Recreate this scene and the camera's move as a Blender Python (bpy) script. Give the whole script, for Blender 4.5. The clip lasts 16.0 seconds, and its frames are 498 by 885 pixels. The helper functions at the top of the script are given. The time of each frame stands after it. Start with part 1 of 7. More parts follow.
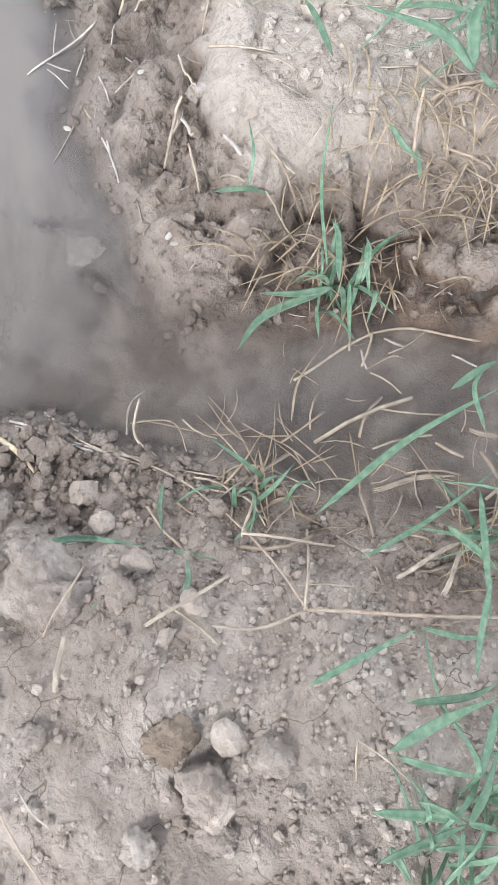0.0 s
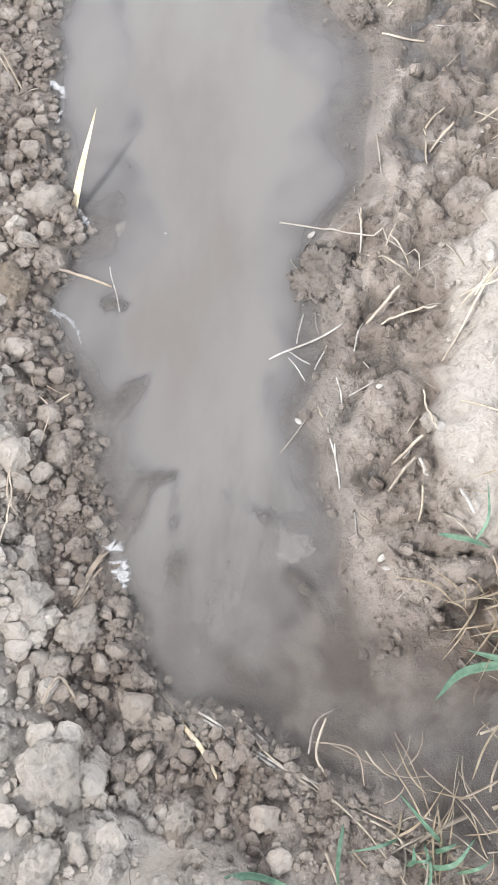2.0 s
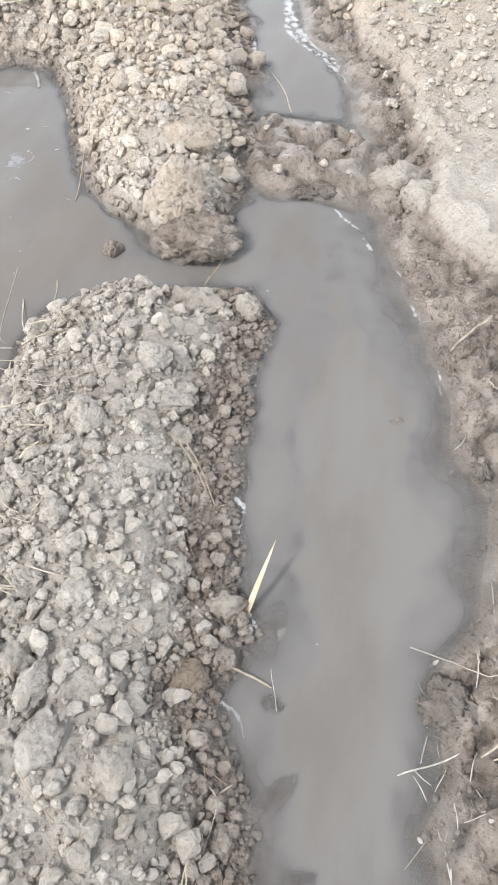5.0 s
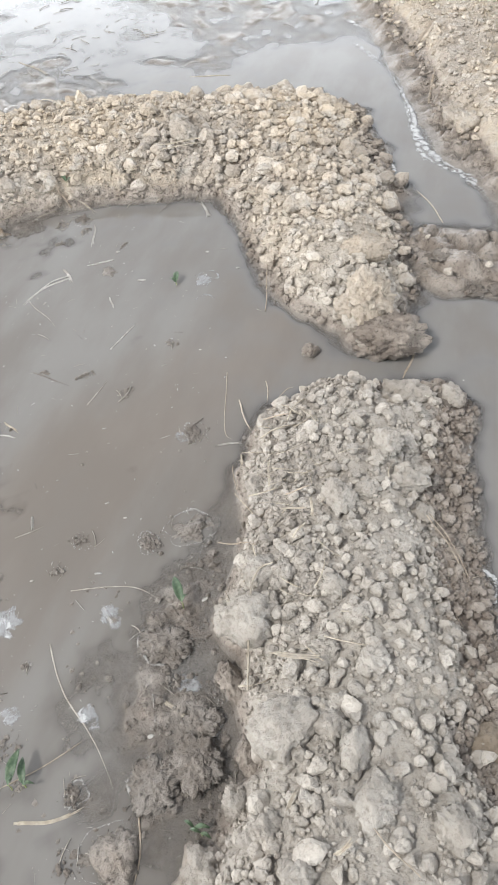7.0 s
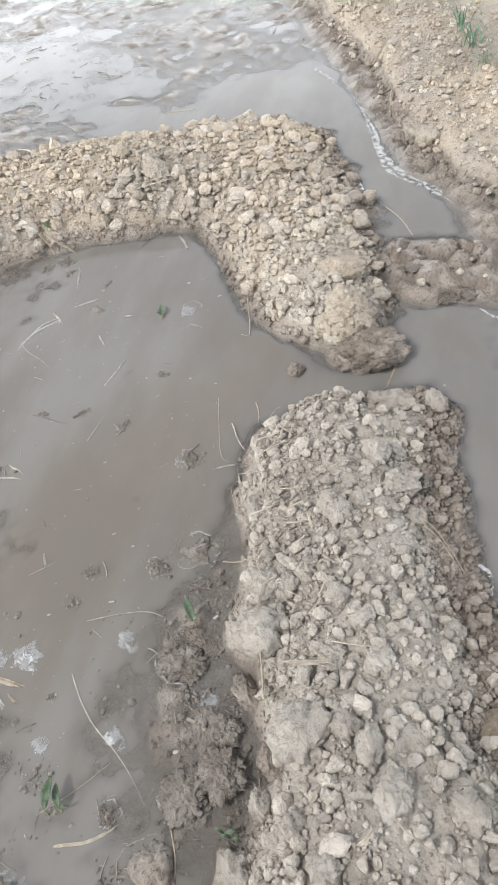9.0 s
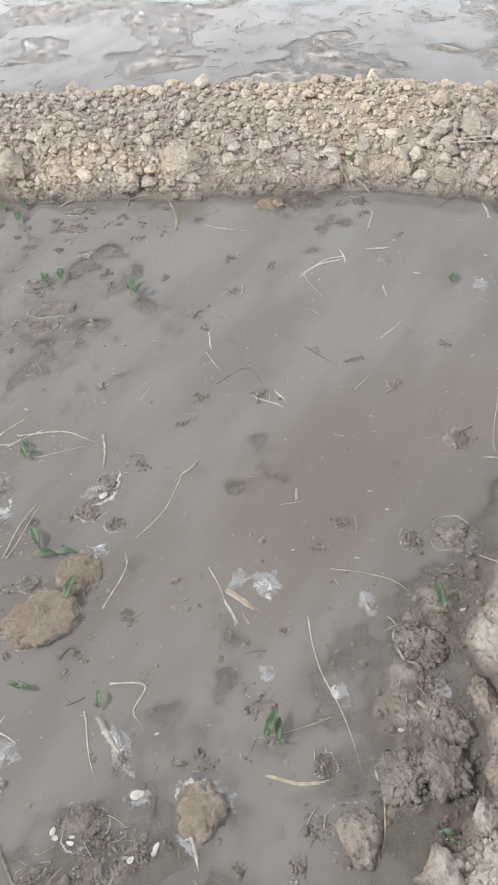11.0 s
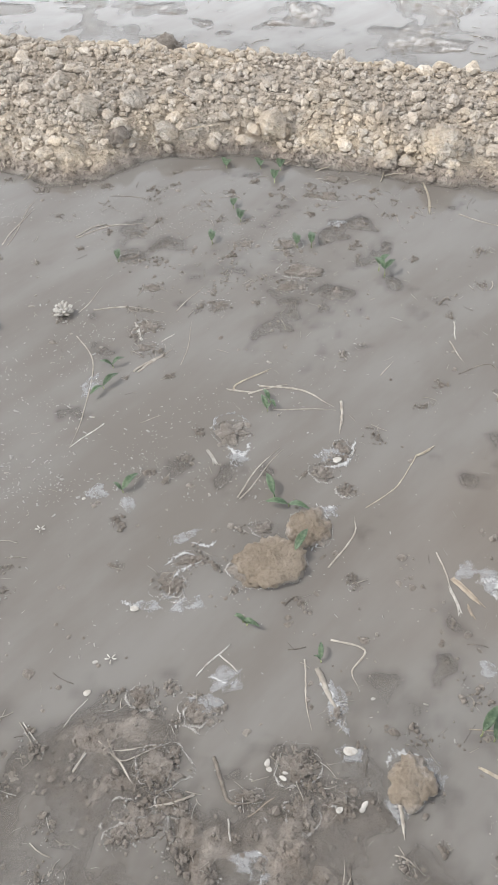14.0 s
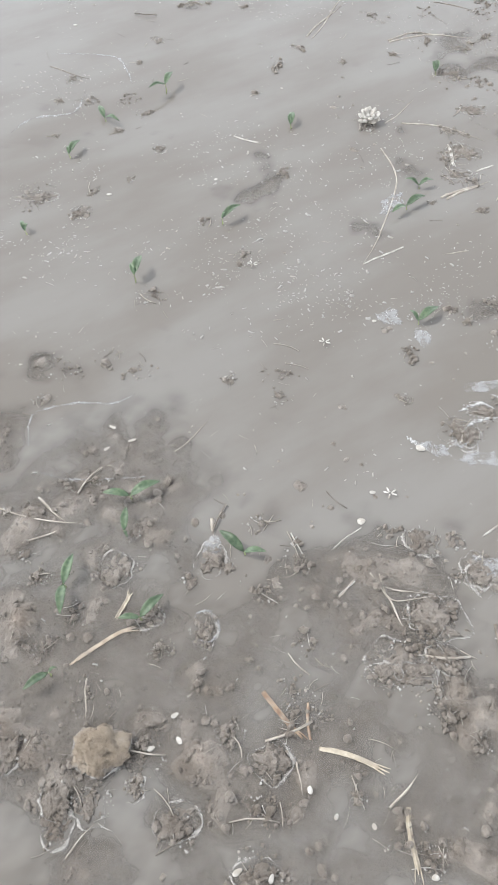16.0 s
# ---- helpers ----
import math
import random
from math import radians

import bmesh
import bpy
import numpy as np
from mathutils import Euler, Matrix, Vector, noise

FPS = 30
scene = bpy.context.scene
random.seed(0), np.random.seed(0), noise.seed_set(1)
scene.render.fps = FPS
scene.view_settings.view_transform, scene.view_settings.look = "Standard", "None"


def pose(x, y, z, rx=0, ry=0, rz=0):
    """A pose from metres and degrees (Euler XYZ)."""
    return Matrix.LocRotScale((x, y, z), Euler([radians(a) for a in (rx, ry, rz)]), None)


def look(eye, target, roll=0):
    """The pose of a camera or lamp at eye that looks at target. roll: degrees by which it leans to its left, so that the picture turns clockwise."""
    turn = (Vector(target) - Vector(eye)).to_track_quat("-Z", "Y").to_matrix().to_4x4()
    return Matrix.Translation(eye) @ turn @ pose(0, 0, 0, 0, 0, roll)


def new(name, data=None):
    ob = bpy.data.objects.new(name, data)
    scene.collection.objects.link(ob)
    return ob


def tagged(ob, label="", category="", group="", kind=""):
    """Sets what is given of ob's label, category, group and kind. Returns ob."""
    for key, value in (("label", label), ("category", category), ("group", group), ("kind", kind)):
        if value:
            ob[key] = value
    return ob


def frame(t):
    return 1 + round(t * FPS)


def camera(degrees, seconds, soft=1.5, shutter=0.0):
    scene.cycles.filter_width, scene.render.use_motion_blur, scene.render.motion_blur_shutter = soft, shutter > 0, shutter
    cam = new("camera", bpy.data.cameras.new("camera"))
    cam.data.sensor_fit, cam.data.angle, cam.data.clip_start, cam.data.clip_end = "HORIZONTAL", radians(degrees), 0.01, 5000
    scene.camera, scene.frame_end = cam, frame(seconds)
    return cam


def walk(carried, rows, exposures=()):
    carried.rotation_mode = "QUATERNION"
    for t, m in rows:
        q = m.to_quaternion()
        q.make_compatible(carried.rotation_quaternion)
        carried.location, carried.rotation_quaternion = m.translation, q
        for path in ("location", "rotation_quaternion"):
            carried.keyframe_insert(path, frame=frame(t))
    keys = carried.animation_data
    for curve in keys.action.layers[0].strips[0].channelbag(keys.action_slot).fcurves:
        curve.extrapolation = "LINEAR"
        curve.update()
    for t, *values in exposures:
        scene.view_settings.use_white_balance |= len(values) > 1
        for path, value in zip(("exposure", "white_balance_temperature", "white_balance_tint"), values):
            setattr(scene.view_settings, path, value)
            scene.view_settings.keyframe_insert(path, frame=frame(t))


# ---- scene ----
cam = camera(35.9, 16.0, soft=0.9)
PATH = [
    (0, (0.773, -0.281, 0.833), (1.125, 0.097, -1.099), -3.3),
    (0.5, (0.759, -0.174, 0.841), (1.123, 0.201, -1.09), 4.0),
    (1, (0.779, -0.084, 0.861), (1.104, 0.353, -1.063), 0.2),
    (1.5, (0.793, 0.017, 0.921), (1.141, 0.501, -0.988), 0.9),
    (2, (0.798, 0.039, 0.951), (1.177, 0.638, -0.919), -1.4),
    (2.5, (0.858, 0.085, 1.023), (1.211, 0.787, -0.816), -6.3),
    (3, (0.914, 0.114, 1.086), (1.262, 0.891, -0.724), -9.0),
    (3.2, (0.912, 0.099, 1.106), (1.292, 0.961, -0.658), -9.6),
    (5.3, (0.649, 0.282, 1.373), (1.169, 1.388, -0.21), 1.0),
    (5.5, (0.598, 0.294, 1.379), (1.114, 1.433, -0.182), 0.9),
    (6, (0.505, 0.308, 1.41), (1.046, 1.504, -0.099), 1.4),
    (6.5, (0.397, 0.324, 1.415), (0.909, 1.617, -0.022), -4.6),
    (7, (0.271, 0.336, 1.43), (0.787, 1.641, 0.006), -5.6),
    (7.5, (0.231, 0.315, 1.409), (0.705, 1.648, -0.005), -8.3),
    (8, (0.209, 0.306, 1.37), (0.797, 1.598, -0.038), -7.5),
    (8.2, (0.269, 0.272, 1.395), (0.881, 1.574, 0.005), -9.7),
    (10.3, (0.11, 0.378, 1.535), (0.442, 1.759, 0.128), -6.2),
    (10.5, (0.047, 0.406, 1.511), (0.324, 1.777, 0.082), -5.6),
    (11, (-0.043, 0.441, 1.497), (0.118, 1.813, 0.051), -4.2),
    (11.5, (-0.125, 0.438, 1.493), (0.0, 1.803, 0.036), -2.0),
    (12, (-0.195, 0.429, 1.491), (-0.131, 1.79, 0.026), -0.4),
    (12.5, (-0.247, 0.42, 1.49), (-0.226, 1.768, 0.012), 0.3),
    (13, (-0.29, 0.408, 1.496), (-0.324, 1.759, 0.022), 0.0),
    (13.5, (-0.323, 0.413, 1.518), (-0.4, 1.756, 0.038), -0.2),
    (14, (-0.355, 0.414, 1.51), (-0.504, 1.764, 0.041), -1.5),
    (14.5, (-0.399, 0.42, 1.488), (-0.621, 1.734, -0.003), -2.4),
    (15, (-0.474, 0.415, 1.418), (-0.744, 1.667, -0.117), -2.1),
    (15.5, (-0.607, 0.389, 1.308), (-0.979, 1.519, -0.299), -1.2),
    (16, (-0.687, 0.354, 1.279), (-1.144, 1.397, -0.365), -1.7),
]
EXPOSURES = [(0.0, 0.05, 6170, 13), (2.0, 0.20, 6200, 11), (3.0, 0.24, 6230, 10), (5.5, -0.15, 6230, 9), (7.0, -0.29, 6300, 8), (8.0, -0.34, 6320, 8), (10.5, -0.41, 6380, 9), (12.0, -0.41, 6420, 9), (14.5, -0.34, 6380, 9), (15.5, -0.10, 6300, 8), (16.0, -0.04, 6250, 8)]
walk(cam, [(t, look(eye, target, roll)) for t, eye, target, roll in PATH], EXPOSURES)

# ---- light: bright hazy sky, veiled sun from behind the far ridge ----
SUN_ELEV, SUN_AZ = radians(50), radians(-95)      # azimuth from +y towards +x
world = bpy.data.worlds.new("sky")
scene.world = world
world.use_nodes = True
wt = world.node_tree
sky = wt.nodes.new("ShaderNodeTexSky")
sky.sky_type, sky.sun_disc = "NISHITA", False
sky.sun_elevation, sky.sun_rotation = SUN_ELEV, SUN_AZ
sky.air_density, sky.dust_density, sky.ozone_density = 1.0, 3.0, 1.0
# thin even cloud, paler towards the horizon
up = wt.nodes.new("ShaderNodeTexCoord")
height_in_sky = wt.nodes.new("ShaderNodeSeparateXYZ")
wt.links.new(up.outputs["Generated"], height_in_sky.inputs[0])
veil = wt.nodes.new("ShaderNodeValToRGB")
veil.color_ramp.elements[0].position, veil.color_ramp.elements[0].color = 0.05, (104.0, 104.5, 106.0, 1)
veil.color_ramp.elements[1].position, veil.color_ramp.elements[1].color = 0.8, (5.5, 5.6, 5.9, 1)
low = veil.color_ramp.elements.new(0.38)
low.color = (31.0, 31.4, 32.6, 1)
wt.links.new(height_in_sky.outputs[2], veil.inputs[0])
cover = wt.nodes.new("ShaderNodeMix")
cover.data_type = "RGBA"
cover.inputs[0].default_value = 0.6
wt.links.new(sky.outputs[0], cover.inputs[6])
wt.links.new(veil.outputs[0], cover.inputs[7])
wt.links.new(cover.outputs[2], wt.nodes["Background"].inputs[0])
wt.nodes["Background"].inputs[1].default_value = 0.12
sun = new("sun", bpy.data.lights.new("sun", "SUN"))
sun.data.energy, sun.data.angle, sun.data.color = 3.5, radians(9), (1.0, 0.96, 0.91)
sun.matrix_world = look((0, 0, 0), (-math.sin(SUN_AZ) * math.cos(SUN_ELEV), -math.cos(SUN_AZ) * math.cos(SUN_ELEV), -math.sin(SUN_ELEV)))


# ---- materials ----
def nodes_of(name, rough=0.8):
    m = bpy.data.materials.new(name)
    m.use_nodes = True
    t = m.node_tree
    b = t.nodes["Principled BSDF"]
    b.inputs["Roughness"].default_value = rough
    return m, t, b


def node(t, kind, **values):
    n = t.nodes.new(kind)
    for key, v in values.items():
        n.inputs[key.replace("_", " ")].default_value = v
    return n


def tex(t, scale, detail=4.0, rough=0.55, coords=None):
    n = node(t, "ShaderNodeTexNoise", Scale=scale, Detail=detail, Roughness=rough)
    if coords is not None:
        t.links.new(coords, n.inputs["Vector"])
    return n.outputs["Fac"]


def ramp(t, value, stops):
    n = t.nodes.new("ShaderNodeValToRGB")
    e = n.color_ramp.elements
    while len(e) < len(stops):
        e.new(0.5)
    for k, (at, c) in zip(e, stops):
        k.position, k.color = at, (*c, 1) if len(c) == 3 else c
    t.links.new(value, n.inputs[0])
    return n.outputs[0]


def mix(t, fac, a, b, kind="MIX"):
    n = t.nodes.new("ShaderNodeMix")
    n.data_type, n.blend_type = "RGBA", kind
    for sock, v in ((n.inputs[0], fac), (n.inputs[6], a), (n.inputs[7], b)):
        if hasattr(v, "is_linked"):
            t.links.new(v, sock)
        elif isinstance(v, tuple):
            sock.default_value = (*v, 1)
        else:
            sock.default_value = v
    return n.outputs[2]


def calc(t, op, a, b=0.0, c=0.0):
    n = t.nodes.new("ShaderNodeMath")
    n.operation = op
    for sock, v in zip(n.inputs, (a, b, c)):
        if hasattr(v, "is_linked"):
            t.links.new(v, sock)
        else:
            sock.default_value = v
    return n.outputs[0]


def between(t, v, lo, hi):
    n = t.nodes.new("ShaderNodeMapRange")
    n.interpolation_type = "SMOOTHSTEP"
    t.links.new(v, n.inputs[0])
    n.inputs[1].default_value, n.inputs[2].default_value = lo, hi
    return n.outputs[0]


def bump(t, b, height, strength, distance):
    n = node(t, "ShaderNodeBump", Strength=strength, Distance=distance)
    t.links.new(height, n.inputs["Height"])
    t.links.new(n.outputs[0], b.inputs["Normal"])
    return n


def soil_material(name="soil", tint=(1.0, 1.0, 1.0), damp_to=0.06, always_wet=False, cracked=False):
    """Pale silt, darker and smoother where it stands low over the water."""
    m, t, b = nodes_of(name, 0.95)
    geo = t.nodes.new("ShaderNodeNewGeometry")
    pos = geo.outputs["Position"]
    z = t.nodes.new("ShaderNodeSeparateXYZ")
    t.links.new(pos, z.inputs[0])
    yy = z.outputs[1]
    big, mid, fine, grain = tex(t, 1.7, 3, 0.5, pos), tex(t, 14, 5, 0.6, pos), tex(t, 75, 6, 0.7, pos), tex(t, 380, 3, 0.6, pos)
    ochre = calc(t, "SUBTRACT", 1.0, between(t, calc(t, "ADD", yy, calc(t, "MULTIPLY", mid, 0.25)), -0.10, 0.22))
    warm = between(t, calc(t, "ADD", yy, calc(t, "MULTIPLY", big, 1.2)), 2.0, 3.6)
    dry = mix(t, warm, (0.49, 0.445, 0.385), (0.56, 0.47, 0.36))
    dry = mix(t, ochre, dry, (0.35, 0.28, 0.232))
    dry = mix(t, calc(t, "MULTIPLY", between(t, big, 0.4, 0.65), 0.7), dry, (0.395, 0.35, 0.30))
    dry = mix(t, calc(t, "MULTIPLY", between(t, mid, 0.42, 0.7), 0.6 if cracked else 0.8), dry, (0.545, 0.505, 0.45))
    dry = mix(t, calc(t, "MULTIPLY", between(t, fine, 0.48, 0.68), 0.5), dry, (0.26, 0.22, 0.18))
    isl = calc(t, "MULTIPLY_ADD", geo.outputs["Random Per Island"], 0.46, 0.68)
    dry = mix(t, 1.0, dry, ramp(t, isl, [(0.0, (0, 0, 0)), (1.0, (1, 1, 1))]), "MULTIPLY")
    dry = mix(t, 1.0, dry, tint, "MULTIPLY")
    crack = node(t, "ShaderNodeTexVoronoi", Scale=8.0)
    crack.feature = "DISTANCE_TO_EDGE"
    bent = t.nodes.new("ShaderNodeVectorMath")
    bent.operation = "ADD"
    swing = node(t, "ShaderNodeTexNoise", Scale=9.0, Detail=5.0)
    t.links.new(pos, swing.inputs["Vector"])
    small = t.nodes.new("ShaderNodeVectorMath")
    small.operation = "SCALE"
    small.inputs["Scale"].default_value = 0.16
    t.links.new(swing.outputs["Color"], small.inputs[0])
    t.links.new(pos, bent.inputs[0])
    t.links.new(small.outputs[0], bent.inputs[1])
    t.links.new(bent.outputs[0], crack.inputs["Vector"])
    split = calc(t, "MULTIPLY", calc(t, "SUBTRACT", 1.0, between(t, crack.outputs["Distance"], 0.002, 0.010)), between(t, big, 0.45, 0.6))
    dry = mix(t, split, dry, (0.17, 0.14, 0.11)) if cracked else dry
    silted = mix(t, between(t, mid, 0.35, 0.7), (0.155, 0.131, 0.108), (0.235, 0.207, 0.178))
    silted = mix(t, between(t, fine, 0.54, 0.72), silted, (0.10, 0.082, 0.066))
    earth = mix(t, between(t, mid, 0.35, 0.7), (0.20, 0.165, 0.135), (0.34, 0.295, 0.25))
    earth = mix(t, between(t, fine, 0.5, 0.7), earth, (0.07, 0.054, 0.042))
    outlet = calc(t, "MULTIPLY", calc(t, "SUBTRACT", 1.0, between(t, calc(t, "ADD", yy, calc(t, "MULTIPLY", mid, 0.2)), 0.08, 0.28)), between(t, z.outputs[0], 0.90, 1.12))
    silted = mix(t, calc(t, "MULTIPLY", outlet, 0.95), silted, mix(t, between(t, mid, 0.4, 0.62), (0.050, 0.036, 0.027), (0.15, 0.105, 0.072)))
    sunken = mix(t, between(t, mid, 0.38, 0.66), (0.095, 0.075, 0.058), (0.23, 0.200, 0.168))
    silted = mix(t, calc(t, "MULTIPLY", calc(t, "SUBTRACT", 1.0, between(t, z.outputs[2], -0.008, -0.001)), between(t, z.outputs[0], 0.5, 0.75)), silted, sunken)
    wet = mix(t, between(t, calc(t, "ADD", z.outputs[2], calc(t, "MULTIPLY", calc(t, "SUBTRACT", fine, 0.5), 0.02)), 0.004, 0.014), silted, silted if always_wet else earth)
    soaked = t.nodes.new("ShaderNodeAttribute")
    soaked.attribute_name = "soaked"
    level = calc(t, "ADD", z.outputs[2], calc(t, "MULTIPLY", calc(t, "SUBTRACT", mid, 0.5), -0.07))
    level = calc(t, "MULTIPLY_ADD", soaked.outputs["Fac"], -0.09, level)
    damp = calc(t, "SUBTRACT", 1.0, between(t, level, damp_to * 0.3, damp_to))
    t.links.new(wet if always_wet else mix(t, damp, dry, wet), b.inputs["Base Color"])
    shine = calc(t, "SUBTRACT", 1.0, between(t, level, 0.0, 0.025))
    t.links.new(calc(t, "MULTIPLY_ADD", shine, -0.65, 0.95), b.inputs["Roughness"])
    warp = t.nodes.new("ShaderNodeVectorMath")
    warp.operation = "ADD"
    shift = t.nodes.new("ShaderNodeVectorMath")
    shift.operation = "SCALE"
    shift.inputs["Scale"].default_value = 0.012
    swirl = node(t, "ShaderNodeTexNoise", Scale=45.0, Detail=3.0)
    t.links.new(pos, swirl.inputs["Vector"])
    t.links.new(swirl.outputs["Color"], shift.inputs[0])
    t.links.new(pos, warp.inputs[0])
    t.links.new(shift.outputs[0], warp.inputs[1])
    crumb = node(t, "ShaderNodeTexVoronoi", Scale=95.0)
    t.links.new(warp.outputs[0], crumb.inputs["Vector"])
    lumps = calc(t, "MULTIPLY", calc(t, "MULTIPLY", crumb.outputs["Distance"], -0.55), between(t, z.outputs[2], 0.0, 0.012))
    h = calc(t, "ADD", calc(t, "ADD", calc(t, "MULTIPLY", fine, 1.8), calc(t, "MULTIPLY", grain, 0.12)), calc(t, "ADD", mid, lumps))
    bump(t, b, h, 1.0, 0.0055)
    return m


def water_material():
    m, t, b = nodes_of("silty_water", 0.06)
    geo = t.nodes.new("ShaderNodeNewGeometry")
    pos = geo.outputs["Position"]
    attr = t.nodes.new("ShaderNodeAttribute")
    attr.attribute_name = "depth"
    depth = attr.outputs["Fac"]
    stretch = t.nodes.new("ShaderNodeMapping")
    stretch.vector_type = "TEXTURE"
    stretch.inputs["Rotation"].default_value, stretch.inputs["Scale"].default_value = (0, 0, radians(52)), (1.0, 0.36, 1.0)
    t.links.new(pos, stretch.inputs[0])
    cloud = tex(t, 1.6, 5, 0.55, stretch.outputs[0])
    silt = mix(t, between(t, cloud, 0.35, 0.66), (0.168, 0.153, 0.136), (0.206, 0.195, 0.180))
    place = t.nodes.new("ShaderNodeSeparateXYZ")
    t.links.new(pos, place.inputs[0])
    # a brown plume drifts in through the breach and fans out over the field
    off_line = calc(t, "ADD", calc(t, "MULTIPLY_ADD", place.outputs[0], -0.41, calc(t, "MULTIPLY", place.outputs[1], 0.91)), -1.40)
    off_line = calc(t, "ADD", off_line, calc(t, "MULTIPLY", calc(t, "SUBTRACT", tex(t, 1.5, 5, 0.6, stretch.outputs[0]), 0.5), 0.7))
    plume = calc(t, "MULTIPLY", calc(t, "SUBTRACT", 1.0, between(t, calc(t, "ABSOLUTE", off_line), 0.02, 0.36)), between(t, place.outputs[0], -0.5, 0.35))
    plume = calc(t, "MULTIPLY", plume, calc(t, "SUBTRACT", 1.0, between(t, place.outputs[0], 1.1, 1.5)))
    silt = mix(t, calc(t, "MULTIPLY", plume, calc(t, "MULTIPLY_ADD", cloud, 0.7, 0.0)), silt, (0.165, 0.126, 0.094))
    shallow = calc(t, "SUBTRACT", 1.0, between(t, calc(t, "ADD", depth, calc(t, "MULTIPLY", calc(t, "SUBTRACT", cloud, 0.5), 0.012)), 0.010, 0.030))
    silt = mix(t, calc(t, "MULTIPLY", shallow, between(t, place.outputs[0], 0.6, 1.0)), silt, (0.178, 0.171, 0.164))
    t.links.new(silt, b.inputs["Base Color"])
    b.inputs["IOR"].default_value = 1.33
    ripple = calc(t, "ADD", tex(t, 9, 2, 0.5, stretch.outputs[0]), calc(t, "MULTIPLY", tex(t, 40, 2, 0.5, pos), 0.15))
    clear = node(t, "ShaderNodeBsdfTransparent")
    thin = t.nodes.new("ShaderNodeMixShader")
    murk = between(t, depth, 0.0, 0.020)
    drift = calc(t, "ADD", place.outputs[1], calc(t, "MULTIPLY", tex(t, 7, 4, 0.6, stretch.outputs[0]), 0.35))
    runoff = calc(t, "MULTIPLY", calc(t, "SUBTRACT", 1.0, between(t, drift, 0.20, 0.58)), between(t, place.outputs[0], 0.6, 0.8))      # clearer, running water at the outlet
    body = calc(t, "MULTIPLY_ADD", murk, 0.68, 0.26)
    t.links.new(calc(t, "MULTIPLY", body, calc(t, "MULTIPLY_ADD", runoff, -0.58, 1.0)), thin.inputs[0])
    flow = t.nodes.new("ShaderNodeMapping")
    flow.inputs["Rotation"].default_value, flow.inputs["Scale"].default_value = (0, 0, radians(-40)), (1.0, 2.6, 1.0)
    t.links.new(pos, flow.inputs[0])
    waves = calc(t, "MULTIPLY", tex(t, 26, 3, 0.55, flow.outputs[0]), runoff)
    calm = calc(t, "MULTIPLY_ADD", between(t, place.outputs[1], 3.2, 4.2), -0.15, 0.28)
    bump(t, b, calc(t, "MULTIPLY", calc(t, "ADD", ripple, calc(t, "MULTIPLY", waves, 1.4)), calm), 0.22, 0.004)
    t.links.new(clear.outputs[0], thin.inputs[1])
    t.links.new(b.outputs[0], thin.inputs[2])
    t.links.new(thin.outputs[0], t.nodes["Material Output"].inputs[0])
    return m


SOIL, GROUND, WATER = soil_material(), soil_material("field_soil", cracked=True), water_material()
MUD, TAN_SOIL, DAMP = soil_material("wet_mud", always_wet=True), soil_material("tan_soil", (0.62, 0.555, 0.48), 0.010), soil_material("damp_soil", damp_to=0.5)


# ---- noise on arrays ----
def lattice(ix, iy, seed):
    h = (ix.astype(np.int64) * 374761393 + iy.astype(np.int64) * 668265263 + seed * 974711) & 0xFFFFFFFF
    h = ((h ^ (h >> 13)) * 1274126177) & 0xFFFFFFFF
    return ((h ^ (h >> 16)) & 0xFFFF) / 65535.0


def smooth_noise(x, y, seed=0):
    ix, iy = np.floor(x), np.floor(y)
    fx, fy = x - ix, y - iy
    fx, fy = fx * fx * (3 - 2 * fx), fy * fy * (3 - 2 * fy)
    a, b = lattice(ix, iy, seed), lattice(ix + 1, iy, seed)
    c, d = lattice(ix, iy + 1, seed), lattice(ix + 1, iy + 1, seed)
    return (a * (1 - fx) + b * fx) * (1 - fy) + (c * (1 - fx) + d * fx) * fy


def fbm(x, y, size, octaves=4, seed=0, gain=0.5):
    total, amp, norm = 0.0, 1.0, 0.0
    for o in range(octaves):
        total = total + amp * smooth_noise(x * 2**o / size + 17.3 * o, y * 2**o / size - 9.1 * o, seed + o)
        norm, amp = norm + amp, amp * gain
    return total / norm * 2 - 1


def step(v, lo, hi):
    u = np.clip((v - lo) / (hi - lo), 0, 1)
    return u * u * (3 - 2 * u)


# ---- lie of the land: shorelines in plan, at the water's level z = 0 ----
RIDGE_NEAR = [(1.36, 1.58), (1.23, 1.66), (1.04, 1.74), (0.90, 1.74), (0.78, 1.64), (0.68, 1.49), (0.60, 1.33), (0.50, 1.20), (0.47, 1.05), (0.42, 0.87),
              (0.26, 0.76), (0.12, 0.62), (0.02, 0.40), (-0.3, 0.1), (-3.0, -0.2), (-40, -1), (-40, -40), (6, -40), (1.9, -0.95), (1.35, -0.55), (1.03, -0.37), (0.96, -0.22), (0.90, -0.10),
              (0.82, -0.03), (0.75, 0.10), (0.73, 0.19), (0.76, 0.32), (0.82, 0.42), (0.87, 0.58), (0.87, 0.69), (0.98, 0.76), (1.02, 0.93),
              (1.06, 1.05), (1.14, 1.18), (1.27, 1.34), (1.37, 1.46)]
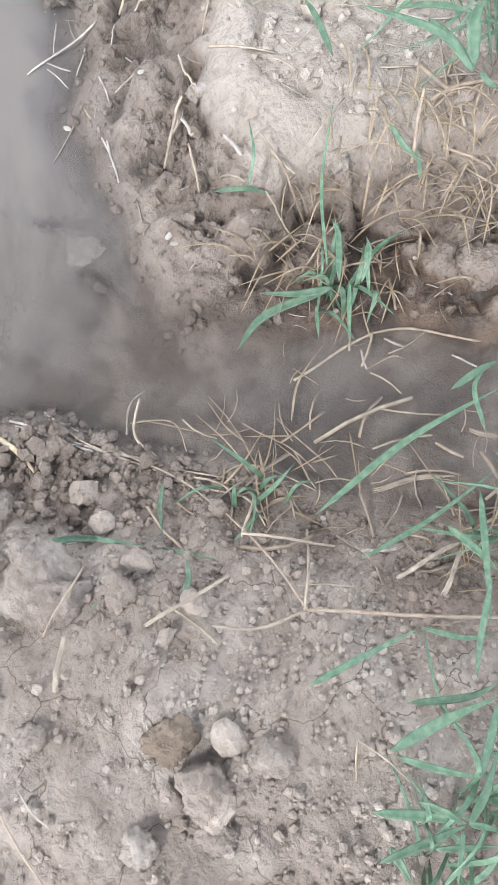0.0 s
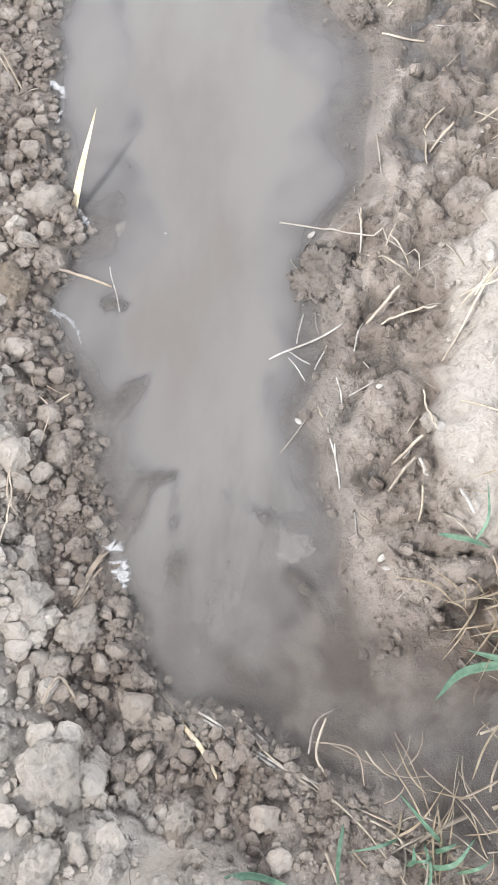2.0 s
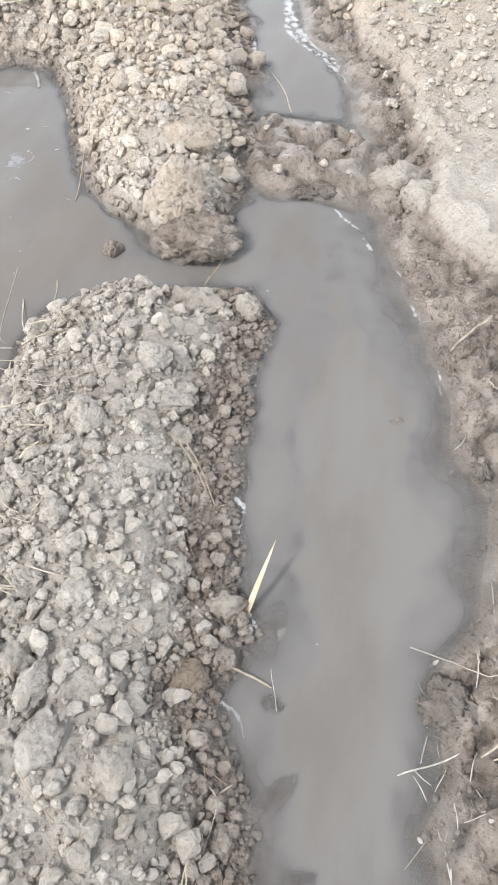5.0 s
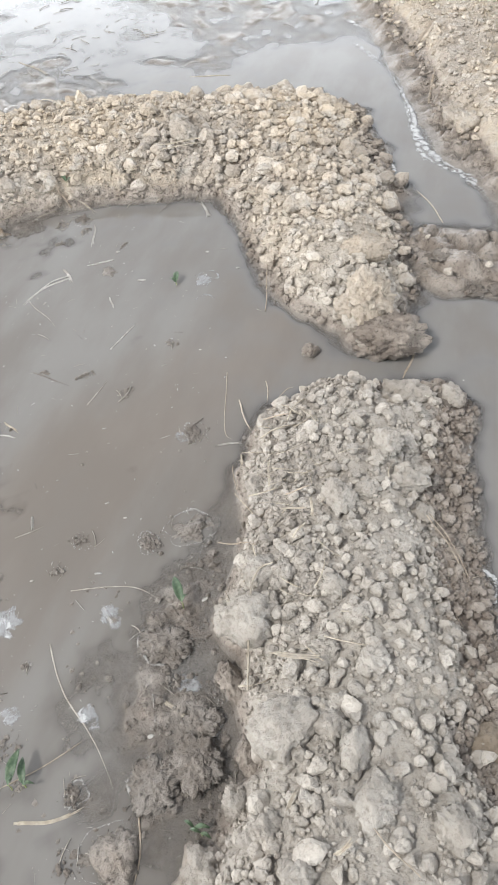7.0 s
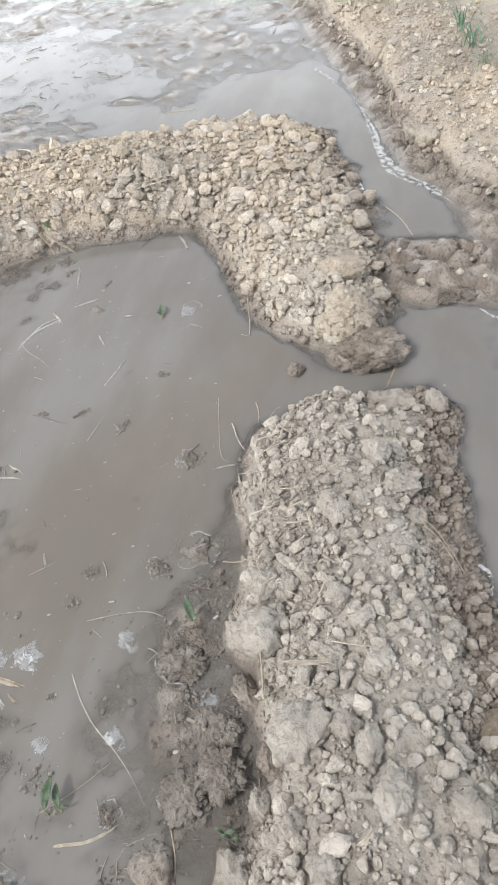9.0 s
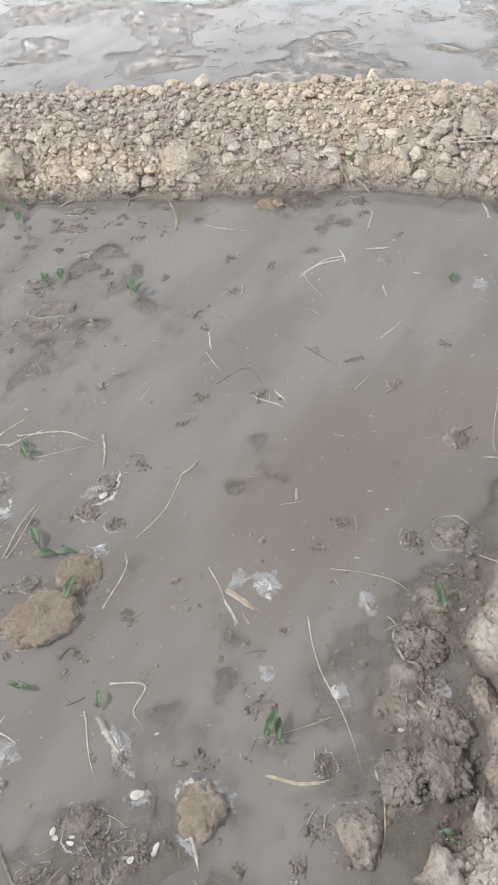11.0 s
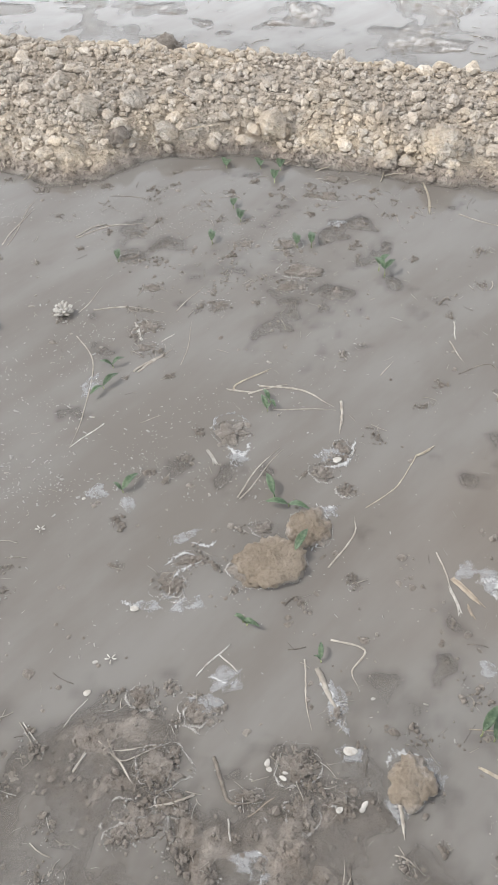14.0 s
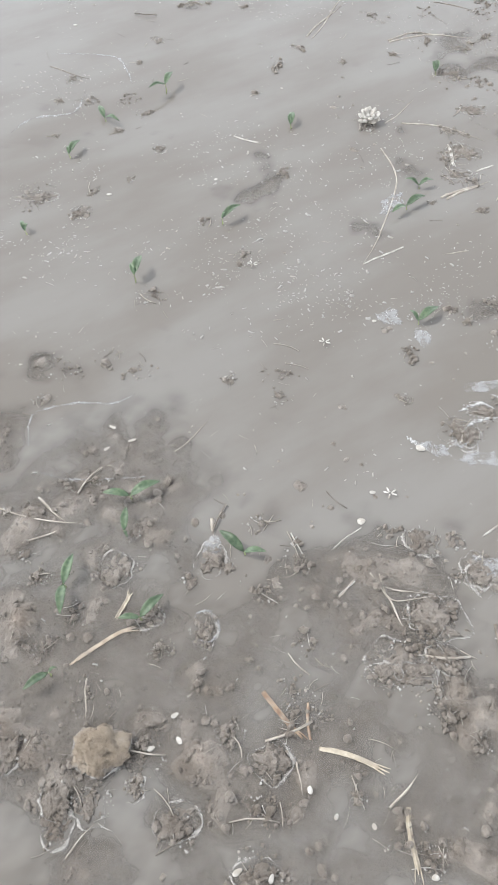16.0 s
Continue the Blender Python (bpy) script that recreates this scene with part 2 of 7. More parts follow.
RIDGE_FAR = [(1.40, 1.79), (1.30, 1.77), (1.21, 1.87), (1.19, 2.01), (1.11, 2.16), (1.16, 2.40), (1.23, 2.66), (1.23, 2.88), (0.98, 3.02), (0.70, 3.11),
             (0.20, 3.20), (-0.30, 3.30), (-0.60, 3.40), (-1.05, 3.35), (-1.34, 3.11), (-1.65, 3.22), (-2.1, 3.25), (-40, 6), (-40, 7), (-2.3, 4.50),
             (-1.0, 4.36), (0.2, 4.16), (1.1, 3.95), (1.7, 3.72), (2.05, 3.58), (2.12, 3.25), (1.97, 2.81), (1.82, 2.45), (1.62, 2.15), (1.52, 1.95)]
BANK = [(1.20, -0.23), (1.14, -0.15), (1.05, -0.08), (0.98, 0.04), (0.98, 0.13), (1.02, 0.20), (1.08, 0.33), (1.15, 0.38), (1.20, 0.49), (1.25, 0.56),
        (1.38, 0.60), (1.50, 0.75), (1.55, 0.82), (1.54, 0.94), (1.62, 1.08), (1.71, 1.35), (1.74, 1.50), (1.77, 1.67), (1.88, 1.85), (1.98, 2.05), (2.10, 2.34),
        (2.14, 2.72), (2.28, 3.07), (2.45, 3.47), (2.75, 4.27), (2.95, 4.9), (3.6, 7), (20, 40), (60, 40), (60, -40), (7, -40), (2.1, -0.75), (1.55, -0.45)]
PLUG = [(1.56, 2.05), (1.66, 2.25), (1.78, 2.30), (1.92, 2.16), (2.02, 2.0), (1.92, 1.86), (1.80, 1.76), (1.70, 1.86), (1.60, 1.93)]


SUNKEN = [(1.0, [(0.78, 0.32), (0.85, 0.37), (0.89, 0.36), (0.93, 0.31), (0.95, 0.25), (1.00, 0.20)]), (0.8, [(0.89, 0.36), (0.84, 0.29), (0.82, 0.25)]),
          (0.8, [(0.86, 0.48), (0.93, 0.50), (0.99, 0.52), (0.99, 0.59), (0.94, 0.63)]), (0.6, [(1.01, 0.54), (1.08, 0.52), (1.10, 0.48)]),
          (0.7, [(0.82, 0.26), (0.80, 0.18), (0.83, 0.09)]), (0.9, [(0.94, 0.17), (0.94, 0.08), (1.00, 0.03), (1.05, -0.06)]), (0.8, [(0.93, 0.03), (1.00, -0.02), (1.05, -0.07)])]


def off_line(x, y, line):
    """Distance in plan from an open line."""
    best = np.full(np.shape(x), 1e9)
    for (ax, ay), (bx, by) in zip(line, line[1:]):
        dx, dy = bx - ax, by - ay
        u = np.clip(((x - ax) * dx + (y - ay) * dy) / (dx * dx + dy * dy), 0, 1)
        best = np.minimum(best, (x - ax - u * dx) ** 2 + (y - ay - u * dy) ** 2)
    return np.sqrt(best)


def inside_by(x, y, outline):
    """Distance from an outline in plan, positive inside."""
    p = np.array(outline)
    q = np.roll(p, -1, 0)
    best, odd = np.full(x.shape, 1e9), np.zeros(x.shape, bool)
    for (ax, ay), (bx, by) in zip(p, q):
        dx, dy = bx - ax, by - ay
        u = np.clip(((x - ax) * dx + (y - ay) * dy) / (dx * dx + dy * dy), 0, 1)
        best = np.minimum(best, (x - ax - u * dx) ** 2 + (y - ay - u * dy) ** 2)
        if dy:
            odd ^= ((ay > y) != (by > y)) & (x < ax + (y - ay) * dx / dy)
    return np.where(odd, 1, -1) * np.sqrt(best)


def lands(x, y):
    wob = 0.035 * fbm(x, y, 0.12, 3, 5)
    return (inside_by(x, y, RIDGE_NEAR) + wob, inside_by(x, y, RIDGE_FAR) + wob * 1.3, inside_by(x, y, BANK) + wob, inside_by(x, y, PLUG) + wob)


def lumpy(x, y, size, seed):
    """Rounded lumps packed side by side: 1 at a lump's middle, 0 in the cracks."""
    gx, gy = x / size, y / size
    ix, iy = np.floor(gx), np.floor(gy)
    near = np.full(x.shape, 9.0)
    for dx in (-1, 0, 1):
        for dy in (-1, 0, 1):
            px = ix + dx + lattice(ix + dx, iy + dy, seed)
            py = iy + dy + lattice(ix + dx, iy + dy, seed + 1)
            near = np.minimum(near, (gx - px) ** 2 + (gy - py) ** 2)
    return 1 - np.minimum(near, 1)


def plates(x, y, size, seed):
    """Broken slabs side by side, each at its own level, with open cracks between."""
    gx, gy = x / size, y / size
    ix, iy = np.floor(gx), np.floor(gy)
    first, second, level = np.full(x.shape, 9.0), np.full(x.shape, 9.0), np.zeros(x.shape)
    for dx in (-1, 0, 1):
        for dy in (-1, 0, 1):
            cx, cy = ix + dx, iy + dy
            far = np.hypot(gx - cx - lattice(cx, cy, seed), gy - cy - lattice(cx, cy, seed + 1))
            nearer = far < first
            second = np.where(nearer, first, np.minimum(second, far))
            level = np.where(nearer, lattice(cx, cy, seed + 2), level)
            first = np.minimum(first, far)
    return (0.25 + 0.75 * level) * step(second - first, 0.02, 0.22)


def height(x, y):
    a, b, c, d = lands(x, y)
    back = step(0.75 - y - 0.4 * x, 0.0, 1.2) * step(0.6 - x, 0, 0.5)      # the near margin of the field is low, trodden mud
    wide_b = 0.15 + 0.13 * step(x + 0.2 * (y - 2), 1.45, 1.9)
    shelf = 0.12 + 0.24 * np.exp(-(((y - 0.98) / 0.33) ** 2)) + 0.05 * fbm(x, y, 0.25, 2, 3)
    side = step(x - 0.72 - 0.5 * (y - 1), 0.05, 0.22)      # the side towards the channel is washed to a low wet foot
    ha = (0.105 - 0.075 * back) * ((1 - side) * np.tanh(a / 0.07) + side * (0.2 * np.tanh(a / 0.04) + 0.8 * step(a, 0.04, 0.26))) + 0.02 * step(a, 0.1, 0.4)
    hb = 0.135 * np.tanh(b / wide_b)
    hc = 0.022 * np.tanh(c / 0.05) + 0.075 * step(c - shelf, 0.0, 0.10) + 0.05 * step(c - shelf, 0.1, 0.5) + 0.25 * step(c, 0.8, 3.0)
    hd = 0.024 * np.tanh(d / 0.06)
    land = np.maximum(np.maximum(ha, hb), np.maximum(hc, hd))
    s = np.maximum(np.maximum(a, b), np.maximum(c, d))
    margin = 0.82 * step(1.38 - y + 0.24 * fbm(x, y, 0.45, 3, 15), 0.0, 0.62) * step(0.75 - x, 0, 0.3)
    far = step(y, 3.9, 4.3)
    margin = np.maximum(margin, np.exp(-(((x - 0.36 - 0.42 * (y - 1)) / 0.16) ** 2)) * step(y, 0.5, 0.8) * step(1.6 - y, 0, 0.3))
    shoal = np.maximum(margin, 0.40 * np.exp(-(((x + 0.65) / 0.6) ** 2) - ((y - 2.6) / 0.42) ** 2))     # where mud comes up to the surface
    ledge = 0.45 + 0.55 * step(-s + 0.09 * fbm(x, y, 0.22, 3, 33) - 0.07 * step(y, 0.7, 1.25), 0.085, 0.14)      # the channel has a shallow ledge along both sides
    in_channel = step(x + 0.35 * (0.3 - y) - 0.55 - 0.30 * y, 0.0, 0.1) * step(2.0 - y, 0, 0.3) * step(y, 0.25, 0.4)
    deep = 0.028 * (1 - in_channel) + 0.040 * ledge * in_channel
    bed = -((deep - 0.023 * shoal) * (1 - far) + 0.016 * far) * np.tanh(np.maximum(-s, 0) / 0.05)
    wander = 0.010 * fbm(x, y, 0.05, 3, 27)
    bar = sum(w * np.exp(-(((off_line(x, y, line) + wander) / 0.011) ** 2)) for w, line in SUNKEN) * (0.45 + 0.55 * step(fbm(x, y, 0.07, 3, 29), -0.3, 0.1))      # mud edges just under the running water
    bed = np.minimum(bed + 0.022 * np.minimum(bar, 1.1) * step(-s, 0.005, 0.06), np.maximum(bed, -0.005)) + 0.034 * step(0.30 - y, 0, 0.2) * step(x, 0.6, 0.8) * (fbm(x, y, 0.13, 3, 19, 0.55) - 0.08) * (s < -0.01)
    field = step(0.5 - x + 0.42 * (y - 1), 0, 0.25) * (1 - far)
    knots = lumpy(x, y, 0.050, 53) * step(fbm(x, y, 0.16, 3, 57), -0.25, 0.30)
    lumps = 0.010 * fbm(x, y, 0.16, 4, 11) + (0.006 + 0.012 * shoal) * np.maximum(fbm(x, y, 0.055, 2, 23, 0.7), 0)
    lumps = lumps + field * shoal * (0.018 * (knots - 0.55) + 0.008 * (lumpy(x, y, 0.024, 59) - 0.5) + 0.001)
    lumps = lumps + field * 0.026 * np.maximum(fbm(x, y, 0.17, 4, 37, 0.62) - 0.16, 0) * 1.6 * (1 - 0.6 * shoal)
    patch = step(fbm(x, y * 1.2, 0.75, 4, 31, 0.6) + 0.30 * step(x + 0.25 * (y - 4.5), 0.0, 1.3), 0.22, 0.36)      # mud banks in the flooded field beyond
    lumps = lumps + far * (patch * (0.010 + 0.018 * (lumpy(x, y * 0.6, 0.07, 36) - 0.45) + 0.012 * fbm(x, y * 0.7, 0.10, 3, 38, 0.6)) - 0.002)
    heaped = np.maximum(step(a, 0, 0.05), step(b, 0, 0.05)) * step(y + 0.3 * (x - 0.8), -0.05, 0.15)
    rough = 0.012 * fbm(x, y, 0.10, 4, 41) + 0.005 * fbm(x, y, 0.025, 2, 47)
    rough = rough + (0.3 + 0.7 * heaped) * (0.009 * lumpy(x, y, 0.058, 61) + 0.011 * lumpy(x, y, 0.030, 71) - 0.017)
    torn = step(c, 0, 0.03) * (1 - step(c - shelf, 0.02, 0.12))      # trampled mud on the low shelf, torn into slabs and holes
    bx, by = x + 0.045 * fbm(x, y, 0.10, 3, 84), y + 0.045 * fbm(x, y, 0.10, 3, 85)
    slabs = 0.026 * plates(bx, by * 1.5, 0.11, 91) + 0.017 * plates(bx * 1.2, by, 0.050, 93)
    edge = step(fbm(x, y * 1.6, 0.20, 5, 83, 0.62), -0.10, 0.04)
    rough = rough + torn * (slabs - 0.020 + 0.022 * (edge - 0.6) + 0.008 * fbm(x, y, 0.03, 3, 97)) * step(c, 0.0, 0.08)
    rough = rough + step(d, 0, 0.05) * (0.050 * (plates(x + 0.05 * fbm(x, y, 0.1, 3, 89), y + 0.05 * fbm(x, y, 0.1, 3, 90), 0.12, 87) - 0.3) + 0.022 * fbm(x, y, 0.05, 3, 88))
    soft = step(a, 0.03, 0.10) * step(0.05 - y - 0.3 * (x - 0.8), 0, 0.2) * step(x, 0.1, 0.3)      # trodden loose soil beside the outlet
    rough = rough + soft * (0.016 * lumpy(bx, by, 0.13, 101) + 0.012 * lumpy(bx, by, 0.055, 103) + 0.006 * plates(bx, by, 0.045, 105) - 0.017)
    mound = step(c - shelf, 0.06, 0.14)      # the dry top of the bank is crumbled and cracked
    rough = rough + mound * (0.014 * plates(bx, by, 0.12, 94) + 0.007 * lumpy(x, y, 0.035, 95) - 0.010)
    return np.where(s > 0, land + rough * step(s, 0, 0.05) + lumps * 0.3, bed + lumps * step(-s, -0.01, 0.05))


def soaked(x, y):
    """Mud that stays wet well above the water: the trampled shelf, the outlet's lip, the channel side of the near ridge, the plug."""
    a, b, c, d = lands(x, y)
    shelf = 0.12 + 0.24 * np.exp(-(((y - 0.98) / 0.33) ** 2)) + 0.05 * fbm(x, y, 0.25, 2, 3)
    lip = step(0.09 + 0.05 * fbm(x, y, 0.15, 3, 64) - a, 0, 0.05) * step(0.05 - y, 0, 0.1)
    foot = step(0.085 + 0.03 * fbm(x, y, 0.12, 3, 66) - a, 0, 0.03) * step(x - 0.72 - 0.5 * (y - 1), 0.05, 0.12) * (y > 0)
    roots = np.exp(-(((x - 1.27) / 0.13) ** 2) - ((y + 0.12) / 0.10) ** 2) * step(fbm(x, y, 0.1, 3, 68), -0.4, 0.2)
    return np.clip(step(c, -0.05, 0.0) * (1 - step(c - shelf, -0.02, 0.06)) + np.maximum(lip, foot) * (a > -0.02) + roots + step(d, -0.02, 0.02), 0, 1)


def spaced(stops):
    """Grid lines whose spacing changes along the axis: (from, to, spacing)."""
    out = []
    for lo, hi, d in stops:
        n = max(1, round((hi - lo) / d))
        out += [lo + (hi - lo) * k / n for k in range(n)]
    return np.array(out + [stops[-1][1]])


def sheet(name, xs, ys, zf, material, called, attribute):
    gx, gy = np.meshgrid(xs, ys)
    gz = zf(gx, gy)
    nx, ny = len(xs), len(ys)
    me = bpy.data.meshes.new(name)
    me.vertices.add(nx * ny)
    me.vertices.foreach_set("co", np.stack([gx, gy, gz], -1).astype(np.float32).ravel())
    k = (np.arange(ny - 1)[:, None] * nx + np.arange(nx - 1)).ravel()
    quads = np.stack([k, k + 1, k + nx + 1, k + nx], -1)
    me.loops.add(quads.size)
    me.loops.foreach_set("vertex_index", quads.ravel().astype(np.int32))
    me.polygons.add(len(quads))
    me.polygons.foreach_set("loop_start", np.arange(0, quads.size, 4, dtype=np.int32))
    me.update(calc_edges=True)
    me.polygons.foreach_set("use_smooth", np.ones(len(quads), bool))
    at = me.attributes.new(called, "FLOAT", "POINT")
    at.data.foreach_set("value", attribute(gx, gy).astype(np.float32).ravel())
    me.materials.append(material)
    return new(name, me)


XS = spaced([(-60, -8, 8), (-8, -3.2, 0.3), (-3.2, -1.9, 0.03), (-1.9, -1.45, 0.011), (-1.45, 1.75, 0.008), (1.75, 2.3, 0.012), (2.3, 4.5, 0.03), (4.5, 8, 0.35), (8, 60, 8)])
YS = spaced([(-60, -4, 8), (-4, -0.8, 0.2), (-0.8, 1.45, 0.008), (1.45, 3.5, 0.012), (3.5, 5.0, 0.018), (5.0, 8.0, 0.05), (8, 16, 0.5), (16, 300, 20)])
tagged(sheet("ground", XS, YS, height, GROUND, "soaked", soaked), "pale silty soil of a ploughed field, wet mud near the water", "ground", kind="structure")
WX = spaced([(-60, -4, 8), (-4, -1.9, 0.05), (-1.9, 2.3, 0.011), (2.3, 4.5, 0.05), (4.5, 60, 8)])
WY = spaced([(-40, -1, 8), (-1, 1.8, 0.011), (1.8, 5, 0.02), (5, 8, 0.05), (8, 300, 20)])
tagged(sheet("water", WX, WY, lambda x, y: x * 0, WATER, "depth", lambda x, y: -height(x, y) * (1 - 0.72 * step(0.24 - y, 0, 0.2) * step(x, 0.5, 0.7))), "murky grey-brown irrigation water with a dull sheen", "water", kind="structure")


# ---- loose clods of soil ----
def clod_shapes(count, subdivisions, seed):
    """Broken lumps: a few flat breaks, rounded, with a rough skin."""
    out = []
    pick = random.Random(seed)
    for k in range(count):
        bm = bmesh.new()
        bmesh.ops.create_icosphere(bm, subdivisions=subdivisions, radius=1.0)
        off = Vector((seed * 7.7 + k * 3.1, k * 1.7, seed))
        cuts = [(Vector((pick.uniform(-1, 1), pick.uniform(-1, 1), pick.uniform(-0.3, 1))).normalized(), pick.uniform(0.5, 0.85)) for _ in range(9)]
        for v in bm.verts:
            n = v.co.normalized()
            r = 1.0 + 0.32 * noise.noise(n * 1.4 + off)
            for c, far in cuts:
                if n.dot(c) * r > far:
                    r = 0.92 * far / n.dot(c) + 0.08 * r
            r += 0.20 * noise.noise(n * 2.9 + off) + (0.11 * noise.noise(n * 7.0 + off) if subdivisions > 1 else 0.04 * noise.noise(n * 9.0 + off))
            v.co = n * r
            v.co.z = max(v.co.z, -0.7)
        bm.verts.index_update()
        out.append((np.array([v.co[:] for v in bm.verts]), np.array([[v.index for v in f.verts] for f in bm.faces])))
        bm.free()
    return out


def merged(name, shapes, place, size, rng, material, smooth=True):
    """One mesh of many small lumps: place (n, 3), size (n,)."""
    verts, faces, base = [], [], 0
    kinds = rng.integers(0, len(shapes), len(size))
    turn = rng.uniform(0, 2 * np.pi, len(size))
    squash = np.stack([rng.uniform(0.8, 1.25, len(size)), rng.uniform(0.8, 1.2, len(size)), rng.uniform(0.6, 0.95, len(size))], -1)
    for n, (v, f) in enumerate(shapes):
        at = np.nonzero(kinds == n)[0]
        p = v[None] * (squash[at] * size[at, None])[:, None]
        c, s = np.cos(turn[at])[:, None], np.sin(turn[at])[:, None]
        p = np.stack([p[..., 0] * c - p[..., 1] * s, p[..., 0] * s + p[..., 1] * c, p[..., 2]], -1) + place[at][:, None]
        verts.append(p.reshape(-1, 3))
        faces.append((f[None] + (np.arange(len(at)) * len(v))[:, None, None] + base).reshape(-1, 3))
        base += len(at) * len(v)
    verts, faces = np.concatenate(verts), np.concatenate(faces)
    me = bpy.data.meshes.new(name)
    me.vertices.add(len(verts))
    me.vertices.foreach_set("co", verts.astype(np.float32).ravel())
    me.loops.add(faces.size)
    me.loops.foreach_set("vertex_index", faces.ravel().astype(np.int32))
    me.polygons.add(len(faces))
    me.polygons.foreach_set("loop_start", np.arange(0, faces.size, 3, dtype=np.int32))
    me.update(calc_edges=True)
    me.polygons.foreach_set("use_smooth", np.full(len(faces), smooth))
    me.materials.append(material)
    return new(name, me)


def strew(rng, count, box, keep):
    x, y = rng.uniform(box[0], box[1], count), rng.uniform(box[2], box[3], count)
    ok = rng.uniform(0, 1, count) < keep(x, y)
    return x[ok], y[ok]


def clod_chance(x, y):
    a, b, c, d = lands(x, y)
    back = step(0.75 - y - 0.4 * x, 0.0, 1.2) * step(0.6 - x, 0, 0.5)
    near = step(a, -0.01, 0.04) * (1 - 0.85 * back) * (0.04 + 0.96 * step(y + 0.45 * (x - 0.75), -0.12, 0.10))
    return np.clip(np.maximum(near, 0.75 * step(b, -0.02, 0.04)) + 0.8 * step(c, 0.04, 0.12) * step(y, 1.6, 2.1) * step(0.9 - c, 0, 0.4) + 0.15 * step(d, 0, 0.05) + 0.03 * step(c, 0.1, 0.3), 0, 1)


rng = np.random.default_rng(4)
BOX = (-2.6, 3.4, -0.7, 4.6)
x, y = strew(rng, 62000, BOX, clod_chance)
size = 0.0046 * np.exp(rng.normal(0, 0.35, len(x)))
tagged(merged("soil_crumbs", clod_shapes(8, 1, 1), np.stack([x, y, height(x, y) + 0.45 * size], -1), size, rng, SOIL), "small dry crumbs of pale soil", "soil", kind="stuff")
x, y = strew(rng, 40000, BOX, clod_chance)
size = np.clip(0.0088 * np.exp(rng.normal(0, 0.5, len(x))), 0.005, 0.018)
tagged(merged("loose_soil", clod_shapes(12, 2, 2), np.stack([x, y, height(x, y) + 0.6 * size], -1), size, rng, SOIL, False), "loose pale clods of dry soil heaped on the ridges", "soil", kind="stuff")


# packed clods of all sizes: the near ridge, coarser on the field's side, and the far ridge
def packed(x, y):
    a, b, c, d = lands(x, y)
    crest = step(a, 0.10, 0.20) * step(x - 0.60 - 0.5 * (y - 1), 0.0, 0.12)
    foot = step(0.12 - a, 0, 0.04) * step(x - 0.72 - 0.5 * (y - 1), 0.05, 0.12)
    return step(a, 0.0, 0.05) * (1 - 0.75 * crest) * (1 - 0.85 * foot) * step(y, -0.05, 0.15)


def foot_of_ridge(x, y):
    a = lands(x, y)[0]
    return step(a, -0.02, 0.0) * step(0.13 - a, 0, 0.04) * step(x - 0.72 - 0.5 * (y - 1), 0.02, 0.10)


def packed_far(x, y):
    b = lands(x, y)[1]
    return step(b, -0.01, 0.03) * (0.45 + 0.55 * (1 - step(b, 0.18, 0.40)))


for count, box, chance, mean, spread, least, most, kinds, words in [
        (13000, (0.15, 1.45, -0.1, 1.8), packed, 0.0058, 0.45, 0.005, 0.014, (10, 1, 31), "small broken clods packed on the near ridge"),
        (950, (0.15, 1.45, 0.0, 1.8), packed, 0.0140, 0.50, 0.010, 0.028, (14, 2, 32), "broken pale clods piled on the near ridge"),
        (20000, (-2.3, 2.2, 1.7, 4.4), packed_far, 0.0095, 0.45, 0.006, 0.018, (10, 1, 33), "small broken clods packed on the far ridge"),
        (3300, (-2.3, 2.2, 1.7, 4.4), packed_far, 0.0190, 0.45, 0.013, 0.040, (14, 2, 34), "broken tan clods piled on the far ridge")]:
    x, y = strew(rng, count, box, chance)
    size = np.clip(mean * np.exp(rng.normal(0, spread, len(x))), least, most)
    tagged(merged("loose_clods", clod_shapes(*kinds), np.stack([x, y, height(x, y) + 0.55 * size], -1), size, rng, SOIL, False), words, "soil", kind="stuff")
x, y = strew(rng, 14000, (0.6, 1.5, -0.1, 1.75), foot_of_ridge)
size = np.clip(0.0055 * np.exp(rng.normal(0, 0.5, len(x))), 0.0025, 0.016)
tagged(merged("damp_crumbs", clod_shapes(10, 1, 35), np.stack([x, y, height(x, y) + 0.4 * size], -1), size, rng, DAMP, False), "damp dark crumbs along the ridge's foot by the channel", "soil", kind="stuff")
x, y = strew(rng, 18000, (0.25, 1.05, -0.65, 0.5), lambda x, y: step(lands(x, y)[0], 0.0, 0.02) * (0.35 + 0.65 * step(fbm(x, y, 0.15, 3, 99), -0.2, 0.3)))
size = np.clip(0.0026 * np.exp(rng.normal(0, 0.45, len(x))), 0.0012, 0.0065)
tagged(merged("soil_crumbs", clod_shapes(8, 1, 12), np.stack([x, y, height(x, y) + 0.4 * size], -1), size, rng, SOIL, False), "fine crumbs of soil beside the outlet", "soil", kind="stuff")


x, y = strew(rng, 9000, (1.1, 2.0, -0.2, 1.3), lambda x, y: step(lands(x, y)[2], 0.12, 0.25) * (1 - soaked(x, y)) * (0.3 + 0.7 * step(fbm(x, y, 0.12, 3, 98), -0.2, 0.3)))
size = np.clip(0.0036 * np.exp(rng.normal(0, 0.55, len(x))), 0.0015, 0.014)
tagged(merged("soil_crumbs", clod_shapes(8, 1, 13), np.stack([x, y, height(x, y) + 0.4 * size], -1), size, rng, SOIL, False), "dry crumbs strewn over the pale bank", "soil", kind="stuff")


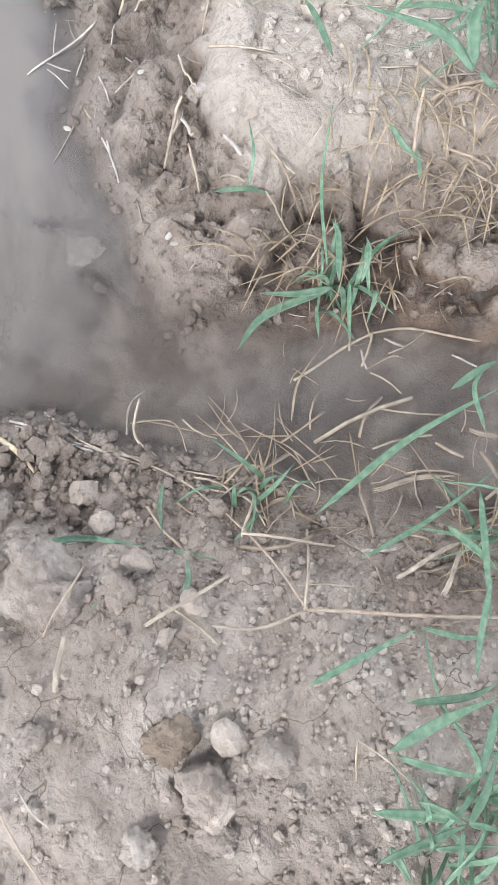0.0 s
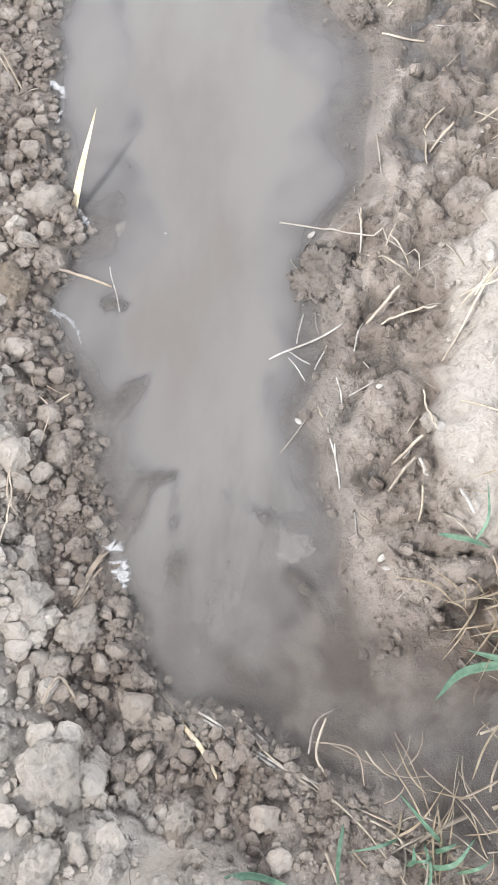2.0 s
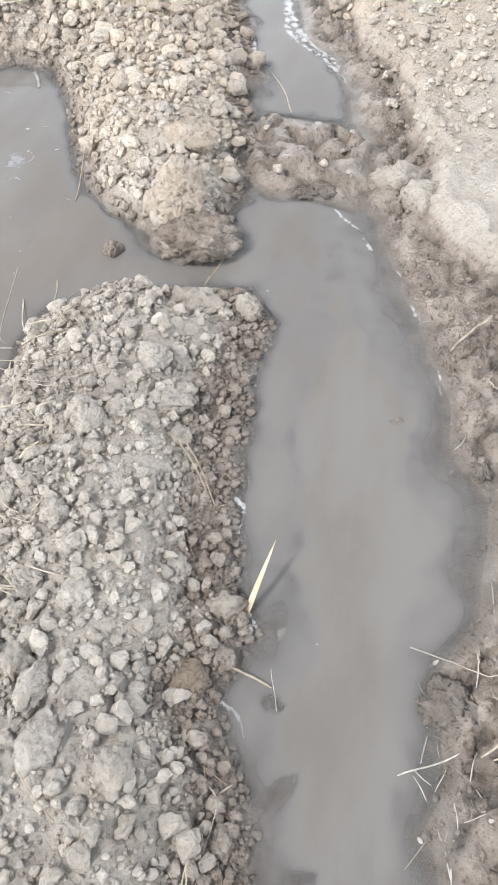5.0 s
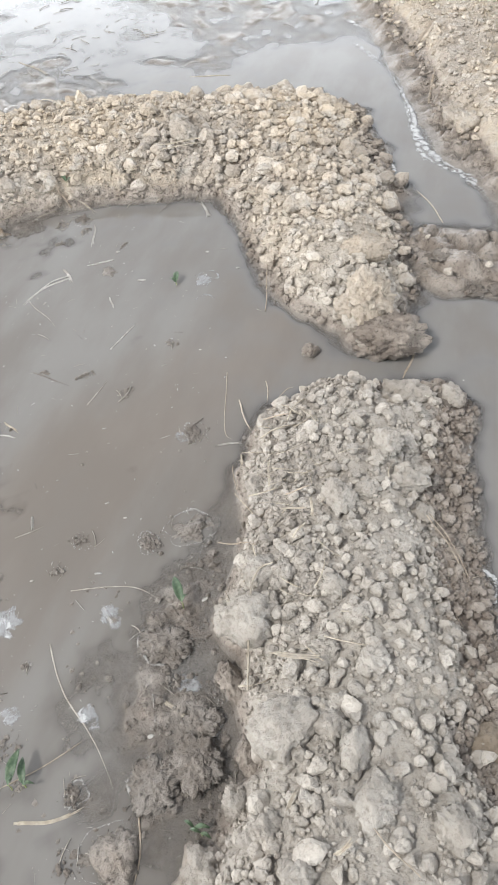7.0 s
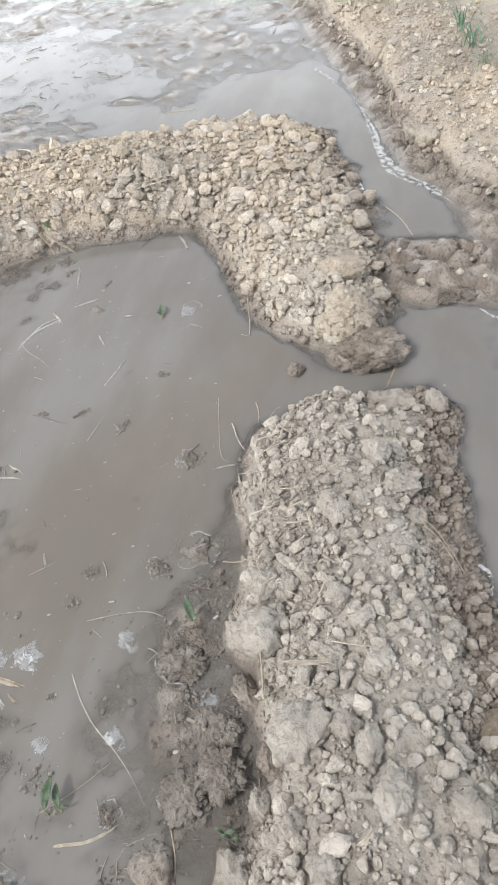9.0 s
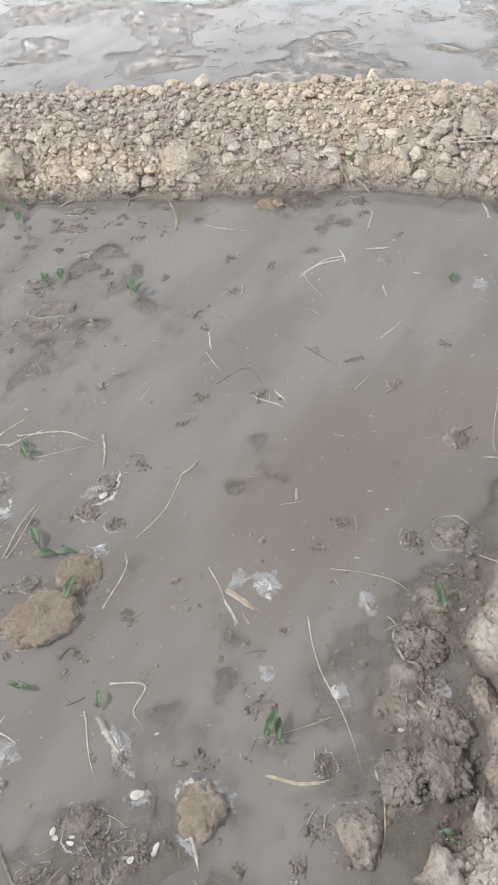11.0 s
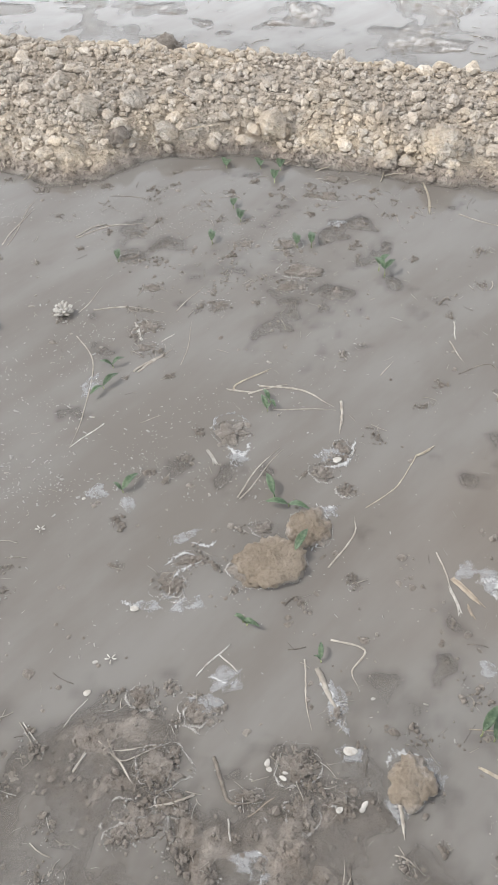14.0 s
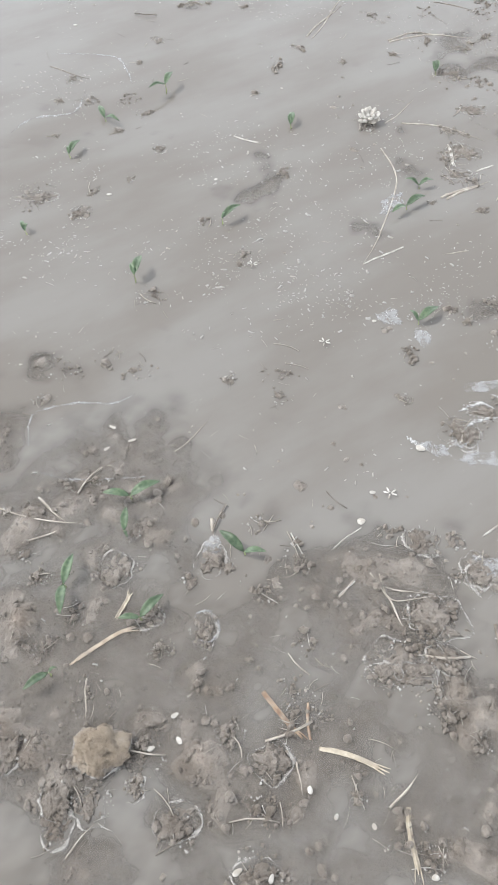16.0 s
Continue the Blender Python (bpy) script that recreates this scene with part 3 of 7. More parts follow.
def mud_chance(x, y):
    a, b, c, d = lands(x, y)
    shore = np.maximum(np.maximum(a, b), np.maximum(c, d))
    return np.clip(step(height(x, y), -0.012, -0.001), 0, 1) * (shore < 0.01) * (y < 3.4)


x, y = strew(rng, 48000, (-2.2, 1.6, 0.0, 3.5), mud_chance)
size = np.clip(0.0042 * np.exp(rng.normal(0, 0.5, len(x))), 0.0018, 0.011)
tagged(merged("mud_crumbs", clod_shapes(8, 1, 5), np.stack([x, y, height(x, y) + 0.2 * size], -1), size, rng, MUD, False), "small lumps of wet grey mud in shallow water", "mud", kind="stuff")
x, y = strew(rng, 9000, (0.95, 2.1, -0.35, 1.75), lambda x, y: step(lands(x, y)[2], 0.0, 0.02) * step(soaked(x, y), 0.5, 0.9) * (0.25 + 0.6 * step(fbm(x, y, 0.2, 3, 95), -0.1, 0.3)))
size = np.clip(0.005 * np.exp(rng.normal(0, 0.5, len(x))), 0.002, 0.014)
tagged(merged("mud_crumbs", clod_shapes(8, 1, 6), np.stack([x, y, height(x, y) + 0.2 * size], -1), size, rng, DAMP, False), "small lumps of trodden mud on the bank", "mud", kind="stuff")


def clump_chance(x, y):
    a, b, c, d = lands(x, y)
    shore = np.maximum(np.maximum(a, b), np.maximum(c, d))
    spots = sum(w * np.exp(-(((x - cx) / rx) ** 2) - ((y - cy) / ry) ** 2) for cx, cy, rx, ry, w in
                [(-0.5, 2.6, 0.5, 0.35, 1.0), (-0.45, 1.5, 0.35, 0.3, 0.6), (0.3, 1.2, 0.25, 0.35, 0.8), (-0.1, 3.1, 0.9, 0.12, 0.9), (0.05, 1.4, 0.2, 0.2, 0.6), (-0.4, 1.0, 0.5, 0.2, 0.8), (-0.9, 0.7, 0.4, 0.25, 0.7)])
    return np.clip(spots, 0, 1) * step(fbm(x, y, 0.10, 4, 55, 0.6), 0.05, 0.3) * (shore < -0.01)


x, y = strew(rng, 16000, (-2.0, 1.2, 0.35, 3.35), clump_chance)
size = np.clip(0.0052 * np.exp(rng.normal(0, 0.5, len(x))), 0.0025, 0.016)
tagged(merged("mud_lumps", clod_shapes(10, 2, 14), np.stack([x, y, np.maximum(height(x, y), -0.3 * size)], -1), size, rng, MUD, False), "clusters of wet mud lumps just breaking the surface", "mud", kind="stuff")


# ---- builders for the single things ----
def part(name, bm, material, parent=None, label=""):
    me = bpy.data.meshes.new(name)
    bm.to_mesh(me)
    bm.free()
    me.polygons.foreach_set("use_smooth", np.ones(len(me.polygons), bool))
    me.materials.append(material)
    ob = new(name, me)
    ob.parent = parent
    return tagged(ob, label) if label else ob


def ground_at(x, y):
    return float(height(np.array([x]), np.array([y]))[0])


def big_clod(x, y, rx, ry, h, heading, seed, under=False, crumbly=False):
    """A single broken lump, about rx by ry by h, bedded in what is under it."""
    bm = bmesh.new()
    bmesh.ops.create_icosphere(bm, subdivisions=5 if h > 0.055 or crumbly else 4, radius=1.0)
    pick = random.Random(seed)
    off = Vector((seed * 1.37, seed * 0.71, seed * 2.9))
    cuts = [(Vector((pick.uniform(-1, 1), pick.uniform(-1, 1), pick.uniform(-0.2, 1))).normalized(), pick.uniform(0.6, 0.92)) for _ in range(8)]
    for v in bm.verts if crumbly else []:      # a low heap of slumped lumps with no broken faces
        n = v.co.normalized()
        r = 0.72 + 0.55 * noise.noise(n * 1.7 + off) + 0.34 * abs(noise.noise(n * 4.3 + off)) + 0.26 * abs(noise.noise(n * 9.0 + off)) + 0.10 * noise.noise(n * 20.0 + off)
        v.co = Vector((n.x * r * rx, n.y * r * ry, max(n.z * r, -0.75) * h * (0.75 + 0.6 * noise.noise(n * 3.4 - off))))
    for v in bm.verts if not crumbly else []:
        n = v.co.normalized()
        r = 1.0 + (0.55 if h < 0.04 else 0.30) * noise.noise(n * 1.5 + off)
        for c, far in cuts:
            if n.dot(c) * r > far:
                r = 0.88 * far / n.dot(c) + 0.12 * r
        r += 0.20 * noise.noise(n * 3.2 + off) + 0.22 * abs(noise.noise(n * 6.0 + off)) + 0.14 * noise.noise(n * 11.0 + off) + 0.11 * abs(noise.noise(n * 22.0 + off)) + 0.03 * noise.noise(n * 44.0 + off)
        v.co = n * r
        v.co = Vector((v.co.x * rx, v.co.y * ry, max(v.co.z, -0.75) * h))
    bm.transform(pose(x, y, -1.25 * h if under else max(ground_at(x, y), -0.006) + 0.30 * h, 0, 0, heading))
    return bm


def plant_material(name, a, b, rough=0.6, scale=60.0, stretch=(1, 1, 1), through_light=0.0):
    m, t, s = nodes_of(name, rough)
    info, geo = t.nodes.new("ShaderNodeObjectInfo"), t.nodes.new("ShaderNodeTexCoord")
    mapped = t.nodes.new("ShaderNodeMapping")
    mapped.inputs["Scale"].default_value = stretch
    t.links.new(geo.outputs["Object"], mapped.inputs[0])
    c = mix(t, between(t, tex(t, scale, 4, 0.6, mapped.outputs[0]), 0.35, 0.68), a, b)
    c = mix(t, calc(t, "MULTIPLY", between(t, tex(t, 28, 4, 0.65, mapped.outputs[0]), 0.46, 0.62), 0.6), c, (0.27, 0.235, 0.195))
    fade = calc(t, "MULTIPLY_ADD", info.outputs["Random"], 0.35, 0.75)
    c = mix(t, 1.0, c, ramp(t, fade, [(0.0, (0, 0, 0)), (1.0, (1, 1, 1))]), "MULTIPLY")
    t.links.new(c, s.inputs["Base Color"])
    bump(t, s, tex(t, scale * 4, 3, 0.6, mapped.outputs[0]), 0.4, 0.001)
    return m


STRAW = {
    "pale": plant_material("pale_straw", (0.48, 0.425, 0.335), (0.33, 0.28, 0.21)),
    "tan": plant_material("tan_straw", (0.40, 0.33, 0.25), (0.25, 0.20, 0.15)),
    "white": plant_material("bleached_straw", (0.52, 0.495, 0.455), (0.34, 0.32, 0.285)),
    "grey": plant_material("silted_straw", (0.40, 0.365, 0.315), (0.25, 0.22, 0.185)),
    "dark": plant_material("rotten_straw", (0.16, 0.135, 0.11), (0.09, 0.075, 0.06)),
    "brown": plant_material("brown_bark", (0.20, 0.125, 0.08), (0.36, 0.27, 0.19)),
    "root": plant_material("root", (0.50, 0.43, 0.34), (0.36, 0.30, 0.23)),
    "leaf": plant_material("dry_leaf", (0.66, 0.57, 0.40), (0.52, 0.42, 0.26)),
}
WORDS = {
    "pale": ("straw", "pale dry straw stalk lying on the soil"), "tan": ("straw", "tan dry straw stalk lying on the ground"),
    "white": ("straw", "bleached whitish stalk lying in shallow water"), "grey": ("twig", "thin twig coated with grey silt in the water"),
    "dark": ("twig", "dark rotten twig half sunk in the mud"), "brown": ("stick", "brown broken stick lying in wet mud"),
    "root": ("root", "thin pale root curling out of the ridge"), "leaf": ("dry_leaf", "long yellowed dry leaf lying by the water"),
}
bends = random.Random(8)


def along(points, n):
    """n places on a smooth line through the points."""
    p = [Vector(q) for q in points]
    p = [2 * p[0] - p[1], *p, 2 * p[-1] - p[-2]]
    out = []
    for k in range(n):
        u = k / (n - 1) * (len(p) - 3)
        i = min(int(u), len(p) - 4)
        f = u - i
        a, b, c, d = p[i : i + 4]
        out.append(0.5 * (2 * b + (c - a) * f + (2 * a - 5 * b + 4 * c - d) * f * f + (3 * b - a - 3 * c + d) * f**3))
    return out


def tube(bm, line, widths, sides=6, flat=1.0):
    rings = []
    for k, p in enumerate(line):
        ahead = (line[min(k + 1, len(line) - 1)] - line[max(k - 1, 0)]).normalized()
        side = ahead.cross(Vector((0, 0, 1)))
        side = side.normalized() if side.length > 1e-4 else Vector((1, 0, 0))
        over = side.cross(ahead)
        rings.append([bm.verts.new(p + widths[k] / 2 * (math.cos(q) * side + flat * math.sin(q) * over)) for q in (2 * math.pi * j / sides for j in range(sides))])
    for a, b in zip(rings, rings[1:]):
        for j in range(sides):
            bm.faces.new((a[j], a[(j + 1) % sides], b[(j + 1) % sides], b[j]))
    bm.faces.new(rings[0][::-1])
    bm.faces.new(rings[-1])


def straw(points, width, tone):
    """A stalk lying along the points in plan, on the ground or on the water."""
    n = 6 + 4 * len(points)
    line = along([(*p, 0) for p in points], n)
    base = height(np.array([p.x for p in line]), np.array([p.y for p in line]))
    base = np.where(base > 0.03, base + 0.036, np.maximum(base, 0.0))
    flatly = np.linspace(base[0], base[-1], n)
    rise = float(np.clip((base - flatly).max(), 0, 0.012 if base.max() > 0.03 else 0.006))
    limp = 0.5 if sum((q - p).length for p, q in zip(line, line[1:])) > 0.18 else 0.12
    base = np.maximum(limp * base + (1 - limp) * (flatly + rise * np.sin(np.linspace(0.3, 2.8, n))), 0)
    turn, length = bends.uniform(0, 6), (line[-1] - line[0]).length * 0.5
    width *= (0.66 if width < 0.015 else 0.55) * (0.85 if base.max() < 0.02 else 1.0)
    for k, p in enumerate(line):
        p.z = base[k] + (0.4 if base[k] > 0.02 else 0.12) * width
        p.x += 0.08 * length * math.sin(turn + k * 2.6 / n) * (1 - (2 * k / (n - 1) - 1) ** 2) + 0.05 * width * math.sin(turn + k * 1.7)
        p.y += 0.08 * length * math.cos(turn * 2 + k * 2.2 / n) * (1 - (2 * k / (n - 1) - 1) ** 2)
    thin = tone in ("root", "grey", "dark")
    widths = [width * (1 + 0.16 * math.sin(turn + 2.3 * k)) * max(0.22, 1 - (0.35 if thin else 0.18) * abs(2 * k / (n - 1) - (0.5 if thin else 1.0)) ** 3) for k in range(n)]
    if tone == "leaf":
        widths = [width * (0.12 + 1.1 * math.sin(math.pi * min(1, 0.08 + k / n)) ** 0.8) for k in range(n)]
    bm = bmesh.new()
    if width > 0.0052 and tone in ("pale", "tan", "brown", "white"):      # a broken stalk: strands side by side that end unevenly, one of them split off
        for k in range(5):
            first, last = bends.choice((0, 0, 0, 1, 2)), n - bends.choice((0, 0, 1, 2, 3))
            sway, drop = (k - 2) * 0.20 * width, width * bends.uniform(-0.10, 0.14)
            strand = []
            for q in range(first, last):
                ahead = (line[min(q + 1, n - 1)] - line[max(q - 1, 0)]).normalized()
                spread = 1 + (1.1 if k in (0, 4) else 0.2) * max(0.0, q / (n - 1) - 0.75) * 4
                strand.append(line[q] + Vector((-ahead.y, ahead.x, 0)) * sway * spread + Vector((0, 0, drop)))
            thick = 0.34 * bends.uniform(0.7, 1.15)
            tube(bm, strand, [max(w, 0) * thick * (0.45 if q in (0, len(strand) - 1) else 1.0) for q, w in enumerate(widths[first:last])], 5, 0.8)
    else:
        tube(bm, line, widths, 6, 0.3 if tone == "leaf" else 0.8)
    name, words = WORDS[tone]
    return tagged(part(name, bm, STRAW[tone], None), words, name.replace("_", " "), "straws and twigs")


def foam_material(name, dark, light, least, most):
    """A torn film: thick and whitish in places, thin and clear in others."""
    m, t, s = nodes_of(name, 0.4)
    geo = t.nodes.new("ShaderNodeNewGeometry")
    n, fine = tex(t, 34, 4, 0.55, geo.outputs["Position"]), tex(t, 260, 3, 0.6, geo.outputs["Position"])
    t.links.new(mix(t, between(t, fine, 0.35, 0.65), dark, light), s.inputs["Base Color"])
    bump(t, s, fine, 0.5, 0.002)
    clear, both = node(t, "ShaderNodeBsdfTransparent"), t.nodes.new("ShaderNodeMixShader")
    cover = calc(t, "ADD", between(t, n, 0.34, 0.58), calc(t, "MULTIPLY", calc(t, "SUBTRACT", fine, 0.5), 0.3))
    fade = t.nodes.new("ShaderNodeAttribute")
    fade.attribute_name = "thickness"
    cover = calc(t, "MULTIPLY_ADD", between(t, cover, 0.0, 1.0), most - least, least)
    t.links.new(calc(t, "MULTIPLY", cover, fade.outputs["Fac"]), both.inputs[0])
    t.links.new(clear.outputs[0], both.inputs[1])
    t.links.new(s.outputs[0], both.inputs[2])
    t.links.new(both.outputs[0], t.nodes["Material Output"].inputs[0])
    return m


FOAM = foam_material("foam", (0.40, 0.395, 0.385), (0.62, 0.62, 0.61), 0.08, 0.78)
FILM = foam_material("scum_film", (0.36, 0.36, 0.36), (0.50, 0.505, 0.51), 0.06, 0.50)
RIM = foam_material("scum_rim", (0.32, 0.30, 0.275), (0.45, 0.43, 0.40), 0.05, 0.70)
SUNK = plant_material("sunken_stone", (0.42, 0.38, 0.33), (0.30, 0.265, 0.225))
DAM_SOIL = soil_material("breach_soil", (1.0, 0.95, 0.89), 0.06)
CLODS = {
    "dry": (SOIL, "dry pale clod of crumbly soil on the ridge"), "tan": (TAN_SOIL, "tan clod of soil standing out of the water"),
    "dam": (DAM_SOIL, "large tan clod at the breach in the ridge"), "soaked": (DAMP, "soaked brown clod lying in the breach of the ridge"), "mud": (MUD, "wet grey lump of mud half under water"),
    "wet": (MUD, "dark wet clod at the edge of the water"), "pale": (SOIL, "pale clod of soil lying in wet mud"), "white": (SOIL, "small pale lump in the water"), "sunk": (SUNK, "pale stone lying just under the murky water"),
}
clod_count = 0
MUD_SPOTS = []


def silt_rim(parent, bm, x, y, seed):
    """A torn ring of pale scum round a lump that stands in the water."""
    pick, n = random.Random(seed), 40
    reach = [0.0] * n
    for v in bm.verts:
        if abs(v.co.z) < 0.006:
            k = int((math.atan2(v.co.y - y, v.co.x - x) / (2 * math.pi) % 1) * n) % n
            reach[k] = max(reach[k], math.hypot(v.co.x - x, v.co.y - y))
    usual = sorted(reach)[n // 2]
    reach = [r if r > 0.3 * usual else usual for r in reach]
    reach = [(reach[k - 1] + 2 * reach[k] + reach[(k + 1) % n]) / 4 for k in range(n)]
    turn, off = pick.uniform(0, 6.28), Vector((seed * 3.3, 1.1, 0))
    out = bmesh.new()
    fade = out.verts.layers.float.new("thickness")
    rows = []
    for k in range(n):
        q = 2 * math.pi * (k + 0.5) / n
        d = Vector((math.cos(q), math.sin(q), 0))
        wide = 0.0004 + 0.0060 * max(0.0, 0.15 + 0.55 * math.sin(q + turn) + 1.1 * noise.noise(d * 2.6 + off))
        rows.append([out.verts.new(Vector((x, y, z)) + d * r) for r, z in ((reach[k] * 0.985 - 0.3 * wide, 0.0026), (reach[k] + 0.4 * wide, 0.0026), (reach[k] + wide, 0.0006))])
        for v, f in zip(rows[-1], (0.5, 1.0, 0.1)):
            v[fade] = f
    for k in range(n):
        a, b = rows[k], rows[(k + 1) % n]
        for j in range(2):
            out.faces.new((a[j], a[j + 1], b[j + 1], b[j]))
    return part("scum_rim", out, RIM, parent, "thin torn rim of pale scum")


def clod(x, y, rx, ry, h, heading, tone):
    global clod_count
    clod_count += 1
    material, words = CLODS[tone]
    in_water = y > 0.35 and y < 3.3 and ground_at(x, y) < 0.008
    if tone == "mud":
        MUD_SPOTS.append((x, y, max(rx, ry)))
        rx, ry, h = 0.92 * rx, 0.92 * ry, max(0.009, 0.62 * h)
    bm = big_clod(x, y, rx, ry, h, heading, clod_count, tone == "sunk", tone == "mud")
    rim = bm.copy() if in_water and tone in ("mud", "tan") else None
    thing = tagged(part("soil_clod", bm, material), words, "soil clod", "soil clods")
    if rim:
        silt_rim(thing, rim, x, y, clod_count)
        rim.free()
    return thing


def leaf_material(name, a, b):
    m, t, s = nodes_of(name, 0.45)
    geo, info = t.nodes.new("ShaderNodeNewGeometry"), t.nodes.new("ShaderNodeObjectInfo")
    n = tex(t, 130, 4, 0.6, geo.outputs["Position"])
    c = mix(t, between(t, n, 0.35, 0.7), a, b)
    fade = calc(t, "MULTIPLY_ADD", info.outputs["Random"], 0.5, 0.7)
    t.links.new(mix(t, 1.0, c, ramp(t, fade, [(0.0, (0, 0, 0)), (1.0, (1, 1, 1))]), "MULTIPLY"), s.inputs["Base Color"])
    bump(t, s, n, 0.5, 0.001)
    glow = node(t, "ShaderNodeBsdfTranslucent", Color=(*b, 1))
    both = t.nodes.new("ShaderNodeMixShader")
    both.inputs[0].default_value = 0.2
    t.links.new(s.outputs[0], both.inputs[1])
    t.links.new(glow.outputs[0], both.inputs[2])
    t.links.new(both.outputs[0], t.nodes["Material Output"].inputs[0])
    return m


LEAF, STEM = leaf_material("seedling_leaf", (0.065, 0.110, 0.060), (0.16, 0.215, 0.125)), leaf_material("seedling_stem", (0.28, 0.33, 0.15), (0.36, 0.36, 0.20))
GRASS = leaf_material("grass_blade", (0.10, 0.195, 0.125), (0.20, 0.32, 0.21))
OLD_GRASS = leaf_material("dry_grass", (0.29, 0.225, 0.145), (0.44, 0.37, 0.26))


def blade(parent, name, line, width, material, fold=0.25, peak=0.4):
    """A leaf along a line, folded along its rib; line is local to the parent's origin."""
    bm = bmesh.new()
    rows, n = [], len(line)
    for k, p in enumerate(line):
        ahead = (line[min(k + 1, n - 1)] - line[max(k - 1, 0)]).normalized()
        side = ahead.cross(Vector((0, 0, 1)))
        side = side.normalized() if side.length > 1e-3 else Vector((1, 0, 0))
        u = k / (n - 1)
        w = width / 2 * max(0.03, (math.sin(math.pi * u ** (math.log(0.5) / math.log(peak)))) ** 0.75)
        lift = Vector((0, 0, fold * w))
        rows.append([bm.verts.new(p + q) for q in (-side * w + lift, -side * 0.5 * w + lift * 0.35, Vector(), side * 0.5 * w + lift * 0.35, side * w + lift)])
    for a, b in zip(rows, rows[1:]):
        for j in range(4):
            bm.faces.new((a[j], a[j + 1], b[j + 1], b[j]))
    ob = part(name, bm, material, parent)
    mod = ob.modifiers.new("thickness", "SOLIDIFY")
    mod.thickness = 0.0005
    return ob


def seedling(x, y, rise, tips):
    """A sprout with a short stem and two leaves that reach out to the tips."""
    z = max(ground_at(x, y), -0.006)
    root = new("seedling")
    root.location = (x, y, z)
    tagged(root, "young bean seedling with green leaves standing in mud", "seedling", "seedlings in the flooded field")
    crown = Vector((0, 0, max(rise, 0.018)))
    bm = bmesh.new()
    tube(bm, [Vector((0, 0, -0.01)), Vector((0.002, 0.001, crown.z * 0.5)), crown], [0.004, 0.0034, 0.003], 6)
    part("stem", bm, STEM, root)
    for k, (tx, ty) in enumerate(tips):
        reach = Vector((tx - x, ty - y, 0))
        long = min(max(reach.length, 0.016), 0.065)
        reach = reach.normalized() * long if reach.length > 1e-4 else Vector((long, 0, 0))
        end = crown + reach + Vector((0, 0, 0.006 - 0.004 * k))
        mid = crown + reach * 0.5 + Vector((0, 0, 0.010))
        blade(root, "leaf", along([crown, mid, end], 9), long * 0.30, LEAF, 0.45, 0.42)
    return root


def tuft(x, y, words):
    root = new("grass_tuft")
    root.location = (x, y, ground_at(x, y))
    return tagged(root, words, "grass", "grass by the water")


def grass_blade(parent, points, width):
    o = parent.location
    p = [Vector(q) - o for q in points]
    return blade(parent, "blade", along(p, 11), width * 0.62, GRASS, 0.3, 0.35)


def wild_tuft(x, y, count, tall, spread, material, words, seed):
    """A tuft of thin blades that lean out all round."""
    root = tuft(x, y, words)
    pick = random.Random(seed)
    for k in range(count):
        q, out, up = pick.uniform(0, 6.283), spread * pick.uniform(0.3, 1.0), tall * pick.uniform(0.4, 1.0)
        loose = 0.035 if material == OLD_GRASS else 0.015
        o = Vector((pick.gauss(0, loose), pick.gauss(0, loose), 0))
        d = Vector((math.cos(q), math.sin(q), 0))
        bend = d.cross(Vector((0, 0, 1))) * pick.uniform(-0.25, 0.25) * out
        line = along([o, o + d * out * 0.45 + Vector((0, 0, up)), o + d * out + bend + Vector((0, 0, up * pick.uniform(0.3, 0.9)))], 10)
        blade(root, "blade", line, pick.uniform(0.0011, 0.0024) if material == OLD_GRASS else pick.uniform(0.003, 0.006), material, 0.3, 0.3)
    return root


def husk(x, y, a, b, heading):
    """A floating seed husk, thin and cupped."""
    bm = bmesh.new()
    bmesh.ops.create_uvsphere(bm, u_segments=10, v_segments=6, radius=1.0)
    for v in bm.verts:
        v.co.y *= 1 - 0.25 * v.co.x
        v.co.z += 0.25 * v.co.x * v.co.x
    bm.transform(pose(x, y, max(ground_at(x, y) + (0.012 if ground_at(x, y) > 0.03 else 0.0), 0) + 0.2 * b, 4, 3, heading) @ Matrix.Diagonal((0.56 * a, 0.52 * b, 0.10 * b, 1)))
    return tagged(part("seed_husk", bm, STRAW["white"]), "small white seed husk on the wet surface", "seed husk", "seed husks")


bubbles = random.Random(21)


def foam(points, width):
    """A line of scum along the shore: a torn film, thicker along its middle."""
    line = along([(*p, 0) for p in points], 10 * len(points))
    bm = bmesh.new()
    fade = bm.verts.layers.float.new("thickness")
    rows = []
    for k, p in enumerate(line):
        ahead = (line[min(k + 1, len(line) - 1)] - line[max(k - 1, 0)]).normalized()
        side = Vector((-ahead.y, ahead.x, 0))
        w = width * (0.30 + 0.45 * bubbles.random()) * math.sin(math.pi * (0.06 + 0.88 * k / (len(line) - 1)))
        shift = side * width * 0.45 * (bubbles.random() - 0.5)
        rows.append([bm.verts.new(p + shift + side * w * q + Vector((0, 0, zz))) for q, zz in ((-1, 0.0010), (-0.5, 0.0018), (0, 0.0026), (0.5, 0.0018), (1, 0.0010))])
        for v, f in zip(rows[-1], (0.0, 0.85, 1.0, 0.85, 0.0)):
            v[fade] = f
    for a, b in zip(rows, rows[1:]):
        for j in range(4):
            bm.faces.new((a[j], a[j + 1], b[j + 1], b[j]))
    return tagged(part("foam", bm, FOAM if width > 0.0095 else FILM), "whitish foam and scum along the water's edge", "foam", "patches of foam")


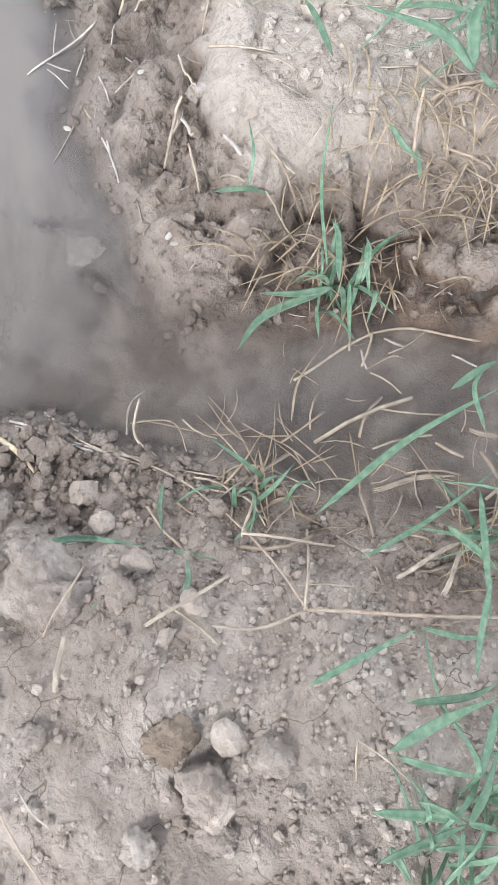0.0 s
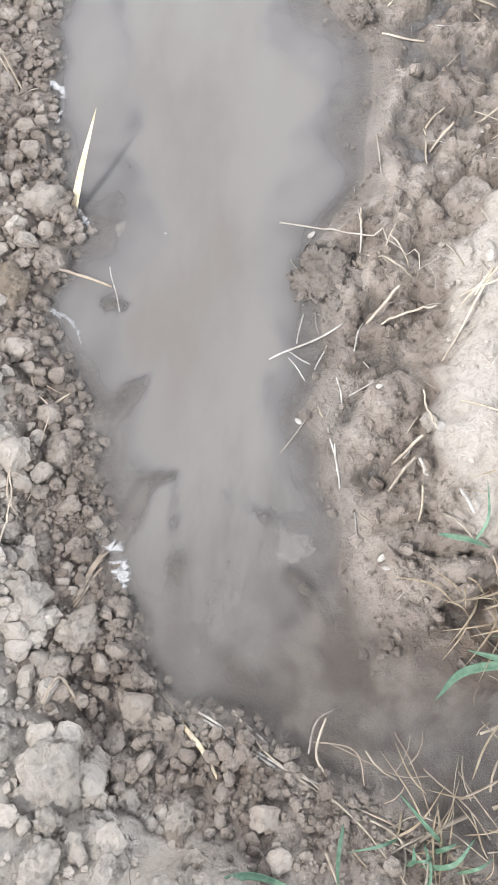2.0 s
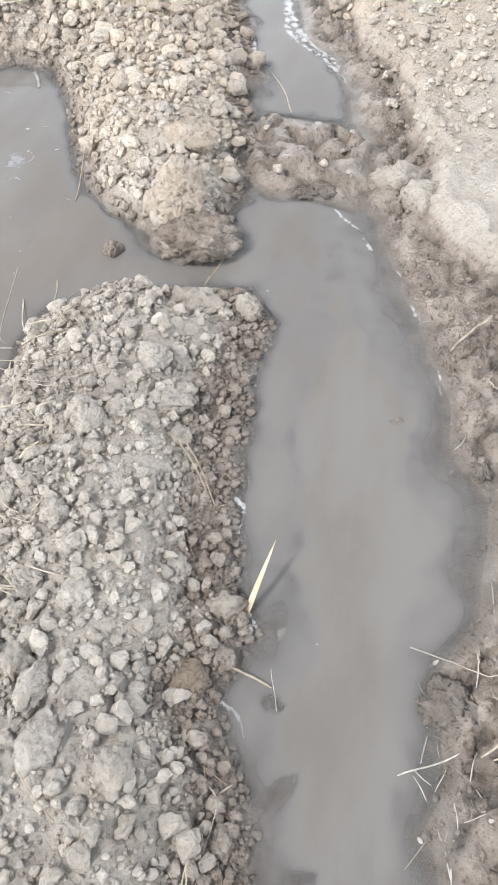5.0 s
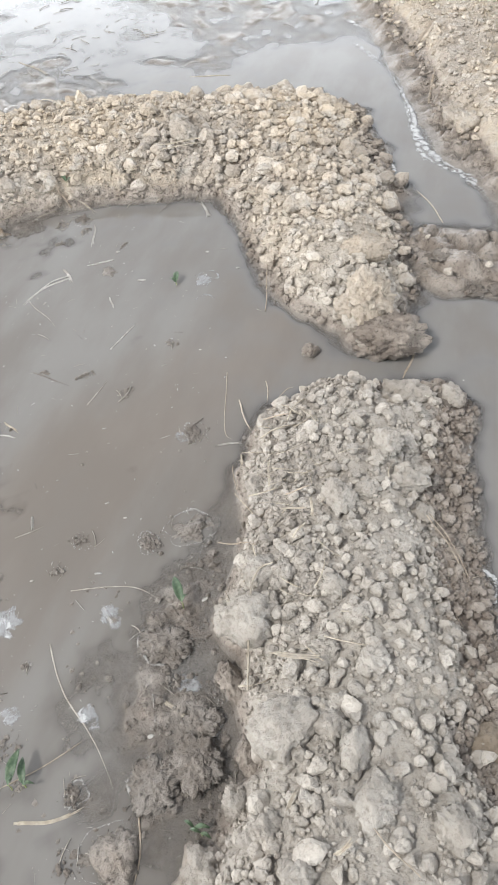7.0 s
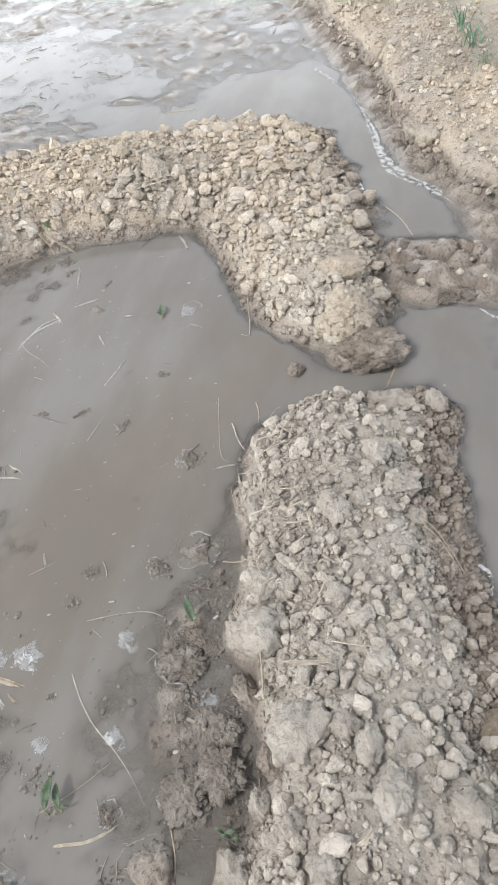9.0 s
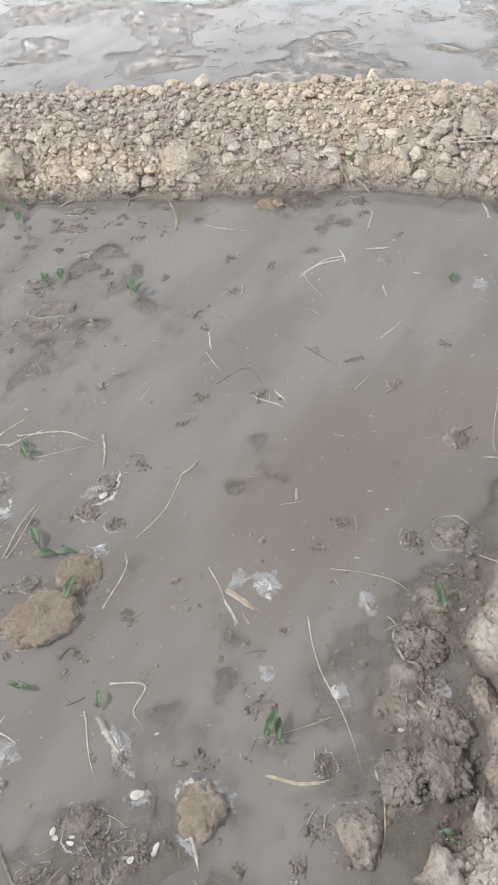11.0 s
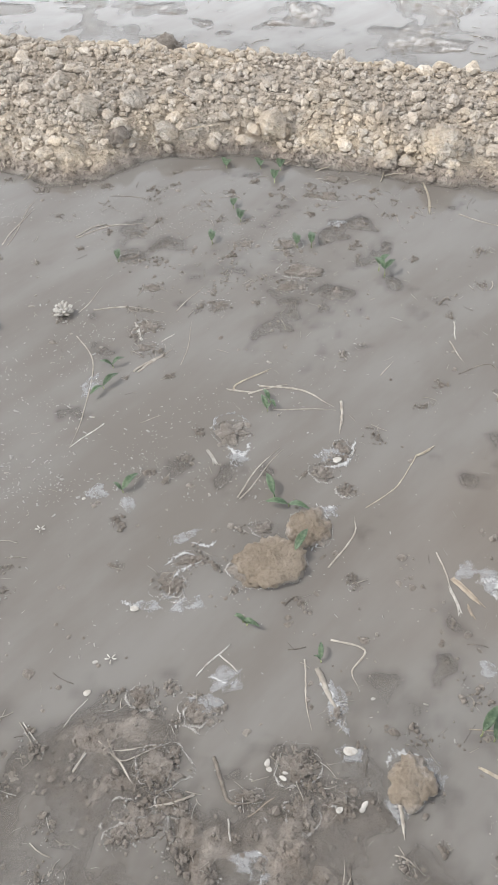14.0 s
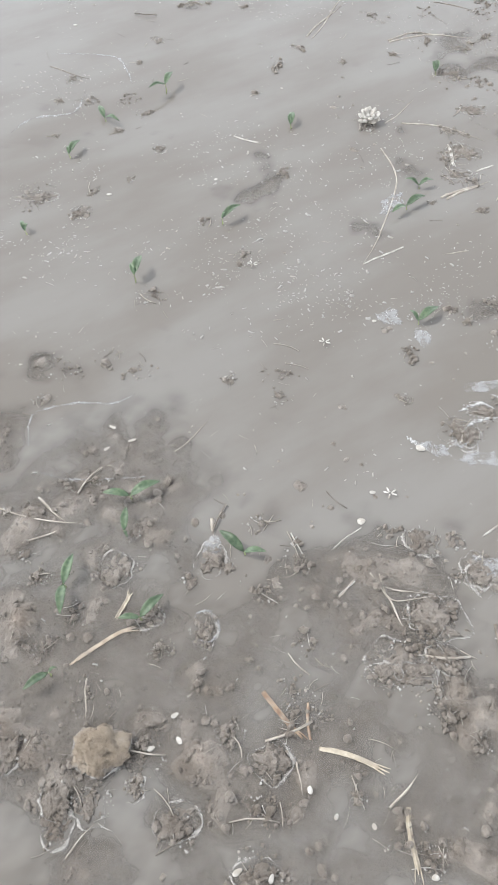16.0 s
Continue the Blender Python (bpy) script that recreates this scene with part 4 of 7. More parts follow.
def film(x, y, rx, ry, heading, seed):
    """A thin lobed film of pale scum lying on the water or hanging on what stands in it."""
    n, bm = 36, bmesh.new()
    fade = bm.verts.layers.float.new("thickness")
    off = Vector((seed * 2.3, seed * 1.9, 0))
    rings = []
    floor_here = max(ground_at(x, y), 0.0)
    for f, z in ((0.25, 0.0024), (0.6, 0.0020), (0.85, 0.0014), (1.0, 0.0008)):
        ring = []
        for k in range(n):
            q = 2 * math.pi * k / n
            d = Vector((math.cos(q), math.sin(q), 0))
            r = f * (1 + 0.55 * noise.noise(d * 1.3 + off) + 0.35 * noise.noise(d * 3.6 + off))
            ring.append(bm.verts.new((d.x * r * rx, d.y * r * ry, floor_here + z)))
            ring[-1][fade] = {0.25: 0.9, 0.6: 1.0, 0.85: 0.8, 1.0: 0.0}[f]
        rings.append(ring)
    bm.faces.new(rings[0])
    for a, b in zip(rings, rings[1:]):
        for k in range(n):
            bm.faces.new((a[k], b[k], b[(k + 1) % n], a[(k + 1) % n]))
    bm.transform(pose(x, y, 0, 0, 0, heading))
    return tagged(part("scum_film", bm, FILM), "thin pale film of scum on the shallow water", "scum", "films of scum")


def popcorn_flower(x, y, r, petals):
    """A fallen white flower head: short petals crowded round a middle."""
    root = new("fallen_flower")
    root.location = (x, y, max(ground_at(x, y), 0))
    tagged(root, "fallen white flower head floating on the water", "flower")
    pick = random.Random(petals)
    for k in range(petals):
        q, up = 2.4 * k, (0.15 + 0.8 * (1 - k / petals)) if petals > 8 else 0.1
        d = Vector((math.cos(q) * math.cos(up * 1.2), math.sin(q) * math.cos(up * 1.2), math.sin(up * 1.2)))
        bm = bmesh.new()
        bmesh.ops.create_icosphere(bm, subdivisions=2, radius=1.0)
        bm.transform(Matrix.Translation(d * r * 0.62 + Vector((0, 0, 0.004))) @ d.to_track_quat("X", "Z").to_matrix().to_4x4() @ Matrix.Diagonal((r * pick.uniform(0.36, 0.5), r * (0.2 if petals > 8 else 0.12), r * 0.14, 1)))
        part("petal", bm, STRAW["white"], root)
    return root


# ---- single clods on the ridges and in the water ----
clod(0.982, 0.528, 0.024, 0.020, 0.006, -24, "sunk")
clod(1.14, 1.048, 0.028, 0.022, 0.006, -24, "sunk")
clod(0.962, 0.194, 0.021, 0.017, 0.005, -24, "sunk")
clod(1.498, 1.057, 0.030, 0.018, 0.005, -24, "sunk")
clod(1.043, 0.716, 0.019, 0.009, 0.002, -24, "sunk")
clod(1.036, 0.726, 0.023, 0.015, 0.004, -36, "sunk")
clod(1.03, 1.379, 0.037, 0.047, 0.031, -22, "dry")
clod(1.021, 1.278, 0.043, 0.031, 0.026, -22, "dry")
clod(0.913, 1.277, 0.028, 0.023, 0.020, -22, "dry")
clod(0.851, 1.288, 0.036, 0.046, 0.030, -22, "dry")
clod(0.692, 1.177, 0.020, 0.026, 0.017, -22, "dry")
clod(0.653, 1.178, 0.021, 0.028, 0.018, -22, "dry")
clod(0.614, 1.201, 0.039, 0.050, 0.033, -22, "dry")
clod(0.55, 1.128, 0.068, 0.055, 0.046, -22, "dry")
clod(0.724, 1.085, 0.026, 0.033, 0.022, -22, "dry")
clod(0.722, 1.005, 0.025, 0.022, 0.019, -22, "dry")
clod(0.894, 0.919, 0.023, 0.029, 0.019, -22, "dry")
clod(0.701, 0.915, 0.029, 0.037, 0.024, -22, "dry")
clod(0.835, 1.204, 0.021, 0.017, 0.015, -22, "dry")
clod(0.636, 0.981, 0.029, 0.029, 0.024, -22, "dry")
clod(1.216, 1.551, 0.052, 0.039, 0.033, -22, "dry")
clod(1.324, 1.507, 0.034, 0.044, 0.029, -22, "dry")
clod(0.719, 1.444, 0.029, 0.038, 0.025, -22, "dry")
clod(0.506, 0.89, 0.061, 0.059, 0.050, -22, "dry")
clod(0.574, 0.847, 0.027, 0.034, 0.023, -22, "dry")
clod(0.584, 0.787, 0.027, 0.041, 0.023, -22, "dry")
clod(0.576, 0.701, 0.035, 0.037, 0.030, -22, "dry")
clod(0.66, 0.61, 0.033, 0.042, 0.028, -22, "dry")
clod(0.406, 0.657, 0.030, 0.039, 0.026, -22, "dry")
clod(0.284, 0.753, 0.037, 0.047, 0.031, -22, "dry")
clod(0.433, 0.904, 0.023, 0.034, 0.019, -22, "dry")
clod(0.394, 0.744, 0.027, 0.035, 0.023, -22, "dry")
clod(0.617, 0.872, 0.019, 0.025, 0.017, -22, "dry")
clod(0.376, 0.826, 0.024, 0.031, 0.020, -22, "dry")
clod(1.105, 1.891, 0.027, 0.034, 0.023, -22, "dry")
clod(1.064, 1.744, 0.022, 0.029, 0.019, -22, "dry")
clod(0.949, 3.122, 0.037, 0.048, 0.032, -22, "dry")
clod(0.95, 3.172, 0.033, 0.042, 0.028, -22, "dry")
clod(1.277, 3.295, 0.045, 0.067, 0.038, -22, "dry")
clod(1.084, 3.189, 0.031, 0.047, 0.026, -22, "dry")
clod(0.876, 4.104, 0.078, 0.050, 0.043, -22, "dry")
clod(0.694, 3.154, 0.033, 0.042, 0.028, -22, "dry")
clod(2.333, 2.814, 0.057, 0.073, 0.048, -22, "dry")
clod(2.355, 2.936, 0.043, 0.055, 0.036, -22, "dry")
clod(1.303, 1.800, 0.108, 0.077, 0.066, -24, "soaked")
clod(1.325, 1.927, 0.068, 0.095, 0.065, -24, "dam")
clod(1.435, 2.128, 0.070, 0.051, 0.049, -24, "dam")
clod(1.268, 1.952, 0.041, 0.050, 0.039, -24, "dam")
clod(1.689, 1.888, 0.043, 0.034, 0.012, -24, "mud")
clod(1.746, 1.855, 0.031, 0.030, 0.010, -24, "mud")
clod(1.681, 2.058, 0.045, 0.033, 0.012, -24, "mud")
clod(1.951, 1.781, 0.098, 0.057, 0.048, -24, "dry")
clod(1.951, 1.673, 0.069, 0.055, 0.047, -24, "dry")
clod(2.346, 2.892, 0.055, 0.067, 0.047, -24, "dry")
clod(2.38, 2.376, 0.031, 0.038, 0.026, -24, "dry")
clod(2.194, 2.146, 0.033, 0.040, 0.028, -24, "dry")
clod(0.59, 0.122, 0.037, 0.040, 0.031, -36, "dry")
clod(0.64, -0.038, 0.026, 0.020, 0.017, -36, "dry")
clod(0.668, -0.08, 0.038, 0.048, 0.032, -36, "dry")
clod(0.606, 0.041, 0.017, 0.018, 0.014, -36, "dry")
clod(0.678, 0.012, 0.020, 0.021, 0.017, -36, "dry")
clod(0.554, 0.055, 0.020, 0.022, 0.017, -36, "dry")
clod(0.643, 0.23, 0.020, 0.022, 0.017, -36, "dry")
clod(0.71, 0.168, 0.014, 0.015, 0.012, -36, "dry")
clod(0.52, 0.008, 0.026, 0.028, 0.022, -36, "dry")
clod(0.632, 0.105, 0.017, 0.019, 0.015, -36, "dry")
clod(0.647, 0.057, 0.012, 0.013, 0.010, -36, "dry")
clod(0.687, 0.252, 0.023, 0.021, 0.018, -36, "dry")
clod(0.775, 0.465, 0.024, 0.024, 0.020, -36, "dry")
clod(0.945, 0.815, 0.038, 0.027, 0.023, -36, "dry")
clod(1.192, 0.225, 0.013, 0.014, 0.011, -36, "dry")
clod(0.903, 0.734, 0.020, 0.022, 0.017, -36, "dry")
clod(0.575, 0.083, 0.014, 0.015, 0.012, -36, "dry")
clod(0.604, 0.014, 0.013, 0.014, 0.011, -36, "dry")
clod(0.832, 0.714, 0.029, 0.033, 0.018, -24, "tan")
clod(0.89, 0.917, 0.022, 0.027, 0.018, -24, "dry")
clod(0.777, 0.468, 0.026, 0.029, 0.022, -24, "dry")
clod(0.778, 0.552, 0.016, 0.018, 0.013, -24, "dry")
clod(0.687, 0.249, 0.028, 0.028, 0.024, -24, "dry")
clod(0.652, 0.302, 0.024, 0.028, 0.021, -24, "dry")
clod(1.305, 1.506, 0.032, 0.040, 0.016, -24, "wet")
clod(0.947, 0.829, 0.031, 0.024, 0.012, -24, "wet")
clod(1.563, 0.871, 0.026, 0.037, 0.009, -24, "mud")
clod(1.218, 0.485, 0.053, 0.050, 0.017, -24, "mud")
clod(1.012, 1.203, 0.025, 0.028, 0.021, -24, "dry")
clod(1.043, 1.289, 0.042, 0.032, 0.027, -24, "dry")
clod(1.193, 1.581, 0.054, 0.040, 0.034, -24, "dry")
clod(1.086, 1.386, 0.027, 0.030, 0.023, -24, "dry")
clod(1.486, 1.068, 0.026, 0.013, 0.007, -24, "wet")
clod(0.664, -0.113, 0.032, 0.030, 0.025, -43, "dry")
clod(0.654, -0.333, 0.024, 0.026, 0.021, -43, "dry")
clod(0.716, -0.154, 0.016, 0.017, 0.013, -43, "dry")
clod(0.662, -0.277, 0.026, 0.020, 0.012, -43, "tan")
clod(0.586, -0.32, 0.016, 0.017, 0.014, -43, "dry")
clod(0.579, -0.191, 0.014, 0.015, 0.012, -43, "dry")
clod(0.714, -0.35, 0.021, 0.017, 0.014, -43, "dry")
clod(0.639, -0.361, 0.019, 0.014, 0.012, -43, "dry")
clod(0.63, -0.209, 0.012, 0.013, 0.010, -43, "dry")
clod(1.228, 0.031, 0.018, 0.015, 0.013, -43, "dry")
clod(1.26, -0.173, 0.031, 0.030, 0.025, -43, "dry")
clod(0.381, 1.199, 0.059, 0.058, 0.020, -7, "mud")
clod(0.544, 1.457, 0.064, 0.050, 0.017, -7, "mud")
clod(0.68, 1.747, 0.028, 0.042, 0.010, -7, "mud")
clod(0.442, 1.463, 0.025, 0.037, 0.009, -7, "mud")
clod(0.416, 3.079, 0.054, 0.043, 0.026, -7, "tan")
clod(-0.324, 3.087, 0.081, 0.034, 0.012, -7, "mud")
clod(0.156, 0.845, 0.039, 0.053, 0.021, -7, "pale")
clod(0.122, 0.99, 0.024, 0.024, 0.008, -7, "mud")
clod(0.139, 0.868, 0.046, 0.050, 0.016, -7, "mud")
clod(0.261, 0.934, 0.053, 0.060, 0.019, -7, "mud")
clod(0.342, 0.93, 0.042, 0.058, 0.015, -7, "mud")
clod(0.381, 1.009, 0.041, 0.043, 0.014, -7, "mud")
clod(-0.396, 2.591, 0.058, 0.040, 0.014, -7, "mud")
clod(-0.432, 2.51, 0.057, 0.034, 0.012, -7, "mud")
clod(0.127, 3.33, 0.076, 0.079, 0.064, -7, "dry")
clod(1.254, 3.187, 0.054, 0.081, 0.046, -7, "dry")
clod(-0.103, 3.319, 0.043, 0.054, 0.036, -7, "dry")
clod(0.902, 4.054, 0.065, 0.038, 0.032, -7, "dry")
clod(0.75, 3.004, 0.034, 0.043, 0.012, -7, "mud")
clod(0.723, 2.62, 0.028, 0.036, 0.008, -7, "white")
clod(0.468, 1.052, 0.031, 0.047, 0.026, -7, "dry")
clod(0.512, 1.156, 0.031, 0.047, 0.027, -7, "dry")
clod(0.271, 0.76, 0.040, 0.029, 0.025, -7, "dry")
clod(-0.428, 1.418, 0.086, 0.070, 0.030, 25, "tan")
clod(-0.338, 1.528, 0.056, 0.058, 0.022, 3, "tan")
clod(-0.446, 1.518, 0.036, 0.024, 0.009, 3, "mud")
clod(-0.562, 1.832, 0.052, 0.050, 0.018, 3, "mud")
clod(-0.263, 1.786, 0.030, 0.042, 0.011, 3, "mud")
clod(-0.308, 1.709, 0.041, 0.033, 0.012, 3, "mud")
clod(-0.607, 1.418, 0.046, 0.024, 0.008, 3, "mud")
clod(-0.64, 1.34, 0.029, 0.037, 0.010, 3, "mud")
clod(-0.123, 0.954, 0.041, 0.044, 0.024, 3, "tan")
clod(-0.339, 0.967, 0.045, 0.045, 0.016, 3, "mud")
clod(-0.325, 0.881, 0.030, 0.041, 0.011, 3, "mud")
clod(-0.534, 1.051, 0.041, 0.043, 0.015, 3, "mud")
clod(-0.661, 1.075, 0.032, 0.028, 0.010, 3, "mud")
clod(-0.429, 0.901, 0.035, 0.015, 0.005, 3, "mud")
clod(-0.598, 0.943, 0.058, 0.045, 0.016, 3, "mud")
clod(-0.644, 0.839, 0.045, 0.039, 0.014, 3, "mud")
clod(-0.565, 0.875, 0.033, 0.030, 0.010, 3, "mud")
clod(-0.4, 2.596, 0.078, 0.054, 0.019, 3, "mud")
clod(-0.456, 2.752, 0.053, 0.041, 0.014, 3, "mud")
clod(-0.654, 2.391, 0.037, 0.028, 0.010, 3, "mud")
clod(-0.606, 2.751, 0.029, 0.026, 0.009, 3, "mud")
clod(-0.398, 3.331, 0.048, 0.030, 0.011, 3, "mud")
clod(-0.305, 3.217, 0.061, 0.035, 0.012, 3, "mud")
clod(-0.245, 1.654, 0.026, 0.022, 0.008, 3, "mud")
clod(-0.887, 2.47, 0.038, 0.029, 0.010, 3, "mud")
clod(-1.185, 4.473, 0.110, 0.113, 0.055, 10, "wet")
clod(-1.156, 3.585, 0.052, 0.065, 0.044, 10, "dry")
clod(-0.564, 3.496, 0.060, 0.075, 0.051, 10, "dry")
clod(-1.33, 3.468, 0.056, 0.057, 0.048, 10, "dry")
clod(-1.507, 3.73, 0.044, 0.055, 0.037, 10, "dry")
clod(-0.993, 3.438, 0.045, 0.056, 0.038, 10, "dry")
clod(-1.186, 3.367, 0.049, 0.062, 0.025, 10, "wet")
clod(-1.04, 0.524, 0.040, 0.043, 0.032, 24, "tan")
clod(-1.01, 0.446, 0.025, 0.030, 0.009, 24, "mud")
clod(-1.064, 0.437, 0.026, 0.030, 0.009, 24, "mud")
clod(-1.047, 0.409, 0.027, 0.032, 0.010, 24, "mud")
clod(-0.881, 0.478, 0.038, 0.029, 0.010, 24, "mud")
clod(-1.172, 0.472, 0.024, 0.036, 0.008, 24, "mud")
clod(-0.963, 0.766, 0.024, 0.029, 0.008, 24, "mud")
clod(-1.714, 1.67, 0.028, 0.026, 0.009, 24, "mud")
clod(-1.008, 0.896, 0.031, 0.035, 0.011, 24, "mud")
clod(-1.161, 0.814, 0.032, 0.040, 0.011, 24, "mud")
clod(-0.779, 0.614, 0.035, 0.032, 0.011, 24, "mud")
clod(-1.857, 1.684, 0.064, 0.023, 0.008, 24, "mud")
clod(-0.741, 0.459, 0.038, 0.025, 0.009, 24, "mud")
clod(-1.062, 0.755, 0.025, 0.019, 0.007, 24, "mud")
clod(-1.004, 2.631, 0.046, 0.023, 0.008, 24, "mud")
clod(-0.866, 2.269, 0.051, 0.032, 0.011, 24, "mud")
clod(-0.858, 2.17, 0.043, 0.023, 0.008, 24, "mud")
clod(-0.649, 1.352, 0.043, 0.040, 0.014, 24, "mud")
clod(-0.612, 0.943, 0.041, 0.037, 0.013, 24, "mud")
clod(-0.554, 1.06, 0.032, 0.036, 0.011, 24, "mud")
clod(-0.602, 0.833, 0.040, 0.024, 0.008, 24, "mud")
clod(-0.654, 0.812, 0.030, 0.021, 0.007, 24, "mud")
clod(-1.642, 1.985, 0.017, 0.020, 0.006, 24, "mud")
clod(-0.958, 0.496, 0.015, 0.018, 0.005, 24, "mud")

# ---- straw, twigs, roots ----
straw([(0.881, 1.733), (0.895, 1.539)], 0.0088, "pale")
straw([(0.815, 1.602), (0.869, 1.569)], 0.0071, "tan")
straw([(0.704, 1.678), (0.774, 1.655)], 0.0103, "white")
straw([(0.752, 1.616), (0.691, 1.506)], 0.0114, "pale")
straw([(0.764, 1.464), (0.726, 1.382)], 0.0079, "pale")
straw([(0.716, 1.591), (0.656, 1.401)], 0.0042, "tan")
straw([(0.743, 1.343), (0.799, 1.330)], 0.0064, "tan")
straw([(0.784, 1.300), (0.764, 1.258)], 0.0088, "pale")
straw([(0.717, 1.310), (0.766, 1.284)], 0.0076, "pale")
straw([(0.740, 1.244), (0.697, 1.218)], 0.0073, "pale")
straw([(0.585, 1.388), (0.627, 1.253)], 0.0051, "tan")
straw([(0.635, 1.190), (0.599, 1.178), (0.547, 1.102), (0.477, 0.987)], 0.0070, "pale")
straw([(0.543, 1.025), (0.611, 0.950)], 0.0146, "pale")
straw([(0.603, 0.992), (0.617, 0.947)], 0.0044, "pale")
straw([(1.011, 1.174), (1.019, 1.028)], 0.0052, "tan")
straw([(0.946, 1.005), (0.933, 0.927)], 0.0037, "tan")
straw([(0.856, 1.932), (0.768, 1.726), (0.755, 1.677)], 0.0046, "root")
straw([(0.836, 1.808), (0.805, 1.647)], 0.0061, "root")
straw([(0.936, 1.843), (0.897, 1.757)], 0.0063, "root")
straw([(0.913, 1.748), (0.966, 1.784), (0.991, 1.781)], 0.0047, "root")
straw([(1.270, 1.659), (1.339, 1.709), (1.413, 1.795)], 0.0100, "tan")
straw([(1.117, 3.122), (1.284, 3.085)], 0.0165, "pale")
straw([(1.001, 3.121), (1.090, 3.079), (1.129, 3.008), (1.107, 2.983), (1.042, 3.018), (0.989, 3.078)], 0.0093, "tan")
straw([(0.948, 3.260), (0.902, 3.102)], 0.0095, "pale")
straw([(0.971, 3.269), (0.919, 3.157)], 0.0095, "tan")
straw([(0.703, 3.161), (0.736, 3.107)], 0.0186, "tan")
straw([(0.726, 3.155), (0.804, 3.024)], 0.0115, "pale")
straw([(0.664, 4.068), (0.809, 4.035), (0.902, 3.623)], 0.0142, "pale")
straw([(1.115, 2.979), (1.015, 2.900)], 0.0068, "dark")
straw([(1.179, 2.895), (1.163, 2.766)], 0.0221, "white")
straw([(1.295, 2.729), (1.316, 2.660)], 0.0150, "pale")
straw([(1.214, 2.368), (1.081, 2.140)], 0.0056, "tan")
straw([(0.415, 2.579), (0.515, 2.646), (0.597, 2.655)], 0.0120, "white")
straw([(0.590, 2.716), (0.594, 2.625)], 0.0142, "white")
straw([(0.778, 2.953), (0.724, 2.803)], 0.0109, "white")
straw([(0.667, 2.693), (0.762, 2.680)], 0.0184, "white")
straw([(0.677, 2.472), (0.670, 2.404)], 0.0095, "white")
straw([(1.208, 4.437), (1.221, 4.151)], 0.0159, "white")
straw([(1.628, 4.084), (1.807, 3.981)], 0.0155, "pale")
straw([(0.940, 4.838), (1.026, 4.551)], 0.0171, "pale")
straw([(1.904, 2.518), (1.852, 2.286)], 0.0088, "pale")
straw([(0.467, 0.651), (0.505, 0.655)], 0.0091, "pale")
straw([(0.436, 0.744), (0.466, 0.770)], 0.0083, "pale")
straw([(0.541, 0.656), (0.566, 0.567)], 0.0030, "tan")
straw([(2.787, 3.710), (2.638, 3.651)], 0.0257, "tan")
straw([(2.375, 3.129), (2.551, 3.341)], 0.0172, "tan")
straw([(0.162, 1.314), (0.164, 1.190), (0.174, 1.088), (0.187, 0.966)], 0.0061, "grey")
straw([(-0.003, 1.064), (0.076, 1.060), (0.160, 1.079)], 0.0048, "tan")
straw([(0.239, 1.423), (0.329, 1.382), (0.386, 1.350), (0.419, 1.291)], 0.0053, "grey")
straw([(0.166, 0.798), (0.205, 0.876), (0.239, 0.973)], 0.0070, "tan")
straw([(0.331, 1.082), (0.354, 1.029)], 0.0159, "pale")
straw([(0.006, 0.990), (0.066, 0.963), (0.131, 0.959)], 0.0105, "pale")
straw([(0.161, 1.633), (0.234, 1.636)], 0.0057, "grey")
straw([(0.214, 1.678), (0.208, 1.636)], 0.0100, "white")
straw([(0.592, 2.207), (0.699, 2.291)], 0.0108, "white")
straw([(0.357, 2.220), (0.434, 2.109)], 0.0068, "dark")
straw([(0.457, 2.003), (0.535, 2.072)], 0.0083, "grey")
straw([(0.432, 2.602), (0.525, 2.660), (0.606, 2.664)], 0.0120, "white")
straw([(0.039, 3.212), (0.048, 2.977)], 0.0179, "pale")
straw([(-0.007, 1.415), (0.059, 1.342)], 0.0260, "tan")
straw([(-0.016, 1.394), (0.004, 1.317)], 0.0103, "white")
straw([(0.022, 1.350), (0.034, 1.311)], 0.0115, "tan")
straw([(-0.037, 1.484), (-0.012, 1.379)], 0.0066, "grey")
straw([(0.161, 2.045), (0.245, 1.974)], 0.0096, "white")
straw([(0.229, 2.055), (0.256, 1.988)], 0.0097, "pale")
straw([(0.080, 2.356), (0.078, 2.272)], 0.0088, "white")
straw([(0.059, 2.262), (0.096, 2.161)], 0.0085, "grey")
straw([(-0.514, 1.608), (-0.470, 1.702), (-0.415, 1.784)], 0.0074, "grey")
straw([(1.124, 3.098), (1.284, 3.055)], 0.0143, "pale")
straw([(-0.440, 3.446), (-0.349, 3.548)], 0.0099, "pale")
straw([(-0.156, 3.387), (-0.108, 3.561)], 0.0147, "tan")
straw([(0.350, 3.198), (0.415, 3.235), (0.493, 3.234)], 0.0093, "pale")
straw([(0.154, 2.990), (0.321, 2.907)], 0.0108, "grey")
straw([(0.292, 1.347), (0.295, 1.287)], 0.0104, "white")
straw([(0.438, 2.584), (0.474, 2.412)], 0.0057, "grey")
straw([(-0.152, 2.092), (-0.114, 2.158)], 0.0066, "grey")
straw([(0.073, 2.115), (0.174, 2.169), (0.205, 2.060)], 0.0066, "dark")
straw([(-0.590, 2.002), (-0.497, 1.999)], 0.0114, "grey")
straw([(-0.568, 1.996), (-0.557, 2.034), (-0.469, 2.100)], 0.0099, "pale")
straw([(-0.499, 2.023), (-0.377, 2.020), (-0.284, 1.953)], 0.0113, "grey")
straw([(-0.452, 1.931), (-0.279, 1.940)], 0.0079, "grey")
straw([(-0.265, 1.977), (-0.268, 1.851)], 0.0173, "grey")
straw([(-0.527, 1.989), (-0.417, 2.037)], 0.0098, "grey")
